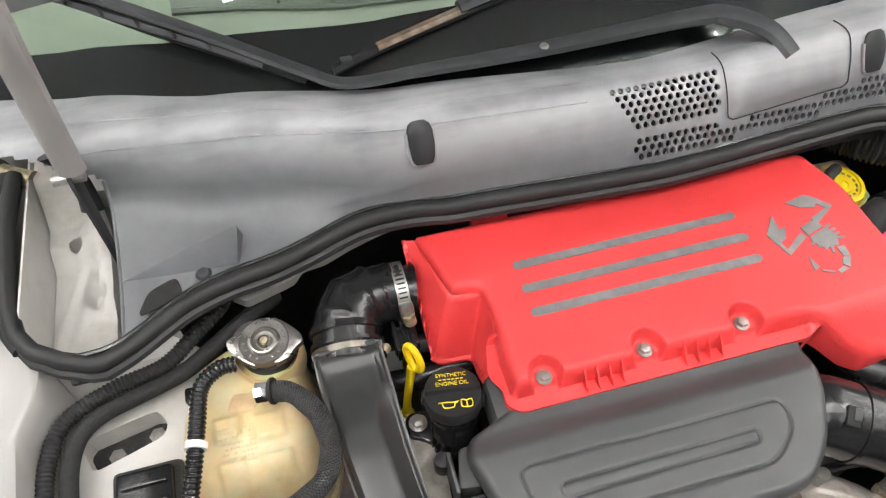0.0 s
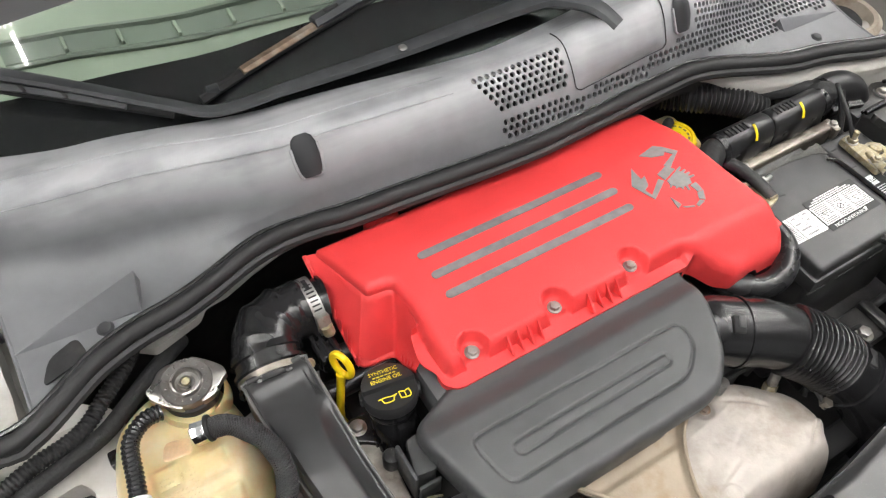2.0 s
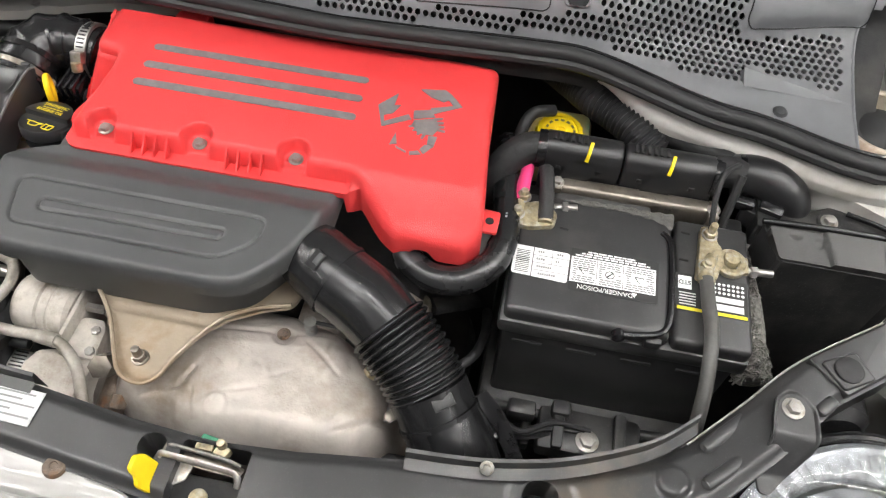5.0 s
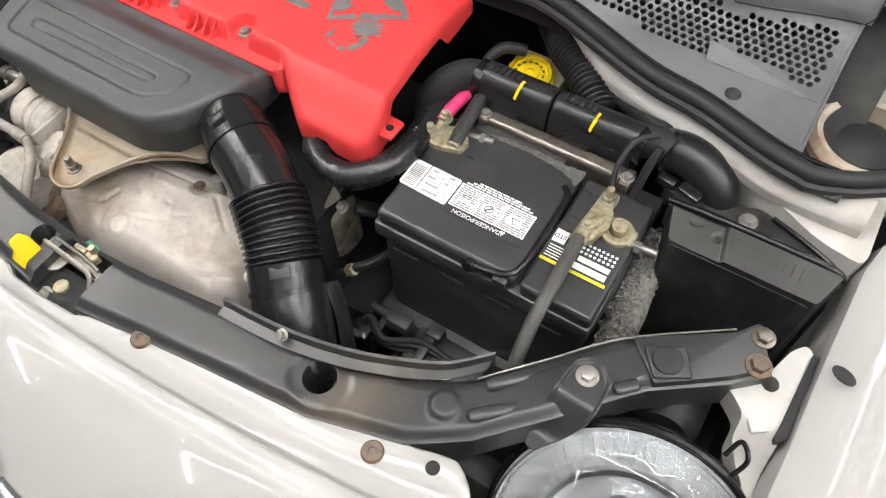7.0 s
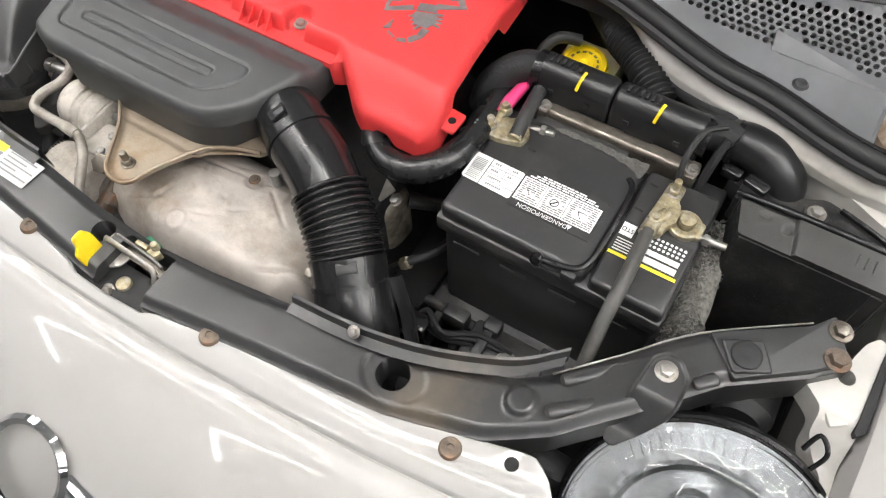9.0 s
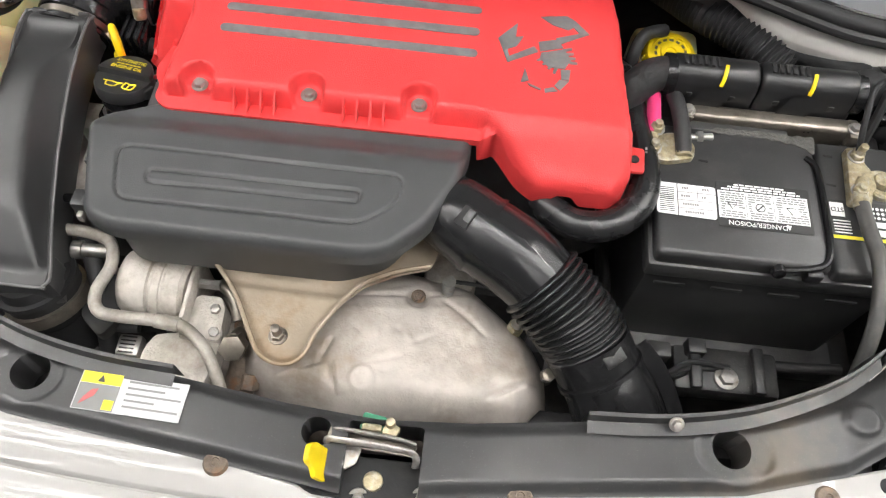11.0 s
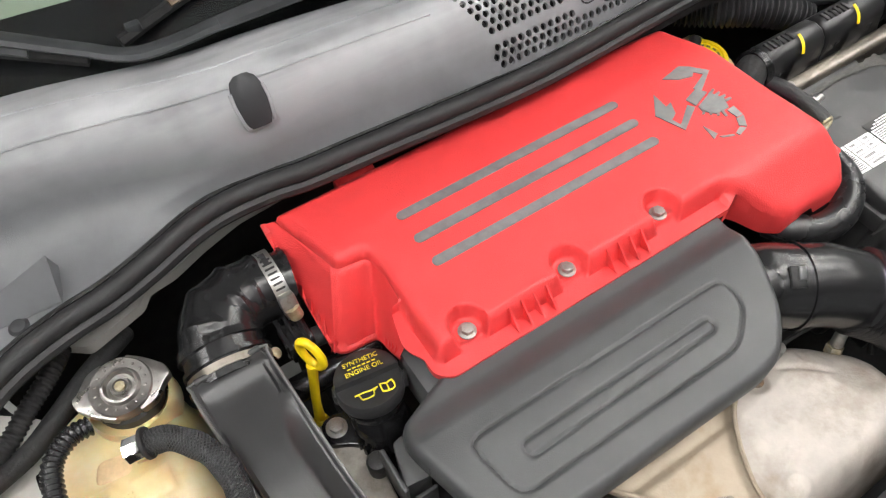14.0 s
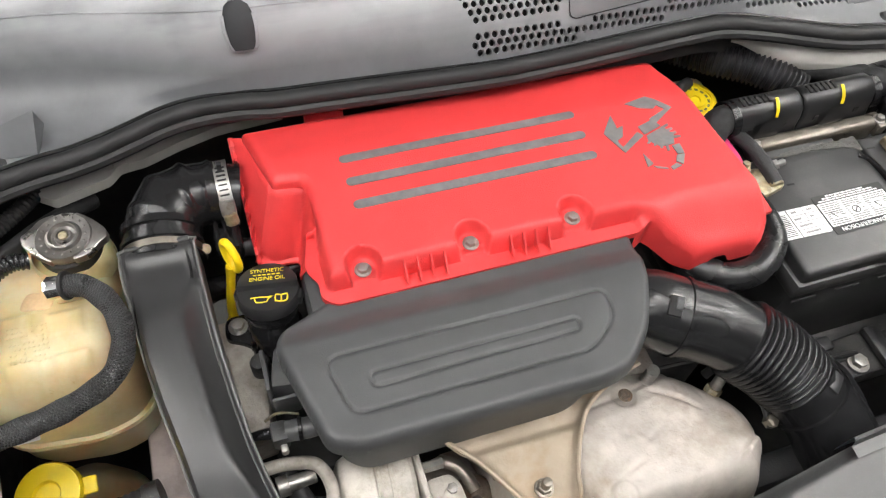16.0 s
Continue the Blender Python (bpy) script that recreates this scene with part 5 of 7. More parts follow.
# ---- elbow and clamp at the inlet end ----
elbow = thing("intake_elbow", (-.34, .64, .77), "ribbed glossy black intake elbow with steel clamp", "intake elbow")
E1 = [(-.2795, .649, .8075), (-.296, .651, .8100), (-.320, .651, .8145), (-.343, .641, .816), (-.355, .618, .811), (-.358, .586, .802)]
EB = [Vector(p) for p in E1]
line = spline(E1, 14)
bm = bmesh.new()
LUMPS = [(1.50, 30, .0030, .13, 30), (2.20, 32, .0032, .13, 32), (2.90, 34, .0032, .14, 34), (3.60, 20, .0028, .14, 40), (1.85, -45, .0018, .12, 25), (2.55, -40, .0018, .12, 25)]
rings = []
for k, p in enumerate(line):
    s = k / 14
    t = (line[min(k + 1, len(line) - 1)] - line[max(k - 1, 0)]).normalized()
    out = t.cross(Vector((0, 0, 1))).normalized()
    up = out.cross(t)
    base = float(np.interp(s, range(6), [.0290, .0290, .0305, .0330, .0335, .033]))
    ring = []
    for j in range(56):
        deg = j * 360 / 56 - 180
        r = base
        for s0, c, h, ws, wa in LUMPS:
            r += h * math.exp(-((s - s0) / ws) ** 2) * float(smooth(wa, wa * .55, abs(deg - c)))
        a = radians(deg)
        ring.append(p + r * (math.cos(a) * up + math.sin(a) * out))
    rings.append(ring)
part("tube", loft(rings, bm, closed=True), HOSEPLASTIC, elbow, angle=80)
part("fold", sweep([EB[4].lerp(EB[5], -.15), EB[4].lerp(EB[5], .05)], [.0362, .0368], 32, 3), HOSEPLASTIC, elbow)
part("end_bead", sweep([EB[0].lerp(EB[1], .10), EB[0].lerp(EB[1], .30)], [.0312, .0312], 32, 2), HOSEPLASTIC, elbow)
part("end_bead", sweep([EB[1].lerp(EB[2], .10), EB[1].lerp(EB[2], .22)], [.0312, .0312], 32, 2), HOSEPLASTIC, elbow)
CLC = Vector((-.2925, .6505, .8095))
clamp = part("clamp", sweep([CLC + Vector((-.0062, 0, 0)), CLC + Vector((.0062, 0, 0))], .0322, 40, 2), STEEL, elbow, "steel hose clamp with slotted band")
for k in range(7):
    a = radians(-8 + k * 8.5)
    n = Vector((0, -math.sin(a), math.cos(a)))
    part("band_slot", box(-.0042, .0042, -.0009, .0009, -.0003, .0005, m=aim(CLC + n * .0322, n) @ Matrix.Rotation(math.pi / 2 * 0, 4, "Z")), CAVITY, clamp)
for a in (8, 22):
    n = Vector((0, -math.sin(radians(a - 28)), math.cos(radians(a - 28))))
    part("band_hole", box(-.0022, .0022, -.0036, .0036, -.0003, .0006, .0002, m=aim(CLC + n * .0322, n)), CAVITY, clamp)
a = radians(62)
n = Vector((0, -math.sin(a), math.cos(a)))
tg = Vector((.1, -math.cos(a), -math.sin(a)))
part("clamp_housing", box(-.0070, .0070, -.0070, .0070, -.001, .0085, .002, m=aim(CLC + n * .0322, n)), STEEL, clamp)
part("clamp_screw", lathe([(.0030, -.006), (.0062, -.005), (.0062, .004), (.0052, .0055), (0, .0055)], 20, aim(CLC + n * .040 + tg * .010, tg)), BRASS, clamp)
part("screw_slot", box(-.0008, .0008, -.005, .005, .0045, .0059, m=aim(CLC + n * .040 + tg * .010, tg)), CAVITY, clamp)
for s0, s1, rr, mat in ((.35, .46, .0368, HOSEPLASTIC), (.52, .70, .0352, DULLSTEEL), (.80, .90, .0368, HOSEPLASTIC)):
    part("lower_clamp", sweep([EB[4].lerp(EB[5], s0), EB[4].lerp(EB[5], s1)], rr, 36, 2), mat, elbow, "dull steel band between rubber beads" if mat is DULLSTEEL else "")
part("lower_screw", cyl(.0052, .0052, .012, 16, aim((-.326, .597, .797), (.5, -.3, .7)), .001), BRASS, elbow, "brassy clamp screw")
sensor = thing("pressure_sensor", (-.30, .60, .76), "black sensor plug with wires under the elbow", "sensor")
part("plug", box(-.312, -.286, .590, .616, .782, .806, .004), BLACKGLOSS, sensor)
for k in range(3):
    part("plug_rib", box(-.310 + k * .008, -.306 + k * .008, .586, .620, .786, .809, .001), BLACKGLOSS, sensor)
part("tip", cyl(.006, .005, .030, 14, aim((-.322, .600, .790), (-.9, -.3, .2)), .001), DULLSTEEL, sensor)
part("pipe", sweep([(-.288, .600, .786), (-.262, .598, .785), (-.23, .60, .78)], .009, 14, 4), RUBBER, sensor)
part("pipe", sweep([(-.33, .575, .765), (-.29, .572, .77), (-.24, .575, .77)], .012, 14, 4), BLACKGLOSS, sensor)

# ---- flat black air duct ----
duct = thing("air_duct", (-.35, .45, .66), "long flat black plastic air duct with raised rims", "air duct")
# y along the duct, its two long edges in x, the flange's height and the crown above it
DUCT = [(.590, -.3865, -.3285, .831, 0), (.582, -.3900, -.3255, .835, 0), (.577, -.3902, -.3252, .8355, 0), (.569, -.3900, -.3250, .836, -.0055), (.560, -.3895, -.3245, .8355, -.0058), (.546, -.3883, -.3238, .8345, -.003), (.522, -.3850, -.3228, .8308, .008), (.505, -.3835, -.3218, .8275, .014),
        (.480, -.3812, -.3202, .821, .019), (.440, -.3752, -.3158, .811, .022), (.400, -.3672, -.3100, .800, .025), (.375, -.3632, -.3045, .7955, .021), (.355, -.3610, -.2995, .7925, .013),
        (.340, -.3590, -.2950, .7900, .006), (.334, -.3580, -.2935, .7895, 0), (.324, -.3555, -.2925, .7885, 0), (.3195, -.3500, -.2975, .7880, 0)]


def duct_at(y):
    ys = [c[0] for c in DUCT][::-1]
    w = .006
    return [float(np.mean([np.interp(y + k * w, ys, [c[j] for c in DUCT][::-1]) for k in (-.5, 0, .5)])) if j > 2 else float(np.interp(y, ys, [c[j] for c in DUCT][::-1])) for j in range(1, 5)]


rows = []
for y in np.concatenate([np.linspace(.590, .545, 16), np.linspace(.541, .36, 36), np.linspace(.357, .3195, 18)]):
    a, b, zr, h = duct_at(y)
    inset = .0055 * float(smooth(.372, .340, y) + .4 * smooth(.49, .56, y))
    r = a + (.64 + .12 * float(smooth(.40, .345, y)) + .16 * float(smooth(.50, .56, y))) * (b - a)
    low = zr + min(0, h) - .003 * min(1, max(0, h / .006))
    sec = [(a, zr - .035), (a, zr - .0012), (a + .0006, zr), (a + .0022, zr), (a + .0030 + .6 * inset, zr - .0008), (a + .0034 + inset, zr - .0008 + .45 * h), (a + .0046 + inset, zr + .78 * h), (a + .0075 + inset, zr + .95 * h), (a + .013 + inset, zr + h)]
    sec += [(a + .013 + inset + (r - .004 - a - .013 - inset) * k, zr + h) for k in (.25, .5, .75, 1)]
    sec += [(r - .001, zr + .95 * h), (r + .0016, zr + .82 * h), (r + .0035, zr + .64 * h), (r + (b - .006 - r) * .75, low + .22 * h), (b - .0062, low), (b - .0045, low + .0005), (b - .0030, zr - .0006), (b - .0024, zr), (b - .0008, zr), (b, zr - .0014), (b, zr - .04)]
    rows.append([Vector((px, y, pz)) for px, pz in sec])
part("body", loft(rows), DUCTBLACK, duct, angle=32)
mids = [r[10] for r in rows]
# paler than the duct: the gloss edge's highlight is in the grey
part("rim_bead", sweep([r[3] + Vector((-.0008, 0, .0002)) for r in rows[::-3]] + [r[-3] + Vector((-.0005, 0, .0002)) for r in rows[::3]] + [rows[-1][-3], rows[-1][3]], .0014, 8, 3), RIMGREY, duct, "thin worn rim, its edge highlight painted grey")
p = Vector((-.3575, .588, .835))
part("top_rim", sweep([p + Vector((-.027, .001, -.003)), p + Vector((.027, .001, -.003))], .003, 10, 4), DUCTBLACK, duct)
part("top_wall", box(p.x - .028, p.x + .028, p.y - .002, p.y + .004, p.z - .05, p.z - .003, .002), BLACKGLOSS, duct)
part("lower_foot", prism(rounded([(-.3565, .352), (-.3535, .3215), (-.347, .3185), (-.299, .3195), (-.2930, .325), (-.297, .352)], .004), .760, .7865, .002), DUCTBLACK, duct)
part("lower_cuff", sweep([(-.327, .342, .768), (-.323, .338, .745), (-.318, .332, .715), (-.310, .325, .68)], [.029, .034, .036, .035], 28, 4), RUBBER, duct)
part("cuff_lip", sweep([(-.3245, .3400, .757), (-.3235, .3388, .752)], [.0365, .0365], 28, 2), RUBBER, duct)
part("cuff_band", sweep([(-.3215, .3365, .740), (-.3185, .3330, .7285)], [.0376, .0376], 32, 2), DULLSTEEL, duct, "steel hose clamp band")
for k in range(15):
    a = math.radians(-95 + k * 5.5)
    part("band_slot", box(-.0040, .0040, -.0005, .0005, 0, .0007, m=aim(Vector((-.3200, .3348, .7342)) + Vector((math.cos(a), math.sin(a), 0)) * .0374, (math.cos(a), math.sin(a), 0))), CAVITY, duct)
part("band_housing", box(-.012, .012, -.006, .006, -.004, .006, .0025, m=aim((-.3400, .3060, .733), (-.2, -.95, .3))), BRASS, duct, "brassy clamp screw housing")
part("band_screw", cyl(.0062, .0058, .016, 18, aim((-.331, .305, .736), (1, .05, .05)), .0012), BRASS, duct, "brassy clamp screw")

# ---- oil filler and dipstick ----
cap = thing("oil_filler_cap", (-.270, .513, .76), "black oil filler cap with yellow print", "oil cap")
CM = Matrix.Translation((-.276, .499, .766)) @ pose(0, 0, 0, -15, 2, 0)
part("neck", lathe([(.0215, 0), (.0215, .006), (.0195, .009), (.0195, .020), (.0222, .022), (.0222, .036), (.0200, .039), (.0200, .042), (.0225, .044), (.0225, .050)], 36, CM), BLACKGLOSS, cap)
KNURL = shared("knurl", lambda: box(-.0022, .0022, -.0016, .0016, 0, .009, .0006), BLACKGLOSS)
for k in range(16):
    placed("knurl", KNURL, cap, CM @ Matrix.Rotation(2 * math.pi * k / 16, 4, "Z") @ Matrix.Translation((.0220, 0, .001)) @ Matrix.Rotation(math.pi / 2, 4, "Z"))
part("collar", lathe([(.0222, .044), (.0236, .047), (.0236, .056), (.0222, .058)], 40, CM), BLACKGLOSS, cap)
part("lid", lathe([(.0225, .0555), (.0258, .0570), (.0266, .0600), (.0266, .0672), (.0254, .0697), (0, .070)], 44, CM), CAPBLACK, cap)
part("lid_lug", box(.018, .0290, -.006, .006, .058, .0675, .002, m=CM @ Matrix.Rotation(radians(160), 4, "Z")), CAPBLACK, cap)
part("lid_lug", box(.018, .0290, -.006, .006, .058, .0675, .002, m=CM @ Matrix.Rotation(radians(-20), 4, "Z")), CAPBLACK, cap)
TX = CM @ Matrix.Translation((0, 0, .002)) @ Matrix.Rotation(radians(-9), 4, "Z") @ Matrix.Diagonal((.94, .94, 1, 1))
half = [(.0270 * math.cos(a), .0275 * math.sin(a)) for a in np.linspace(radians(-2), radians(182), 26)]
part("grip", prism([(x, y + .0020) for x, y in half], .0655, .0735, .0012, 2, m=TX), CAPBLACK, cap)
for body, y, sz in (("SYNTHETIC", .0185, .0066), ("ENGINE OIL", .0078, .0068)):
    text("print", body, sz, cap, TX @ Matrix.Translation((0, y, .0736)) @ Matrix.Diagonal((.88, 1, 1, 1)), YELLOWPRINT)
for k in range(6):
    part("worn_print", box(-.0125 + k * .0042, -.0095 + k * .0042, .0126, .0138, .0732, .0738, m=TX), YELLOWPRINT, cap)
ICON = [(-.0150, -.0105), (-.0115, -.0110), (-.0100, -.0165), (-.0010, -.0165), (.0005, -.0125), (.0045, -.0098), (-.0010, -.0108), (-.0070, -.0100)]
part("oil_can_icon", sweep([TX @ Vector((x, y, .0684)) for x, y in ICON + ICON[:1]], .0006, 6, 2), YELLOWPRINT, cap)
BOOK = [(.0070, -.0165), (.0120, -.0178), (.0170, -.0165), (.0170, -.0085), (.0120, -.0098), (.0070, -.0085)]
part("book_icon", sweep([TX @ Vector((x, y, .0684)) for x, y in BOOK + BOOK[:1]], .0007, 6, 2), YELLOWPRINT, cap)
part("book_fold", sweep([TX @ Vector((.012, -.0178, .0684)), TX @ Vector((.012, -.0098, .0684))], .0006, 6, 2), YELLOWPRINT, cap)
part("foot_flange", prism(rounded([(-.320, .512), (-.306, .506), (-.288, .490), (-.262, .484), (-.248, .498), (-.250, .528), (-.285, .535), (-.318, .535)], .010), .764, .774, .002), BLACKGLOSS, cap)
placed("bolt", BOLT, cap, Matrix.Translation((-.307, .5225, .774)), "zinc flange bolt")

dip = thing("dipstick", (-.312, .555, .73), "bright yellow plastic dipstick handle", "dipstick")
part("stem", sweep([(-.312, .553, .738), (-.310, .555, .765), (-.304, .562, .795), (-.301, .565, .810)], [.0050, .0040, .0042, .005], 12, 6), YELLOW, dip)
ring = [Vector((-.2985, .5660, .824)) + Vector((.0040 * math.sin(a) - .003 * math.cos(a), .007 * math.cos(a) - .0065 * math.sin(a), .0130 * math.cos(a) + .0075 * math.sin(a))) for a in np.linspace(math.pi, 3 * math.pi, 17)]
part("loop", sweep(ring, .0036, 10, 3), YELLOW, dip)
part("foot", cyl(.0075, .0065, .009, 18, Matrix.Translation((-.312, .552, .732)), .002), YELLOW, dip)

# ---- heat shield ----
shield = thing("heat_shield", (.01, .32, .62), "dented bare aluminium heat shield with brown heat stains", "heat shield")
SH = rounded([(-.125, .262), (-.10, .250), (-.02, .246), (.122, .250), (.153, .286), (.155, .328), (.140, .358), (.104, .388), (.080, .408), (.02, .424), (-.06, .424), (-.125, .40), (-.150, .315), (-.145, .275)], .013)


rnd = random.Random(11)
DENTS = [(rnd.uniform(-.12, .13), rnd.uniform(.26, .39), rnd.uniform(.007, .018), rnd.uniform(-.0019, .0014)) for _ in range(44)]
DENTS += [(rnd.uniform(-.12, .14), rnd.uniform(.255, .39), rnd.uniform(.003, .006), rnd.uniform(-.0007, .0005)) for _ in range(110)]
CREASES = [(rnd.uniform(-.11, .14), rnd.uniform(.255, .39), rnd.uniform(0, math.pi), rnd.uniform(.004, .013), rnd.uniform(-.0020, .0010)) for _ in range(46)]


def shield_z(x, y):
    d = sdf(SH, x, y)
    z = .660 + .092 * np.maximum(0, 1 - (1 - np.clip(d / .044, 0, 1)) ** 2.6)
    z = z - .020 * smooth(-.055, -.075, x) * smooth(.30, .26, y)
    fold = y - .356 - .12 * (x - .02)
    z = z - .30 * np.maximum(0, fold) - .0025 * smooth(.004, .0, np.abs(fold - .016))
    side = (x - .082) + .35 * (y - .31)
    z = z - .26 * np.maximum(0, side) + .0016 * np.sin(60 * x + 20 * y) * np.cos(45 * y - 12 * x)
    z = z - .0045 * smooth(.0040, .0, np.abs((y - .288) - .55 * (x - .10))) * smooth(.03, .012, np.abs(x - .112))
    z = z + .0030 * smooth(.012, .0, np.abs((y - .298) + .15 * (x - .12))) * smooth(.035, .015, np.abs(x - .118))
    z = z + .0016 * smooth(.013, .010, np.hypot(x + .022, y - .285)) - .0012 * smooth(.009, .006, np.hypot(x + .022, y - .285))
    for cx, cy, r, h in DENTS:
        z = z + h * np.exp(-((x - cx) ** 2 + (y - cy) ** 2) / (r * r))
    for cx, cy, ux, uy, ln in ((-.078, .290, .95, .30, .026), (-.057, .308, .35, .94, .014), (-.047, .285, .25, -.97, .016), (.062, .352, .8, -.6, .030)):
        u, v = (x - cx) * ux + (y - cy) * uy, -(x - cx) * uy + (y - cy) * ux
        z = z - .0034 * np.exp(-(v / .0020) ** 2) * smooth(ln, ln * .6, np.abs(u))
    for cx, cy, a, ln, h in CREASES:
        u, v = (x - cx) * math.cos(a) + (y - cy) * math.sin(a), (y - cy) * math.cos(a) - (x - cx) * math.sin(a)
        z = z + h * np.exp(-(v / .0024) ** 2 - (u / ln) ** 2)
    return z - .004 * smooth(.012, .008, np.hypot(x - .018, y - .368))


part("bulge", relief(lambda x, y: sdf(SH, x, y), shield_z, (-.16, .165, .24, .43), .0018, .02), SHIELD, shield, angle=60)
BR = rounded([(-.190, .400), (-.167, .370), (-.140, .339), (-.118, .302), (-.108, .287), (-.096, .280), (-.081, .2795), (-.070, .289), (-.064, .308), (-.050, .335), (-.032, .3585), (-.003, .373), (.028, .381), (.034, .402), (.03, .42), (-.18, .42)], .008)


def br_z(x, y):
    d = sdf(BR, x, y)
    return .7755 + .0035 * smooth(.006, .001, d) - .004 * smooth(.345, .352, y) + .008 * smooth(.34, .40, y) + .002 * np.sin(70 * x) * smooth(.35, .38, y)


part("bracket_plate", relief(lambda x, y: sdf(BR, x, y), br_z, (-.20, .04, .275, .425), .0025, .004), SHIELDTAN, shield, "tan heat-stained bracket plate")
rim = [(-.168, .371, .782), (-.140, .340, .781), (-.118, .303, .781), (-.108, .288, .781), (-.096, .2805, .781), (-.081, .280, .781), (-.070, .2895, .781), (-.064, .308, .781), (-.050, .335, .781), (-.032, .358, .783), (-.003, .373, .786), (.027, .381, .788)]
part("rolled_edge", sweep(rim, .0022, 8, 6), SHIELDTAN, shield)
placed("bolt", shared("stained_bolt", lambda: bolt_mesh(.0062, .008, .0082), DULLSTEEL), shield, Matrix.Translation((-.095, .305, .7755)), "dull steel nut")
part("bolt_stud", cyl(.0042, .0040, .012, 16, Matrix.Translation((-.095, .305, .782)), .0008), DULLSTEEL, shield)
placed("bolt", RUSTBOLT, shield, Matrix.Translation((.018, .368, .750)) @ Matrix.Diagonal((.6, .6, .5, 1)))
sens = thing("oxygen_sensor", (.10, .38, .72), "brass exhaust sensor with thin wires", "sensor")
part("body", cyl(.008, .008, .010, 6, aim((.108, .352, .730), (.3, .25, .9)), .001), BRASS, sens)
part("body", cyl(.0058, .0052, .022, 16, aim((.110, .354, .740), (.3, .25, .9)), .001), STEEL, sens)
part("nut", cyl(.0062, .0062, .010, 6, aim((.138, .308, .742), (.2, -.2, 1)), .001), DULLSTEEL, sens)
part("spring", sweep([(.044, .376, .752), (.0445, .376, .772)], .0062, 14, 6, ridge=(.0040, .0016)), STEEL, sens, "small wound steel spring")
part("rod", sweep([(.040, .378, .768), (.066, .376, .771), (.092, .374, .770), (.110, .378, .764)], .0020, 8, 6), CAVITY, sens)
part("wire", sweep([(.10, .380, .765), (.08, .41, .775), (.05, .42, .77), (.03, .43, .76)], .0018, 6, 6), RUBBER, sens)
part("wire", sweep([(.116, .358, .760), (.130, .345, .758), (.138, .325, .752), (.136, .302, .745)], .0026, 8, 6), RUBBER, sens)
part("bracket", box(.02, .07, .385, .43, .700, .735, .008), CAST, sens)

# ---- turbocharger ----
turbo = thing("turbocharger", (-.20, .33, .62), "pale dusty turbocharger with boost actuator canister", "turbocharger")
TM = aim((-.258, .360, .733), (1, -.06, .0))
part("actuator", lathe([(0, 0), (.020, .001), (.029, .006), (.0325, .013), (.034, .022), (.034, .034), (.0315, .0355), (.0315, .0375), (.0338, .039), (.0338, .046), (.0328, .047), (.0328, .049), (.0338, .050), (.0338, .064), (.030, .068), (.012, .070), (0, .070)], 40, TM), PALECAST, turbo, "pale corroded actuator canister")
part("plate", box(-.003, .003, -.034, .032, -.05, .036, .004, m=Matrix.Translation((-.1855, .350, .728))), PALECAST, turbo)
part("stud", cyl(.005, .005, .022, 6, aim((-.185, .358, .748), (1, 0, 0)), .0008), STEEL, turbo)
part("stud", cyl(.0045, .0045, .018, 6, aim((-.185, .332, .715), (1, 0, 0)), .0008), STEEL, turbo)
part("volute", sweep([(-.225, .300, .665), (-.195, .296, .690), (-.165, .310, .695), (-.155, .340, .690), (-.16, .37, .685)], [.030, .034, .032, .030, .030], 20, 6), CASTIRON, turbo)
part("compressor", lathe([(.045, 0), (.048, .012), (.044, .030), (.028, .036), (0, .036)], 32, aim((-.245, .285, .650), (.5, .3, .7))), BLACKDUST, turbo)
part("flange_block", prism(rounded([(-.2195, .290), (-.2125, .3075), (-.196, .312), (-.155, .312), (-.1515, .300), (-.158, .258), (-.215, .255)], .005), .655, .742, .004, 2), PALECAST, turbo, "pale sand-cast flange block")
part("flange_block_step", prism(rounded([(-.190, .305), (-.184, .343), (-.179, .3475), (-.160, .3475), (-.1535, .337), (-.1515, .305)], .004), .70, .748, .003, 2), PALECAST, turbo)
for bx, by in ((-.162, .334), (-.158, .312)):
    placed("bolt", BOLT, turbo, Matrix.Translation((bx, by, .745)) @ Matrix.Diagonal((.8, .8, 1, 1)))
part("band_clamp", box(-.259, -.236, .296, .318, .690, .706, .004), STEEL, turbo, "slotted steel band clamp")
for q in range(5):
    part("band_slot", box(-.255, -.241, .2985 + q * .0038, .3000 + q * .0038, .7055, .7064), CAVITY, turbo)
part("hex_fitting", cyl(.012, .012, .022, 6, aim((-.138, .306, .742), (.1, -.5, .8)), .0015), DULLSTEEL, turbo)
part("fitting_stem", cyl(.007, .007, .04, 14, aim((-.142, .325, .72), (.1, -.5, .8))), DULLSTEEL, turbo)
part("copper_pipe", sweep([(-.120, .345, .735), (-.118, .325, .733), (-.122, .298, .726), (-.124, .276, .715)], .0048, 12, 6), RUST, turbo, "copper-brown stained pipe")
part("copper_nut", cyl(.0085, .0085, .014, 6, aim((-.1235, .286, .722), (0, -.8, -.3)), .001), RUST, turbo)
part("inner_arch", sweep([(-.150, .345, .700), (-.135, .330, .715), (-.132, .300, .712), (-.140, .27, .695)], [.014, .016, .016, .014], 16, 6), RUST, turbo, "brown heat-stained housing")
part("side_elbow", sweep([(-.165, .362, .742), (-.150, .350, .745), (-.142, .330, .738)], .006, 10, 6), DULLSTEEL, turbo)
pipe = thing("oil_feed_pipe", (-.22, .32, .72), "bent pale metal oil feed pipe", "pipe")
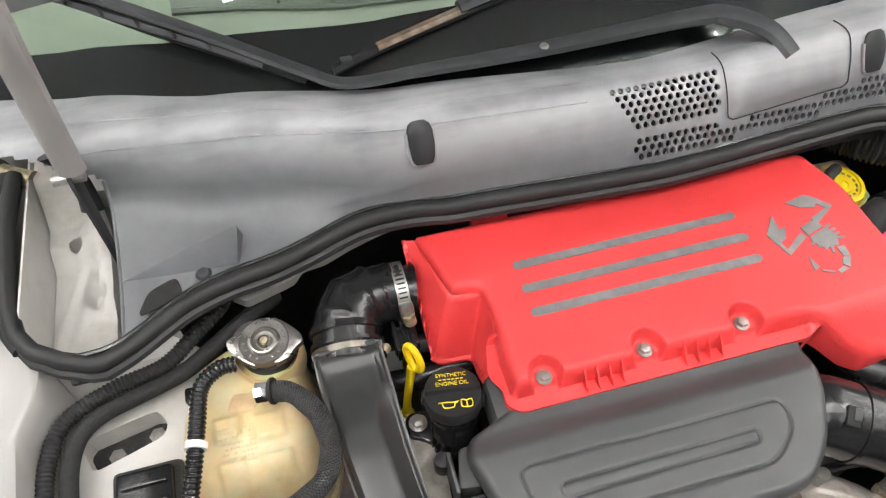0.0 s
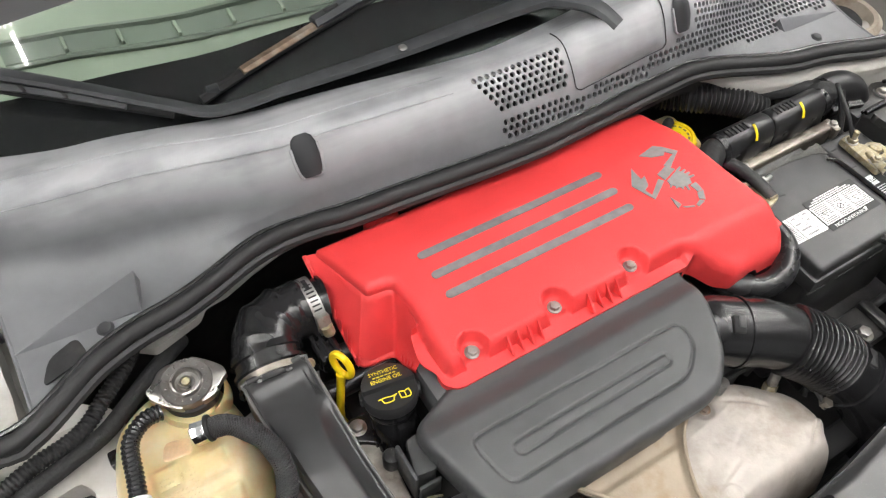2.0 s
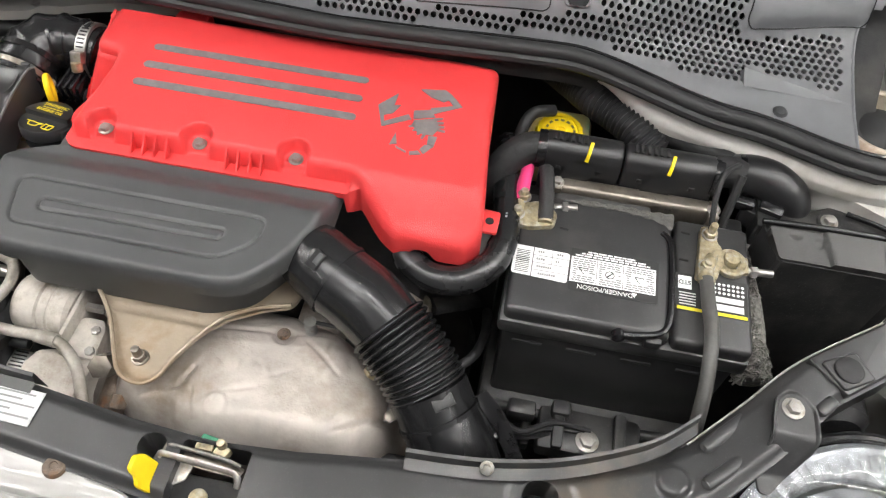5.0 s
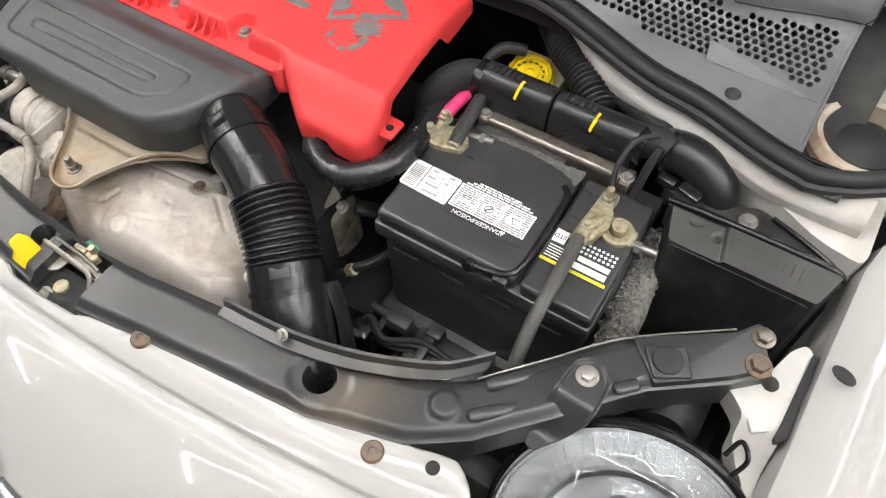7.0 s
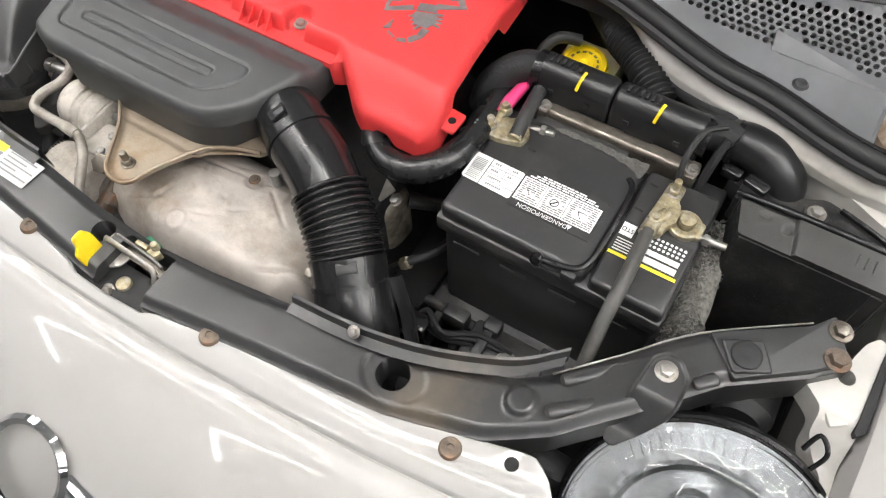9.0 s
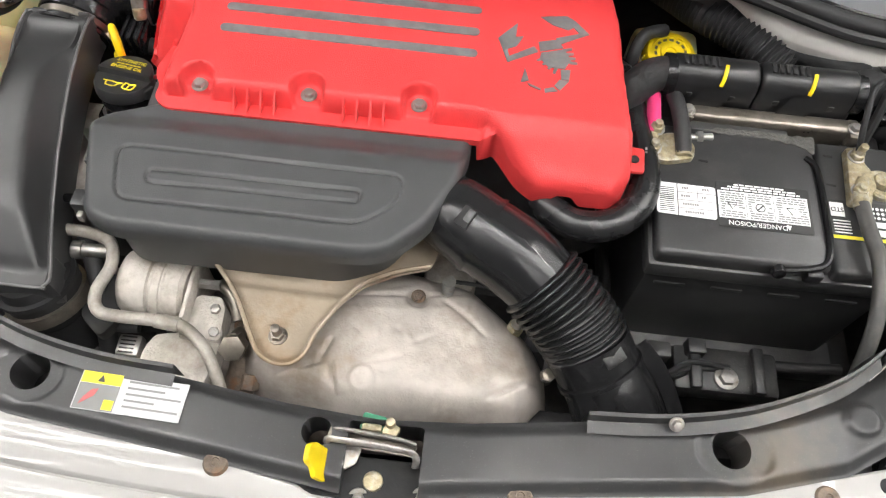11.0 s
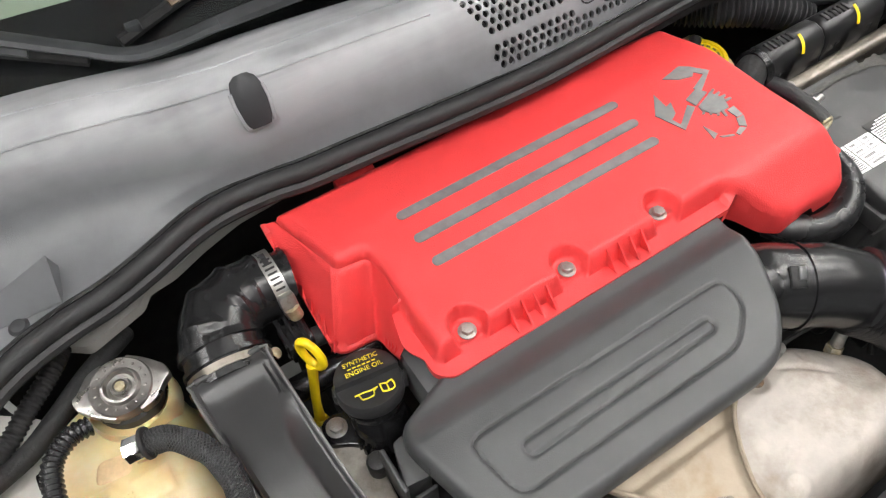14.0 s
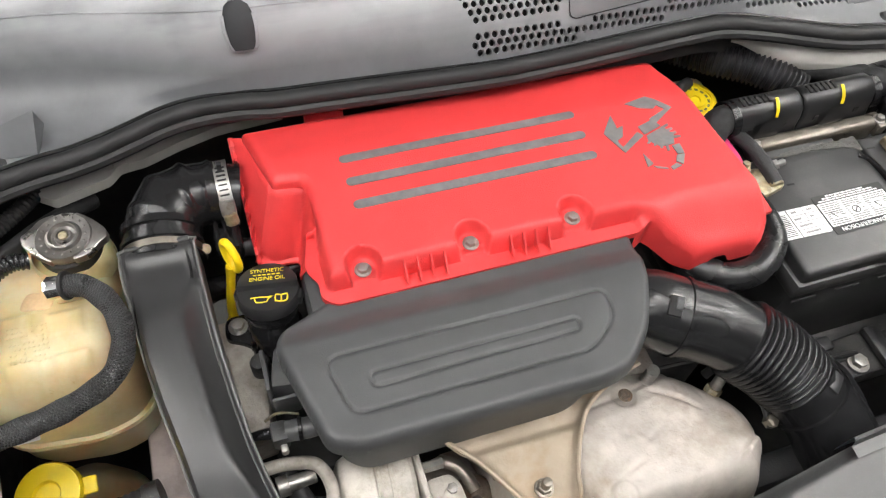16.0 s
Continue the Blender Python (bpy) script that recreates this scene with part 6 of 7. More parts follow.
part("tube", sweep([(-.312, .388, .768), (-.290, .388, .767), (-.267, .381, .766), (-.259, .359, .765), (-.264, .331, .765), (-.256, .314, .765), (-.235, .311, .765), (-.200, .311, .765), (-.180, .308, .764), (-.158, .292, .762), (-.143, .269, .755), (-.137, .252, .74)], .0056, 14, 8), CAST, pipe)
part("sleeve", sweep([(-.205, .3112, .765), (-.184, .3095, .7645)], .0068, 14, 2), CAST, pipe)
lug = thing("pump_bracket", (-.28, .35, .70), "black bracket with rubber hoses and a steel fitting", "bracket")
part("plate", prism(rounded([(-.300, .375), (-.262, .362), (-.250, .320), (-.262, .300), (-.285, .318)], .008), .722, .736, .003), CAVITY, lug)
part("hose", sweep([(-.300, .395, .752), (-.290, .378, .750), (-.278, .350, .735), (-.272, .325, .715), (-.268, .30, .69)], .0085, 14, 6), RUBBER, lug)
part("hose", sweep([(-.292, .360, .735), (-.276, .330, .725), (-.258, .318, .722), (-.235, .318, .722)], .0050, 12, 6), RUBBER, lug)
part("fitting", cyl(.0088, .0088, .010, 16, aim((-.302, .374, .757), (1, .05, 0)), .001), STEEL, lug)
part("fitting", cyl(.0065, .0060, .024, 16, aim((-.293, .3745, .757), (1, .05, 0)), .001), STEEL, lug)

# ---- battery ----
bat = thing("battery", (.342, .498, .60), "black car battery with white and yellow labels", "battery")
part("case", box(.228, .458, .418, .582, .605, .762, .006), BATTERY, bat)
part("lid", box(.222, .462, .411, .588, .758, .781, .005), BATTERY, bat)
part("lid_top", box(.226, .382, .414, .560, .778, .800, .006, 3), BATTERY, bat)
part("lid_side", box(.386, .460, .414, .560, .776, .797, .005, 3), BATTERY, bat)
part("lid_back", box(.255, .36, .556, .572, .778, .800, .004), BATTERY, bat)
for k in range(4):
    part("rib", box(.24 + k * .055, .27 + k * .055, .4160, .4185, .735, .7385, .0008), BATTERY, bat)
part("handle", sweep([(.372, .535, .799), (.381, .52, .8005), (.382, .46, .8005), (.380, .430, .800), (.372, .418, .798), (.352, .414, .795), (.335, .413, .793)], .0034, 8, 6), BLACKGLOSS, bat)
CRUST = material("grey_battery_deposit", (.085, .082, .075), .95, vary=.5, scale=300, bump=1.0, grain=700, dirt=(.10, .10, .095), dirt_scale=120, dirt_amount=.5)
CR = rounded([(.275, .5560), (.300, .5530), (.330, .5545), (.352, .5500), (.370, .5475), (.380, .5400), (.3835, .5600), (.30, .5610)], .003)
part("deposit", relief(lambda x, y: sdf(CR, x, y) + .0016 * np.sin(310 * x) * np.cos(170 * x + 1), lambda x, y: .8004 + .0007 * np.abs(np.sin(610 * x + 300 * y) * np.cos(500 * y)), (.26, .39, .525, .565), .0016, .0006), CRUST, bat, "grey crusty deposit along the lid")
for x, y in ((.268, .5180), (.3915, .5420), (.3900, .5080)):
    part("lid_notch", prism(rounded([(x, y), (x + .009, y - .001), (x + .009, y + .0012), (x, y + .002)], .0008), .7995 if x < .38 else .7965, .8004 if x < .38 else .7974), CAVITY, bat)
part("handle_boss", cyl(.007, .006, .010, 16, aim((.335, .417, .791), (0, -1, .3)), .001), BLACKGLOSS, bat)
part("vent", box(.360, .376, .408, .422, .781, .795, .003), BLACKDUST, bat)
LB = part("white_label", prism(rounded([(.2260, .4555), (.2810, .4535), (.2815, .4885), (.2265, .4895)], .003), .8000, .8006), PAPER, bat, "white printed label, scuffed")
rnd = random.Random(4)
for k in range(13):
    part("barcode_bar", box(.2290, .2425, .4580 + k * .0021, .4580 + k * .0021 + (.0006 + .0006 * rnd.random()), .8006, .8008), INK, LB)
part("divider", box(.2452, .2460, .4545, .4888, .8006, .8008), INK, LB)
for y in (.4625, .4712, .4800):
    part("divider", box(.2460, .2812, y, y + .0005, .8006, .8008), GREYINK, LB)
part("divider", box(.2640, .2645, .4712, .4888, .8006, .8008), GREYINK, LB)
for x, y, w in ((.2500, .4660, .016), (.2520, .4575, .018), (.2490, .4748, .009), (.2680, .4748, .006), (.2500, .4835, .007), (.2690, .4835, .008)):
    glyphs = bmesh.new()
    for k in range(int(w / .0022)):
        box(x + k * .0022, x + k * .0022 + .0016, y, y + .0024, .8006, .8008, bm=glyphs)
    part("print_line", glyphs, GREYINK, LB)
LK = part("warning_label", prism(rounded([(.2822, .4478), (.3690, .4478), (.3690, .4968), (.2822, .4968)], .002), .8000, .8006), INK, bat, "black warning label with white cells")
for k, (x0, x1) in enumerate(((.2832, .3088), (.3093, .3345), (.3350, .3665))):
    cell = part("white_cell", box(x0, x1, .4572, .4868, .8006, .8008), PAPER, LK)
    bars = bmesh.new()
    for r in range(11):
        y, x = .4586 + r * .0025, x0 + .0014 + .002 * rnd.random()
        while x < x1 - .003:
            w = rnd.uniform(.0022, .0062)
            if not (.4655 < y < .4770 and abs(x + w / 2 - (x0 + x1) / 2) < .0075) or k == 0 and y > .470:
                box(x, min(x + w, x1 - .0012), y, y + .0014, .8008, .8010, bm=bars)
            x += w + .0008
    part("print_block", bars, GREYINK, cell)
    mx, my = (x0 + x1) / 2, .4712
    if k == 1:
        part("icon", sweep([(mx + .0042 * math.cos(a), my + .0042 * math.sin(a), .8009) for a in np.linspace(0, 2 * math.pi, 17)], .0005, 5, 1), INK, cell)
        part("icon_bar", sweep([(mx - .003, my - .003, .8009), (mx + .003, my + .003, .8009)], .0007, 5, 1), INK, cell)
    else:
        part("icon", sweep([(mx - .0044, my + .0030, .8009), (mx + .0044, my + .0030, .8009), (mx, my - .0040, .8009), (mx - .0044, my + .0030, .8009)], .0005, 5, 1), INK, cell)
rule = bmesh.new()
for r in range(3):
    x = .2870 + .006 * r
    while x < .3600 - .010 * r:
        w = rnd.uniform(.0030, .0085)
        box(x, x + w, .4882 + r * .0027, .4882 + r * .0027 + .0017, .8006, .8008, bm=rule)
        x += w + .0010
part("print_block", rule, PAPER, LK)
text("lettering", "DANGER/POISON", .0068, LK, Matrix.Translation((.318, .4526, .8008)) @ pose(0, 0, 0, 0, 0, 180), PAPER)
part("hazard_mark", prism([(.3440, .4556), (.3490, .4556), (.3465, .4502)], .8006, .8009), PAPER, LK)
LY = part("black_label", box(.3865, .4560, .449, .492, .7970, .7975), INK, bat, "black label with yellow lines")
part("yellow_line", box(.388, .455, .4500, .4535, .7975, .7978), YELLOWPRINT, LY)
part("white_box", box(.389, .402, .474, .489, .7975, .7978), PAPER, LY)
text("lettering", "STD", .0068, LY, Matrix.Translation((.3955, .4815, .7979)) @ pose(0, 0, 0, 0, 0, 180), INK)
for k in range(5):
    part("print_line", box(.390, .406, .456 + k * .0032, .4572 + k * .0032, .7975, .7978), PAPER, LY)
part("white_letter_bar", box(.415, .452, .456, .463, .7975, .7978), PAPER, LY)
part("white_letter_bar", box(.420, .452, .4655, .4715, .7975, .7978), PAPER, LY)
for r in range(3):
    for c in range(8):
        part("dot", cyl(.0016, .0016, .0003, 8, Matrix.Translation((.420 + c * .0045, .476 + r * .005, .7975))), PAPER, LY)
# posts with their clamps and cables
for nm, x, y in (("positive_post", .243, .535), ("negative_post", .440, .515)):
    part(nm, cyl(.009, .008, .022, 24, Matrix.Translation((x, y, .785)), .002), BRASS, bat)


def clamp_studs(t, places):
    for x, y, h in places:
        part("stud", cyl(.0042, .0038, h, 14, Matrix.Translation((x, y, .805)), .0006), BRASS, t)
        part("stud_nut", cyl(.0070, .0068, .0055, 6, Matrix.Translation((x, y, .8085)), .0008), BRASS, t)
        part("washer", cyl(.0082, .0082, .0012, 20, Matrix.Translation((x, y, .8075)), .0003), STEEL, t)


neg = thing("battery_clamp", (.43, .51, .79), "tarnished negative battery clamp with two studs", "battery clamp", group="battery clamps")
part("ring", lathe([(.0090, 0), (.0160, 0), (.0165, .003), (.0160, .013), (.0140, .0145), (.0090, .0140), (.0090, 0)], 32, Matrix.Translation((.440, .512, .789))), BRASS, neg)
part("bridge", prism(rounded([(.404, .484), (.424, .484), (.428, .500), (.432, .504), (.430, .524), (.425, .530), (.426, .548), (.409, .548), (.407, .520)], .004), .799, .8075, .002), BRASS, neg)
part("jaw", box(.446, .458, .502, .522, .791, .802, .003), BRASS, neg)
part("clamp_bolt", cyl(.0038, .0038, .036, 10, aim((.446, .507, .797), (1, .05, .05)), .0006), STEEL, neg)
part("nut", cyl(.0062, .0062, .006, 6, aim((.460, .5075, .7975), (1, .05, .05)), .0006), STEEL, neg)
clamp_studs(neg, ((.4135, .497, .012), (.4170, .537, .020)))
posc = thing("battery_clamp", (.243, .53, .79), "tarnished positive battery clamp on its plate", "battery clamp", group="battery clamps")
part("ring", lathe([(.0090, 0), (.0165, 0), (.0165, .011), (.0145, .0125), (.0090, .0125), (.0090, 0)], 32, Matrix.Translation((.244, .532, .789))), BRASS, posc)
part("plate", prism(rounded([(.216, .512), (.236, .509), (.262, .516), (.264, .532), (.250, .545), (.232, .540), (.224, .552), (.214, .548)], .005), .798, .8065, .002), BRASS, posc)
part("clamp_bolt", cyl(.0038, .0038, .034, 10, aim((.250, .545, .797), (1, .1, .1)), .0006), STEEL, posc)
part("nut", cyl(.0062, .0062, .006, 6, aim((.268, .547, .799), (1, .1, .1)), .0006), STEEL, posc)
clamp_studs(posc, ((.2225, .522, .014), (.2265, .545, .014)))
cab = thing("battery_cable", (.41, .42, .60), "thick dark grey battery earth cable", "cable", group="battery cables")
part("cable", sweep([(.413, .482, .808), (.414, .455, .810), (.416, .42, .812), (.416, .385, .800), (.417, .352, .765), (.42, .32, .70), (.42, .30, .63)], .0068, 14, 8), material("dusty_cable_sheath", (.075, .073, .070), .5, vary=.2, scale=60, bump=.3), cab)
part("lug", sweep([(.420, .512, .806), (.414, .495, .808), (.413, .478, .808)], [.006, .007, .0085], 12, 4, squash=.7), BRASS, cab)
pos = thing("battery_cable", (.23, .56, .78), "pink sleeved positive battery cable", "cable", group="battery cables")
part("sleeve", sweep([(.224, .540, .806), (.2245, .560, .808), (.2265, .588, .806)], [.0066, .0072, .0066], 14, 6), PINK, pos, "bright pink heat-shrink sleeve")
part("lug", sweep([(.224, .543, .805), (.224, .532, .804), (.2245, .520, .802)], [.006, .0052, .0075], 12, 4), BRASS, pos)
part("cable", sweep([(.2265, .586, .806), (.230, .600, .804), (.236, .612, .798)], .006, 12, 6), RUBBER, pos)
pos2 = thing("battery_cable", (.25, .56, .78), "black braided positive battery cable", "cable", group="battery cables")
part("cable", sweep([(.252, .520, .806), (.250, .545, .812), (.247, .575, .812), (.243, .600, .806)], .0078, 14, 6), HOSE, pos2)
part("end", cyl(.0080, .0080, .006, 16, aim((.252, .523, .8062), (.0, -1, -.2)), .001), BRASS, pos2)
sm = thing("sensor_wire", (.42, .57, .80), "thin black wire looping from the battery clamp", "wire")
part("wire", sweep([(.416, .538, .815), (.413, .556, .838), (.418, .580, .852), (.434, .598, .850)], .0030, 8, 8), RUBBER, sm)
part("wire", sweep([(.434, .562, .79), (.436, .575, .82), (.440, .592, .842)], .0045, 8, 8), RUBBER, sm)

hold = thing("battery_hold_down", (.34, .585, .76), "dull steel battery hold-down bar", "battery bracket")
part("bar", box(.262, .420, .566, .584, .768, .808, .0055, 4), DULLSTEEL, hold)
part("end_ear", box(.416, .428, .560, .584, .790, .8075, .003), DULLSTEEL, hold)
part("end_ear", box(.254, .265, .564, .582, .790, .8075, .003), DULLSTEEL, hold)
placed("nut", BOLT, hold, Matrix.Translation((.259, .573, .8065)) @ Matrix.Diagonal((.8, .8, .9, 1)))
placed("nut", BOLT, hold, Matrix.Translation((.422, .571, .8065)) @ Matrix.Diagonal((.8, .8, .9, 1)))

tray = thing("battery_tray", (.34, .48, .56), "black plastic battery tray with a bolted foot", "battery tray")
part("tray", box(.215, .475, .39, .60, .585, .612, .008), BLACKDUST, tray)
part("foot", box(.285, .395, .345, .395, .62, .648, .006), BLACKDUST, tray)
part("foot_rib", box(.300, .312, .345, .395, .648, .658, .003), BLACKDUST, tray)
part("foot_rib", box(.365, .377, .345, .395, .648, .658, .003), BLACKDUST, tray)
placed("bolt", BIGBOLT, tray, Matrix.Translation((.338, .360, .650)), "large flange bolt")
for x, y, w in ((.250, .372, .030), (.297, .380, .020)):
    part("clip_block", box(x, x + w, y, y + .018, .640, .662, .004), BLACKDUST, tray)
part("front_lip", sweep([(.218, .392, .630), (.30, .386, .634), (.40, .386, .634), (.47, .392, .630)], .006, 10, 6), BLACKDUST, tray)
for k in range(5):
    part("strap", box(.235 + k * .034, .245 + k * .034, .352, .39, .60 + .01 * (k % 2), .63, .003), BLACKDUST, tray)
bm = bmesh.new()
rnd = random.Random(2)
for k in range(1700):
    t = rnd.random()
    w = rnd.uniform(-1, 1)
    c = Vector((.470 + .012 * t + .004 * math.sin(9 * t) + .017 * w, .562 - .14 * t, .757 - .014 * t - .022 * w * w + rnd.uniform(-.002, .003)))
    a = c + Vector((rnd.uniform(-.006, .006), rnd.uniform(-.006, .006), rnd.uniform(-.003, .003)))
    b = c + Vector((rnd.uniform(-.006, .006), rnd.uniform(-.006, .006), rnd.uniform(-.006, .002)))
    sweep([b, c + Vector((0, 0, .003)), (c + a) / 2 + Vector((0, 0, .004)), a], .0010, 4, 2, bm=bm)
felt = thing("felt_wadding", (.475, .49, .70), "torn grey felt wadding beside the battery", "wadding")
part("core", sweep([(.470, .562, .740), (.474, .52, .738), (.480, .475, .732), (.482, .425, .726)], [.014, .018, .018, .015], 12, 8), FELT, felt)
tagged(part("fibre", bm, FELT, felt), kind="stuff")

# ---- gearbox bracket and wires in the gap beside the battery ----
gb = thing("gearbox_bracket", (.13, .43, .60), "greasy cast gearbox bracket with a stamped plate", "bracket")
part("casting", prism(rounded([(.080, .418), (.112, .412), (.146, .432), (.150, .472), (.110, .490), (.078, .460)], .012), .62, .698, .008, 3), material("greasy_cast_alloy", (0.30, 0.27, 0.22), 0.5, 0.3, vary=.3, scale=60, bump=.5, grain=300, dirt=(.07, .06, .045), dirt_scale=45, dirt_amount=.6), gb, "greasy cast alloy lug")
part("plate", box(-.016, .016, -.011, .011, 0, .003, .0008, m=Matrix.Translation((.124, .452, .709)) @ pose(0, 0, 0, 16, -10, -30)), CAST, gb, "pale stamped metal plate")
part("arm", sweep([(.150, .465, .690), (.175, .480, .680), (.195, .50, .66)], [.012, .010, .010], 10, 6, squash=.6), BLACKDUST, gb)
placed("bolt", BOLT, gb, aim((.139, .452, .697), (.1, -.2, 1)))
placed("bolt", BOLT, gb, aim((.098, .428, .697), (.1, -.2, 1)))
cl = thing("clutch_hose", (.19, .42, .60), "thin black pipe beside the gearbox", "hose", group="hoses")
part("pipe", sweep([(.165, .40, .64), (.185, .405, .665), (.205, .425, .672), (.212, .46, .66), (.21, .50, .64)], .0055, 10, 8), RUBBER, cl)
part("union", cyl(.0078, .0078, .012, 6, aim((.180, .402, .660), (.7, .2, .7)), .001), BRASS, cl)
wl = thing("wiring_loom", (.20, .36, .62), "loose black wires under the battery", "wiring loom", group="looms")
for k, dz in enumerate((0, .008, .015)):
    part("wire", sweep([(.215 + .004 * k, .34, .63 + dz), (.235, .355 + .006 * k, .645 + dz), (.265, .350, .652 + dz), (.30, .362 + .004 * k, .645 + dz), (.34, .37, .64 + dz)], .0032, 8, 6), RUBBER, wl)
part("plug", box(.222, .246, .340, .362, .640, .660, .003), BLACKGLOSS, wl)
part("plug_latch", box(.228, .240, .338, .346, .659, .664, .001), BLACKDUST, wl)

# ---- brake fluid reservoir ----
brake = thing("brake_fluid_reservoir", (.262, .672, .72), "brake fluid reservoir with a yellow ribbed cap", "reservoir")
BM_ = aim((.2565, .680, .763), (.02, -.12, 1))
part("tank", box(.220, .295, .655, .73, .70, .765, .012), TANK, brake)
part("cap", lathe([(.027, -.006), (.0275, .010), (.026, .0135), (.021, .0145), (.0205, .0125), (.012, .0125), (.0115, .0145), (.006, .0145), (.0055, .0125), (0, .0125)], 40, BM_), YELLOW, brake, "bright yellow ribbed screw cap")
for k in range(20):
    a = 2 * math.pi * k / 20
    part("cap_rib", box(-.0012, .0012, -.0015, .0015, -.004, .009, m=BM_ @ Matrix.Rotation(a, 4, "Z") @ Matrix.Translation((.0278, 0, 0))), YELLOW, brake)
for k in range(14):
    a = 2 * math.pi * k / 14
    part("cap_print", box(-.0014, .0014, -.0022, .0022, .0126, .0129, m=BM_ @ Matrix.Rotation(a, 4, "Z") @ Matrix.Translation((.0165, 0, 0))), DULLSTEEL, brake)

# ---- wiring conduit over the battery ----
con = thing("wiring_conduit", (.33, .60, .80), "black plastic wiring conduit with yellow ties", "wiring conduit")
SEC = [(.622, .795), (.6245, .815), (.6230, .830), (.6170, .838), (.607, .8415), (.597, .8395), (.5900, .833), (.5868, .823), (.5860, .808), (.5842, .800), (.5842, .772), (.590, .768)]
for k, (x0, x1) in enumerate(((.238, .3210), (.3230, .418))):
    rows = []
    for x, q in ((x0, .90), (x0 + .0015, .97), (x0 + .004, 1), (x1 - .004, 1), (x1 - .0015, .97), (x1, .90)):
        rows.append([Vector((x, .605 + (y - .605) * q, .805 + (z - .805) * q)) for y, z in SEC])
    bm = loft(rows)
    for r in (rows[0], rows[-1]):
        bm.faces.new([bm.verts.new(p) for p in r])
    part("channel", bm, CONDUIT, con)
    part("flap", loft([[Vector((x0 + .030 - .022 * s, .5845 - .0035 * math.sin(math.pi * s) - .0012, .829 - .052 * s)) + Vector((w, 0, 0)) for w in (0, .012, .03)] for s in np.linspace(0, 1, 6)]), CONDUIT, con)
    part("edge_lip", sweep([(x0 + .004, .5846, .799), (x1 - .004, .5846, .799)], .0012, 6, 4), BLACKGLOSS, con)
    for wx in (x0 + .019, x1 - .022):
        part("window", box(wx - .003, wx + .003, .5853, .5900, .812, .818, .0005), CAVITY, con)
    for q in range(6):
        part("slot", box(x0 + .008 + q * .0065, x0 + .0115 + q * .0065, .601, .612, .8395, .8424, .0004), CAVITY, con)
for x in (.286, .371):
    part("tie", sweep([(x - .002, .5868, .8295), (x - .001, .5905, .8365), (x, .5965, .8415), (x + .001, .602, .8432)], .0019, 6, 6, squash=.45), YELLOW, con, "yellow cable tie")
for x in (.236, .418):
    part("collar", sweep([(x - .004, .605, .820), (x + .006, .605, .820)], .0205, 20, 2), BLACKGLOSS, con)
part("channel_end", sweep([(.414, .607, .822), (.432, .612, .824), (.446, .610, .822)], [.0165, .017, .016], 16, 4), TAPE, con)
loom = thing("wiring_loom", (.30, .64, .78), "thick taped black wiring loom", "wiring loom", group="looms")
part("loom", sweep([(.243, .606, .822), (.222, .600, .822), (.205, .588, .815), (.192, .575, .80), (.185, .57, .77)], [.016, .017, .017, .016, .015], 14, 8), TAPE, loom)
loom2 = thing("wiring_loom", (.33, .66, .78), "ribbed black wiring loom from the bulkhead", "wiring loom", group="looms")
part("loom", sweep([(.205, .790, .790), (.240, .755, .800), (.272, .722, .806), (.2895, .699, .812), (.314, .679, .814), (.339, .656, .813), (.362, .637, .806)], [.019, .020, .021, .021, .0205, .020, .018], 18, 8, ridge=(.0058, .0042)), RUBBER, loom2)
part("taped_end", sweep([(.350, .655, .805), (.368, .664, .812), (.394, .655, .814), (.420, .643, .816), (.435, .627, .818), (.438, .612, .816)], [.0135, .0130, .0125, .0130, .0135, .013], 14, 8), TAPE, loom2)
dark = thing("brake_hose", (.21, .66, .74), "thin black vacuum hose behind the cover", "hose", group="hoses")
part("hose", sweep([(.215, .64, .75), (.212, .655, .785), (.222, .675, .80), (.245, .690, .795)], .007, 10, 6), RUBBER, dark)

# ---- air filter box ----
fil = thing("air_filter_box", (.55, .52, .60), "big black plastic air filter box", "air filter box")
FB = rounded([(.484, .520), (.622, .5195), (.634, .556), (.628, .566), (.472, .566)], .005)
part("body", prism(FB, .60, .8070, .004, 3), CAVITY, fil, "dark lower box")
PANEL = [(.4845, .5215), (.6215, .5210), (.6325, .5545), (.474, .5545)]


def fil_z(x, y):
    return .810 + .24 * (y - .521) + .0045 * smooth(.5335, .5365, x + .25 * (y - .522)) - .0012 * smooth(.006, .005, np.hypot(x - .500, (y - .548) * 1.6)) - .0015 * smooth(.005, .004, np.hypot(x - .523, y - .543))


part("lid_panel", relief(lambda x, y: sdf(rounded(PANEL, .004), x, y), fil_z, (.465, .640, .515, .560), .0016, .012), LIDGREY, fil, "dusty grey sloping lid panel", 45)
part("front_wall", loft([[Vector((x, y - .0005 * k, z)) for x, y in ((.482, .545), (.4835, .523), (.488, .519), (.560, .519), (.607, .5185), (.6115, .524), (.619, .5190), (.624, .525))] for k, z in enumerate((.808, .78, .70, .60))]), BLACKDUST, fil)
part("ridge", sweep([(.468, .5600, .8165), (.52, .5595, .8205), (.58, .5590, .8215), (.625, .5585, .8200), (.634, .557, .812)], [.0030, .0036, .0038, .0038, .0025], 10, 6), BLACKGLOSS, fil)
part("ridge", sweep([(.472, .5660, .8110), (.53, .5655, .8140), (.59, .5650, .8150), (.628, .564, .811)], .0022, 8, 6), BLACKGLOSS, fil)
BACK = rounded([(.468, .564), (.632, .564), (.634, .572), (.612, .582), (.556, .604), (.545, .606), (.520, .594), (.470, .602)], .004)
part("back_flange", prism(BACK, .770, .8030, .002), BLACKDUST, fil)
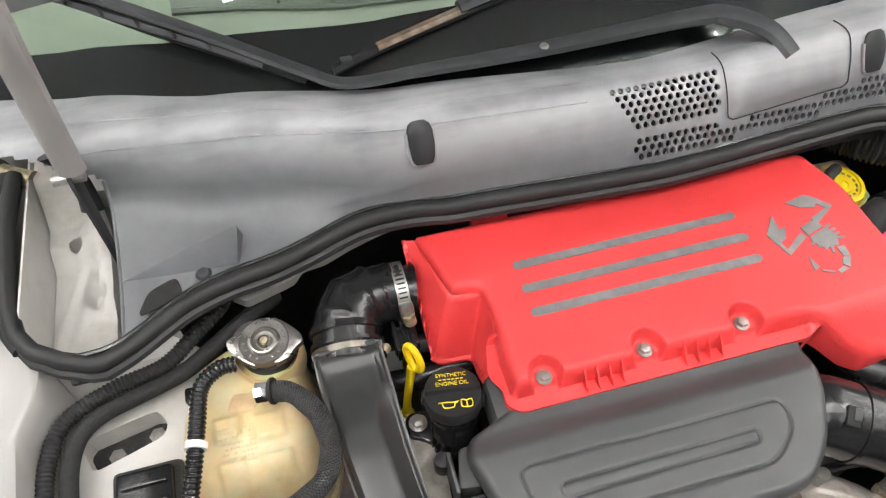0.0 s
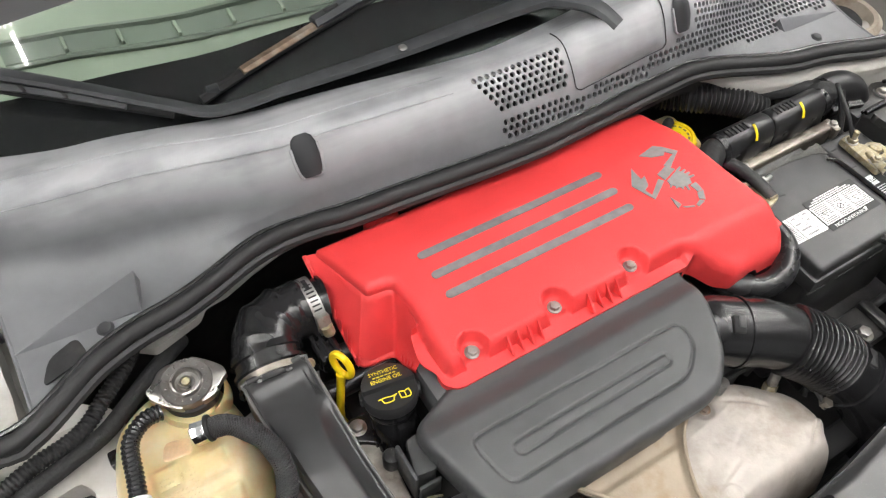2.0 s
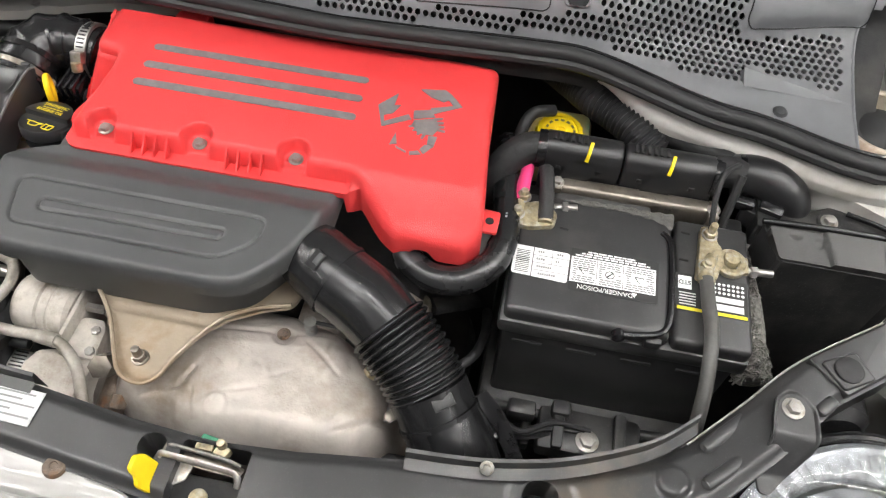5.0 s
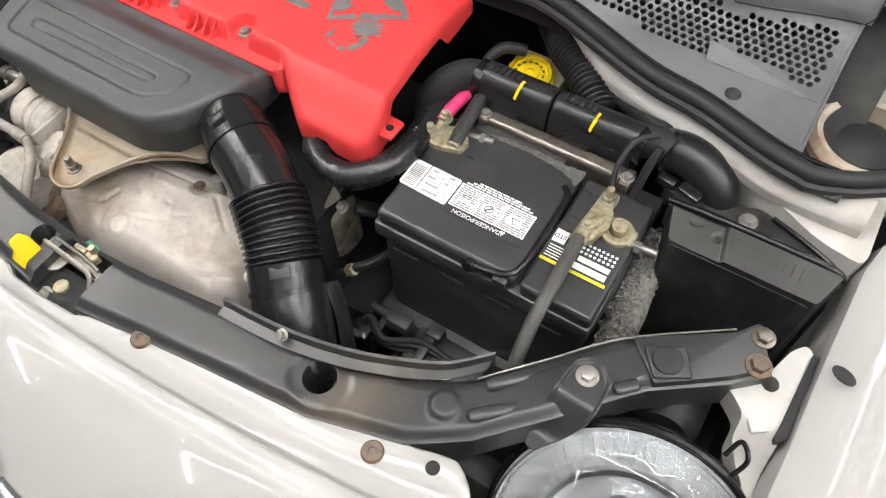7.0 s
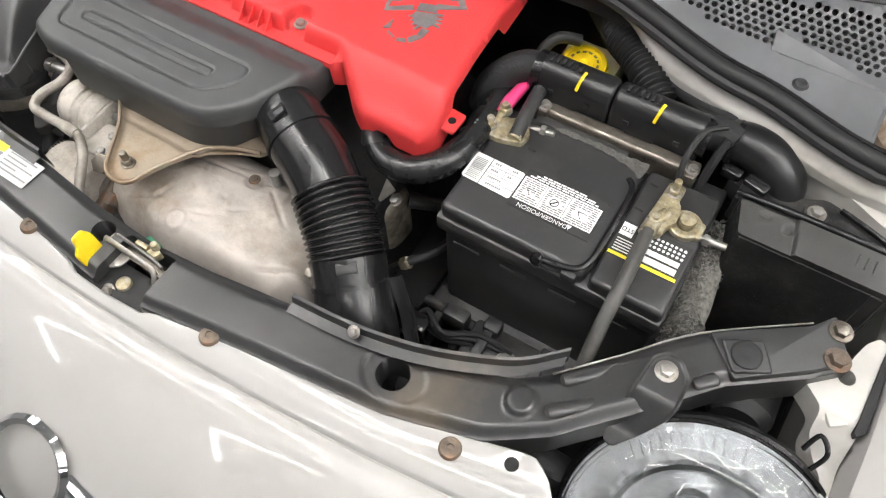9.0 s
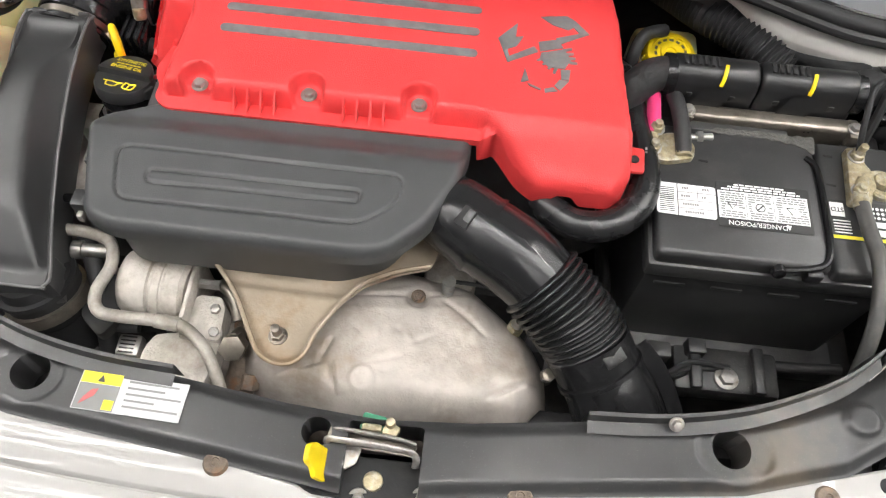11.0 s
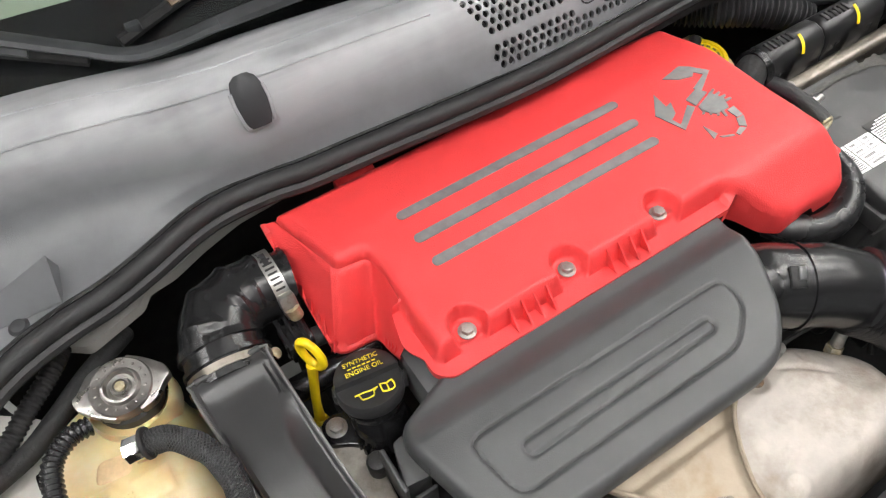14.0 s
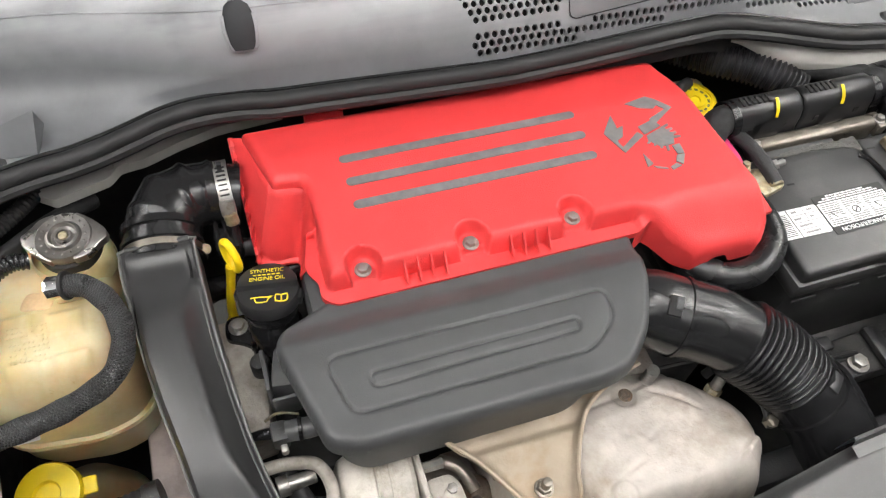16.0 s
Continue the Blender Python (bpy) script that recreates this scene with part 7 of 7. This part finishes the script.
part("channel_wall", sweep([(.560, .5975, .806), (.590, .586, .808), (.622, .573, .807), (.633, .565, .804)], .0028, 8, 5), BLACKGLOSS, fil)
for k in range(3):
    part("moulded_bar", box(-.0006, .0006, -.006, .006, 0, .0012, .0003, m=Matrix.Translation((.585 + k * .0075, .540, .8195)) @ pose(0, 0, 0, 14, 0, 0)), BLACKDUST, fil)
part("snorkel", sweep([(.440, .621, .812), (.460, .620, .816), (.480, .616, .815), (.496, .609, .808), (.505, .602, .797), (.508, .597, .785)], [.0215, .0222, .0228, .0230, .0215, .0180], 32, 8), CONDUIT, fil, "black curved intake snorkel")
part("snorkel_ring", sweep([(.444, .6187, .8125), (.450, .6185, .813)], .0240, 32, 2), BLACKGLOSS, fil)
part("snorkel_base", prism(rounded([(.455, .588), (.475, .580), (.530, .573), (.532, .596), (.505, .606), (.460, .604)], .005), .775, .798, .003), CONDUIT, fil)
part("snorkel_clip", box(-.012, .012, -.006, .006, -.008, .008, .002, m=Matrix.Translation((.482, .586, .803)) @ pose(0, 0, 0, 10, 0, -18)), BLACKGLOSS, fil)
part("snorkel_lug", box(-.010, .010, -.005, .005, -.008, .006, .002, m=Matrix.Translation((.456, .592, .802)) @ pose(0, 0, 0, 10, 0, -10)), BLACKGLOSS, fil)
placed("screw", BOLT, fil, Matrix.Translation((.541, .583, .8045)))
part("screw_lug", cyl(.014, .012, .006, 24, Matrix.Translation((.541, .583, .799)), .0015), BLACKDUST, fil)

# ---- coolant expansion tank ----
tank = thing("coolant_tank", (-.45, .53, .66), "yellowed translucent coolant expansion tank", "coolant tank")
TK = rounded([(-.530, .510), (-.508, .486), (-.440, .478), (-.402, .490), (-.390, .525), (-.392, .585), (-.405, .635), (-.430, .652), (-.475, .650), (-.515, .625), (-.532, .56)], .028)


def tank_z(x, y):
    d = sdf(TK, x, y)
    z = .745 + .072 * np.sqrt(np.maximum(0, 1 - (1 - np.clip(d / .034, 0, 1)) ** 2)) - .018 * smooth(.56, .46, y)
    for cx, cy, wx, wy in ((-.478, .545, .014, .013), (-.440, .540, .016, .014), (-.478, .505, .014, .014), (-.438, .506, .016, .012)):
        z = z + .0034 * smooth(wx, wx - .0045, np.abs(x - cx)) * smooth(wy, wy - .0045, np.abs(y - cy))
    return z


part("upper_shell", relief(lambda x, y: sdf(TK, x, y), tank_z, (-.545, -.38, .43, .665), .0022, .03), TANK, tank, angle=70)
rim = [Vector((x, y, .717)) for x, y in TK] + [Vector((*TK[0], .717))]
part("weld_seam", sweep(rim, .005, 8, 2), TANK, tank)
bm = loft([[Vector((-.46 + (x + .46) * s, .545 + (y - .545) * s, z)) for x, y in TK] for s, z in ((.99, .716), (.99, .68), (.9, .655), (.5, .65))], closed=True)
part("lower_shell", bm, TANK, tank)
part("filler_neck", lathe([(.034, 0), (.032, .022), (.030, .030)], 32, aim((-.431, .612, .800), (0, -.12, 1))), TANK, tank)
bm = bmesh.new()
rnd = random.Random(7)
for r in range(8):
    for c in range(9):
        x, y = -.484 + c * .0036, .515 + r * .0042
        z = float(tank_z(np.array([[x]]), np.array([[y]]))[0, 0])
        if rnd.random() < .75:
            lathe([(.0011, 0), (.0008, .0007), (0, .0008)], 6, Matrix.Translation((x, y, z - .0001)), bm)
tagged(part("moulded_dots", bm, TANK, tank), kind="stuff")
part("outlet", cyl(.0075, .0075, .026, 16, aim((-.442, .566, .822), (1, -.35, .5)), .001), TANK, tank)
part("orange_patch", prism(rounded([(-.478, .560), (-.448, .556), (-.446, .574), (-.470, .580)], .008), .812, .8178, .003, 3), material("orange_stained_plastic", (.66, .45, .26), .4, vary=.2, scale=60, sss=.3), tank, "orange stain under the neck")
PM = aim((-.431, .614, .832), (-.02, -.10, 1)) @ Matrix.Rotation(radians(28), 4, "Z") @ Matrix.Diagonal((.82, .82, 1, 1))
WORNZINC = material("worn_stamped_zinc", (0.36, 0.345, 0.33), 0.30, 0.95, vary=.18, scale=60, bump=.12, dirt=(.26, .24, .21), dirt_scale=40, dirt_amount=.35)
bm = lathe([(.0285, .000), (.0305, .002), (.0298, .0065), (.0275, .0088), (.0185, .0080), (.0165, .0108), (.0145, .0112), (.0125, .0072), (.0095, .0068), (.0082, .0098), (.0066, .0098), (.0056, .0074), (0, .0074)], 44, PM)
pc = part("pressure_cap", bm, WORNZINC, tank, "stamped steel pressure cap")
part("seal_ring", lathe([(.026, -.020), (.0318, -.018), (.0328, -.010), (.0320, -.003), (.026, .001)], 36, PM), RUBBER, pc)
for a in (0, math.pi):
    part("ear", prism(rounded([(.006, -.0310), (.022, -.0285), (.036, -.0150), (.0425, -.012), (.0425, -.001), (.034, .0100), (.026, .0190), (.014, .0290)], .005), -.001, .0075, .0025, m=PM @ Matrix.Rotation(a - .28, 4, "Z")), WORNZINC, pc)
part("button", lathe([(.0050, .0080), (.0046, .0100), (0, .0104)], 20, PM), BRASS, pc)
for k in range(16):
    a = 2 * math.pi * k / 16
    part("stamped_mark", box(-.0013, .0013, -.0010, .0010, .0086, .0098, .0004, m=PM @ Matrix.Rotation(a, 4, "Z") @ Matrix.Translation((.0225, 0, 0))), WORNZINC, pc)

hb = thing("coolant_hose", (-.41, .50, .80), "thick braided black hose from the tank", "hose", group="hoses")
part("hose", sweep([(-.428, .556, .846), (-.412, .548, .850), (-.394, .523, .852), (-.388, .493, .850), (-.398, .466, .846), (-.428, .452, .840), (-.47, .446, .832), (-.53, .450, .81), (-.59, .47, .77)], .0087, 18, 10), SHINYRUBBER, hb)
tagged(part("braid", braid([(-.428, .556, .846), (-.412, .548, .850), (-.394, .523, .852), (-.388, .493, .850), (-.398, .466, .846), (-.428, .452, .840), (-.47, .446, .832), (-.53, .450, .81), (-.59, .47, .77)],  .0090, 14, .036, .00075, 10), HOSE, hb, "woven textile braid"), kind="stuff")
part("steel_collar", cyl(.0098, .0092, .013, 8, aim((-.444, .5600, .8425), (.019, -.004, .004)), .0012), CHROME, hb, "shiny steel end collar")
part("collar_ring", cyl(.0122, .0122, .004, 20, aim((-.431, .5572, .8455), (.019, -.004, .004)), .001), RUBBER, hb)
bm = bmesh.new()
box(-.476, -.460, .4400, .4520, .8205, .8215, bm=bm)
part("white_tag", bm, PAPER, hb, "small white paper tag")
hc = thing("coolant_hose", (-.49, .55, .78), "corrugated black plastic overflow hose", "hose", group="hoses")
part("hose", sweep([(-.462, .600, .833), (-.476, .596, .838), (-.492, .580, .840), (-.498, .548, .838), (-.504, .515, .834), (-.515, .48, .82), (-.54, .44, .77)], .0080, 16, 8, ridge=(.0042, .0014)), HOSEPLASTIC, hc, angle=80)
part("band", sweep([(-.5005, .531, .836), (-.5018, .525, .8355)], .0098, 16, 2), PAPER, hc, "pale cable band")

# ---- left inner wing: looms, plate, module, washer filler ----
lw = thing("wiring_loom", (-.6, .60, .78), "corrugated black wiring loom along the inner wing", "wiring loom", group="looms")
part("loom", sweep([(-.643, .44, .78), (-.642, .52, .80), (-.636, .57, .806), (-.620, .599, .808), (-.579, .619, .808), (-.532, .631, .808), (-.50, .655, .812), (-.475, .675, .815), (-.46, .70, .81)], .0082, 14, 8, ridge=(.0042, .0013)), RUBBER, lw, angle=80)
lw2 = thing("wiring_loom", (-.6, .60, .77), "taped black wiring loom along the inner wing", "wiring loom", group="looms")
part("loom", sweep([(-.626, .43, .77), (-.6245, .51, .79), (-.621, .565, .797), (-.601, .595, .80), (-.5545, .611, .80), (-.515, .624, .80), (-.49, .640, .80), (-.455, .665, .80), (-.42, .70, .78)], .0085, 12, 8), TAPE, lw2)
part("clip", box(-.520, -.500, .596, .612, .775, .790, .003), BLACKGLOSS, lw2)
lsh = thing("inner_wing_shelf", (-.57, .54, .74), "white painted shelf of the inner wing", "body panel", kind="structure")
LS = rounded([(-.64, .38), (-.525, .40), (-.520, .56), (-.500, .63), (-.53, .66), (-.64, .66)], .015)
HOLE = rounded([(-.611, .5566), (-.545, .575), (-.539, .586), (-.549, .6006), (-.558, .600), (-.617, .588), (-.621, .580)], .006)
part("shelf", relief(lambda x, y: np.minimum(sdf(LS, x, y), -sdf(HOLE, x, y)), lambda x, y: .772 + .006 * smooth(.56, .60, y) - .02 * smooth(.50, .42, y), (-.65, -.49, .37, .67), .004, .03), WHITEDULL, lsh)
ep = thing("engine_mount", (-.58, .58, .70), "black engine mount with two bolts in a body opening", "engine mount")
part("plate", box(-.63, -.535, .55, .61, .735, .750, .004), BLACKDUST, ep)
for x, y in ((-.594, .5735), (-.5555, .5855)):
    placed("bolt", BIGBOLT, ep, Matrix.Translation((x, y, .750)), "dusty flange bolt")
    part("washer", lathe([(.006, 0), (.014, 0), (.014, .003), (.006, .003)], 20, Matrix.Translation((x, y, .7495))), BLACKDUST, ep)
md = thing("fuse_box", (-.55, .49, .74), "ribbed black plastic module beside the tank", "control module")
part("body", box(-.590, -.526, .455, .545, .740, .788, .006), BLACKDUST, md)
part("lid", box(-.584, -.533, .462, .538, .786, .796, .004), BLACKGLOSS, md)
for k in range(4):
    part("rib", box(-.579, -.538, .470 + k * .017, .474 + k * .017, .795, .799, .001), BLACKGLOSS, md)
ws = thing("washer_filler", (-.50, .44, .60), "washer bottle neck with a bright yellow cap", "washer bottle")
WM = aim((-.498, .448, .690), (0, -.2, 1))
part("cap", lathe([(.028, -.008), (.029, .004), (.027, .008), (.012, .0095), (.010, .006), (0, .006)], 32, WM), YELLOW, ws, "bright yellow cap")
part("cap_tab", box(.024, .040, -.008, .008, -.002, .003, .002, m=WM), YELLOW, ws)
part("neck", lathe([(.026, 0), (.025, -.06), (.045, -.12), (.05, -.2)], 28, WM), TANK, ws)
un = thing("coolant_pipe", (-.45, .40, .60), "black ribbed hose under the air duct", "hose", group="hoses")
part("hose", sweep([(-.56, .395, .655), (-.50, .402, .680), (-.45, .410, .697), (-.412, .415, .700)], .0135, 18, 8, ridge=(.0060, .0010)), RUBBER, un, angle=70)
part("end_cap", sweep([(-.416, .4145, .700), (-.402, .4165, .701)], .0150, 20, 2), BLACKDUST, un, "dusty grey hose end cap")
rail = thing("chassis_rail", (-.43, .45, .50), "pinkish primed chassis rail under the tank", "chassis rail", kind="structure")
part("rail", box(-.418, -.372, .36, .60, .50, .668, .008), material("primed_rail", (.42, .35, .33), .5, vary=.15, scale=25, dirt=(.12, .10, .09), dirt_scale=14), rail)

# ---- bonnet latch ----
latch = thing("bonnet_latch", (.0, .21, .72), "zinc bonnet latch with a yellow lever", "bonnet latch")
LV = Matrix(((0, -.387, .922, -.034), (1, 0, 0, .2), (0, .922, .387, .779), (0, 0, 0, 1)))
part("lever", prism(rounded([(.0136, .0032), (.0144, .0255), (.0094, .0339), (-.0015, .0335), (-.0035, .0300), (-.0045, .0235), (-.0110, .0185), (-.0110, .0043), (-.0075, -.0079), (.0025, -.0131)], .003), -.0022, .0022, .0012, m=LV), YELLOW, latch, "yellow plastic release lever")
part("lever_plate", prism(rounded([(-.040, .2155), (-.022, .2010), (-.013, .2070), (-.010, .2190), (-.024, .2245)], .002), .7735, .7755, .0005), ZINC, latch)
part("front_rail", sweep([(-.0375, .2185, .786), (-.0355, .2205, .7905), (-.028, .2200, .7930), (.000, .2185, .7940), (.026, .2165, .7940), (.0315, .2150, .7925), (.0340, .2120, .7880), (.0335, .2080, .781)], .0030, 10, 6, squash=.55), ZINC, latch, "folded zinc rail")
part("front_rail_wall", box(-.034, .031, -.0008, .0008, -.012, .0, .0004, m=Matrix.Translation((0, .2190, .7935)) @ pose(0, 0, 0, 0, 0, -1.5)), DULLSTEEL, latch)
part("back_rail", sweep([(-.0345, .2290, .780), (-.0320, .2300, .7850), (-.026, .2300, .7870), (.000, .2280, .7885), (.020, .2262, .7885), (.032, .2240, .7860)], .0028, 10, 6, squash=.6), ZINC, latch, "folded zinc rail")
part("end_tab", prism(rounded([(-.0385, .217), (-.031, .219), (-.029, .231), (-.036, .233)], .0015), .778, .7860, .0008), DULLSTEEL, latch)
part("plate", prism(rounded([(-.030, .220), (.030, .217), (.034, .226), (-.028, .231)], .002), .772, .7745, .0006), DULLSTEEL, latch)
part("catch_tab", prism(rounded([(.004, .231), (.016, .229), (.019, .237), (.007, .2405)], .002), .776, .7850, .0012), BRASS, latch)
part("catch_stud", cyl(.0042, .0038, .010, 12, Matrix.Translation((.0105, .2385, .783)), .001), BRASS, latch)
part("catch_tab", box(-.012, .004, .2315, .2375, .781, .786, .0015), BRASS, latch)
part("roller", cyl(.008, .008, .010, 18, Matrix.Translation((.002, .196, .764)), .002), BRASS, latch)
part("green_pad", box(-.010, .010, -.0075, .0075, 0, .012, .002, m=Matrix.Translation((-.004, .2405, .764)) @ pose(0, 0, 0, 0, 0, -8)), GREEN, latch, "green plastic pad")
part("body", box(-.040, .050, .165, .215, .735, .770, .004), CAVITY, latch)
part("base_plate", prism(rounded([(-.050, .176), (.055, .170), (.056, .190), (-.048, .192)], .004), .764, .768), CAVITY, latch)
for x, y in ((-.008, .184), (.041, .190)):
    placed("bolt", BOLT, latch, aim((x, y, .766), (.1, -.6, .8)) @ Matrix.Diagonal((.9, .9, 1.2, 1)))
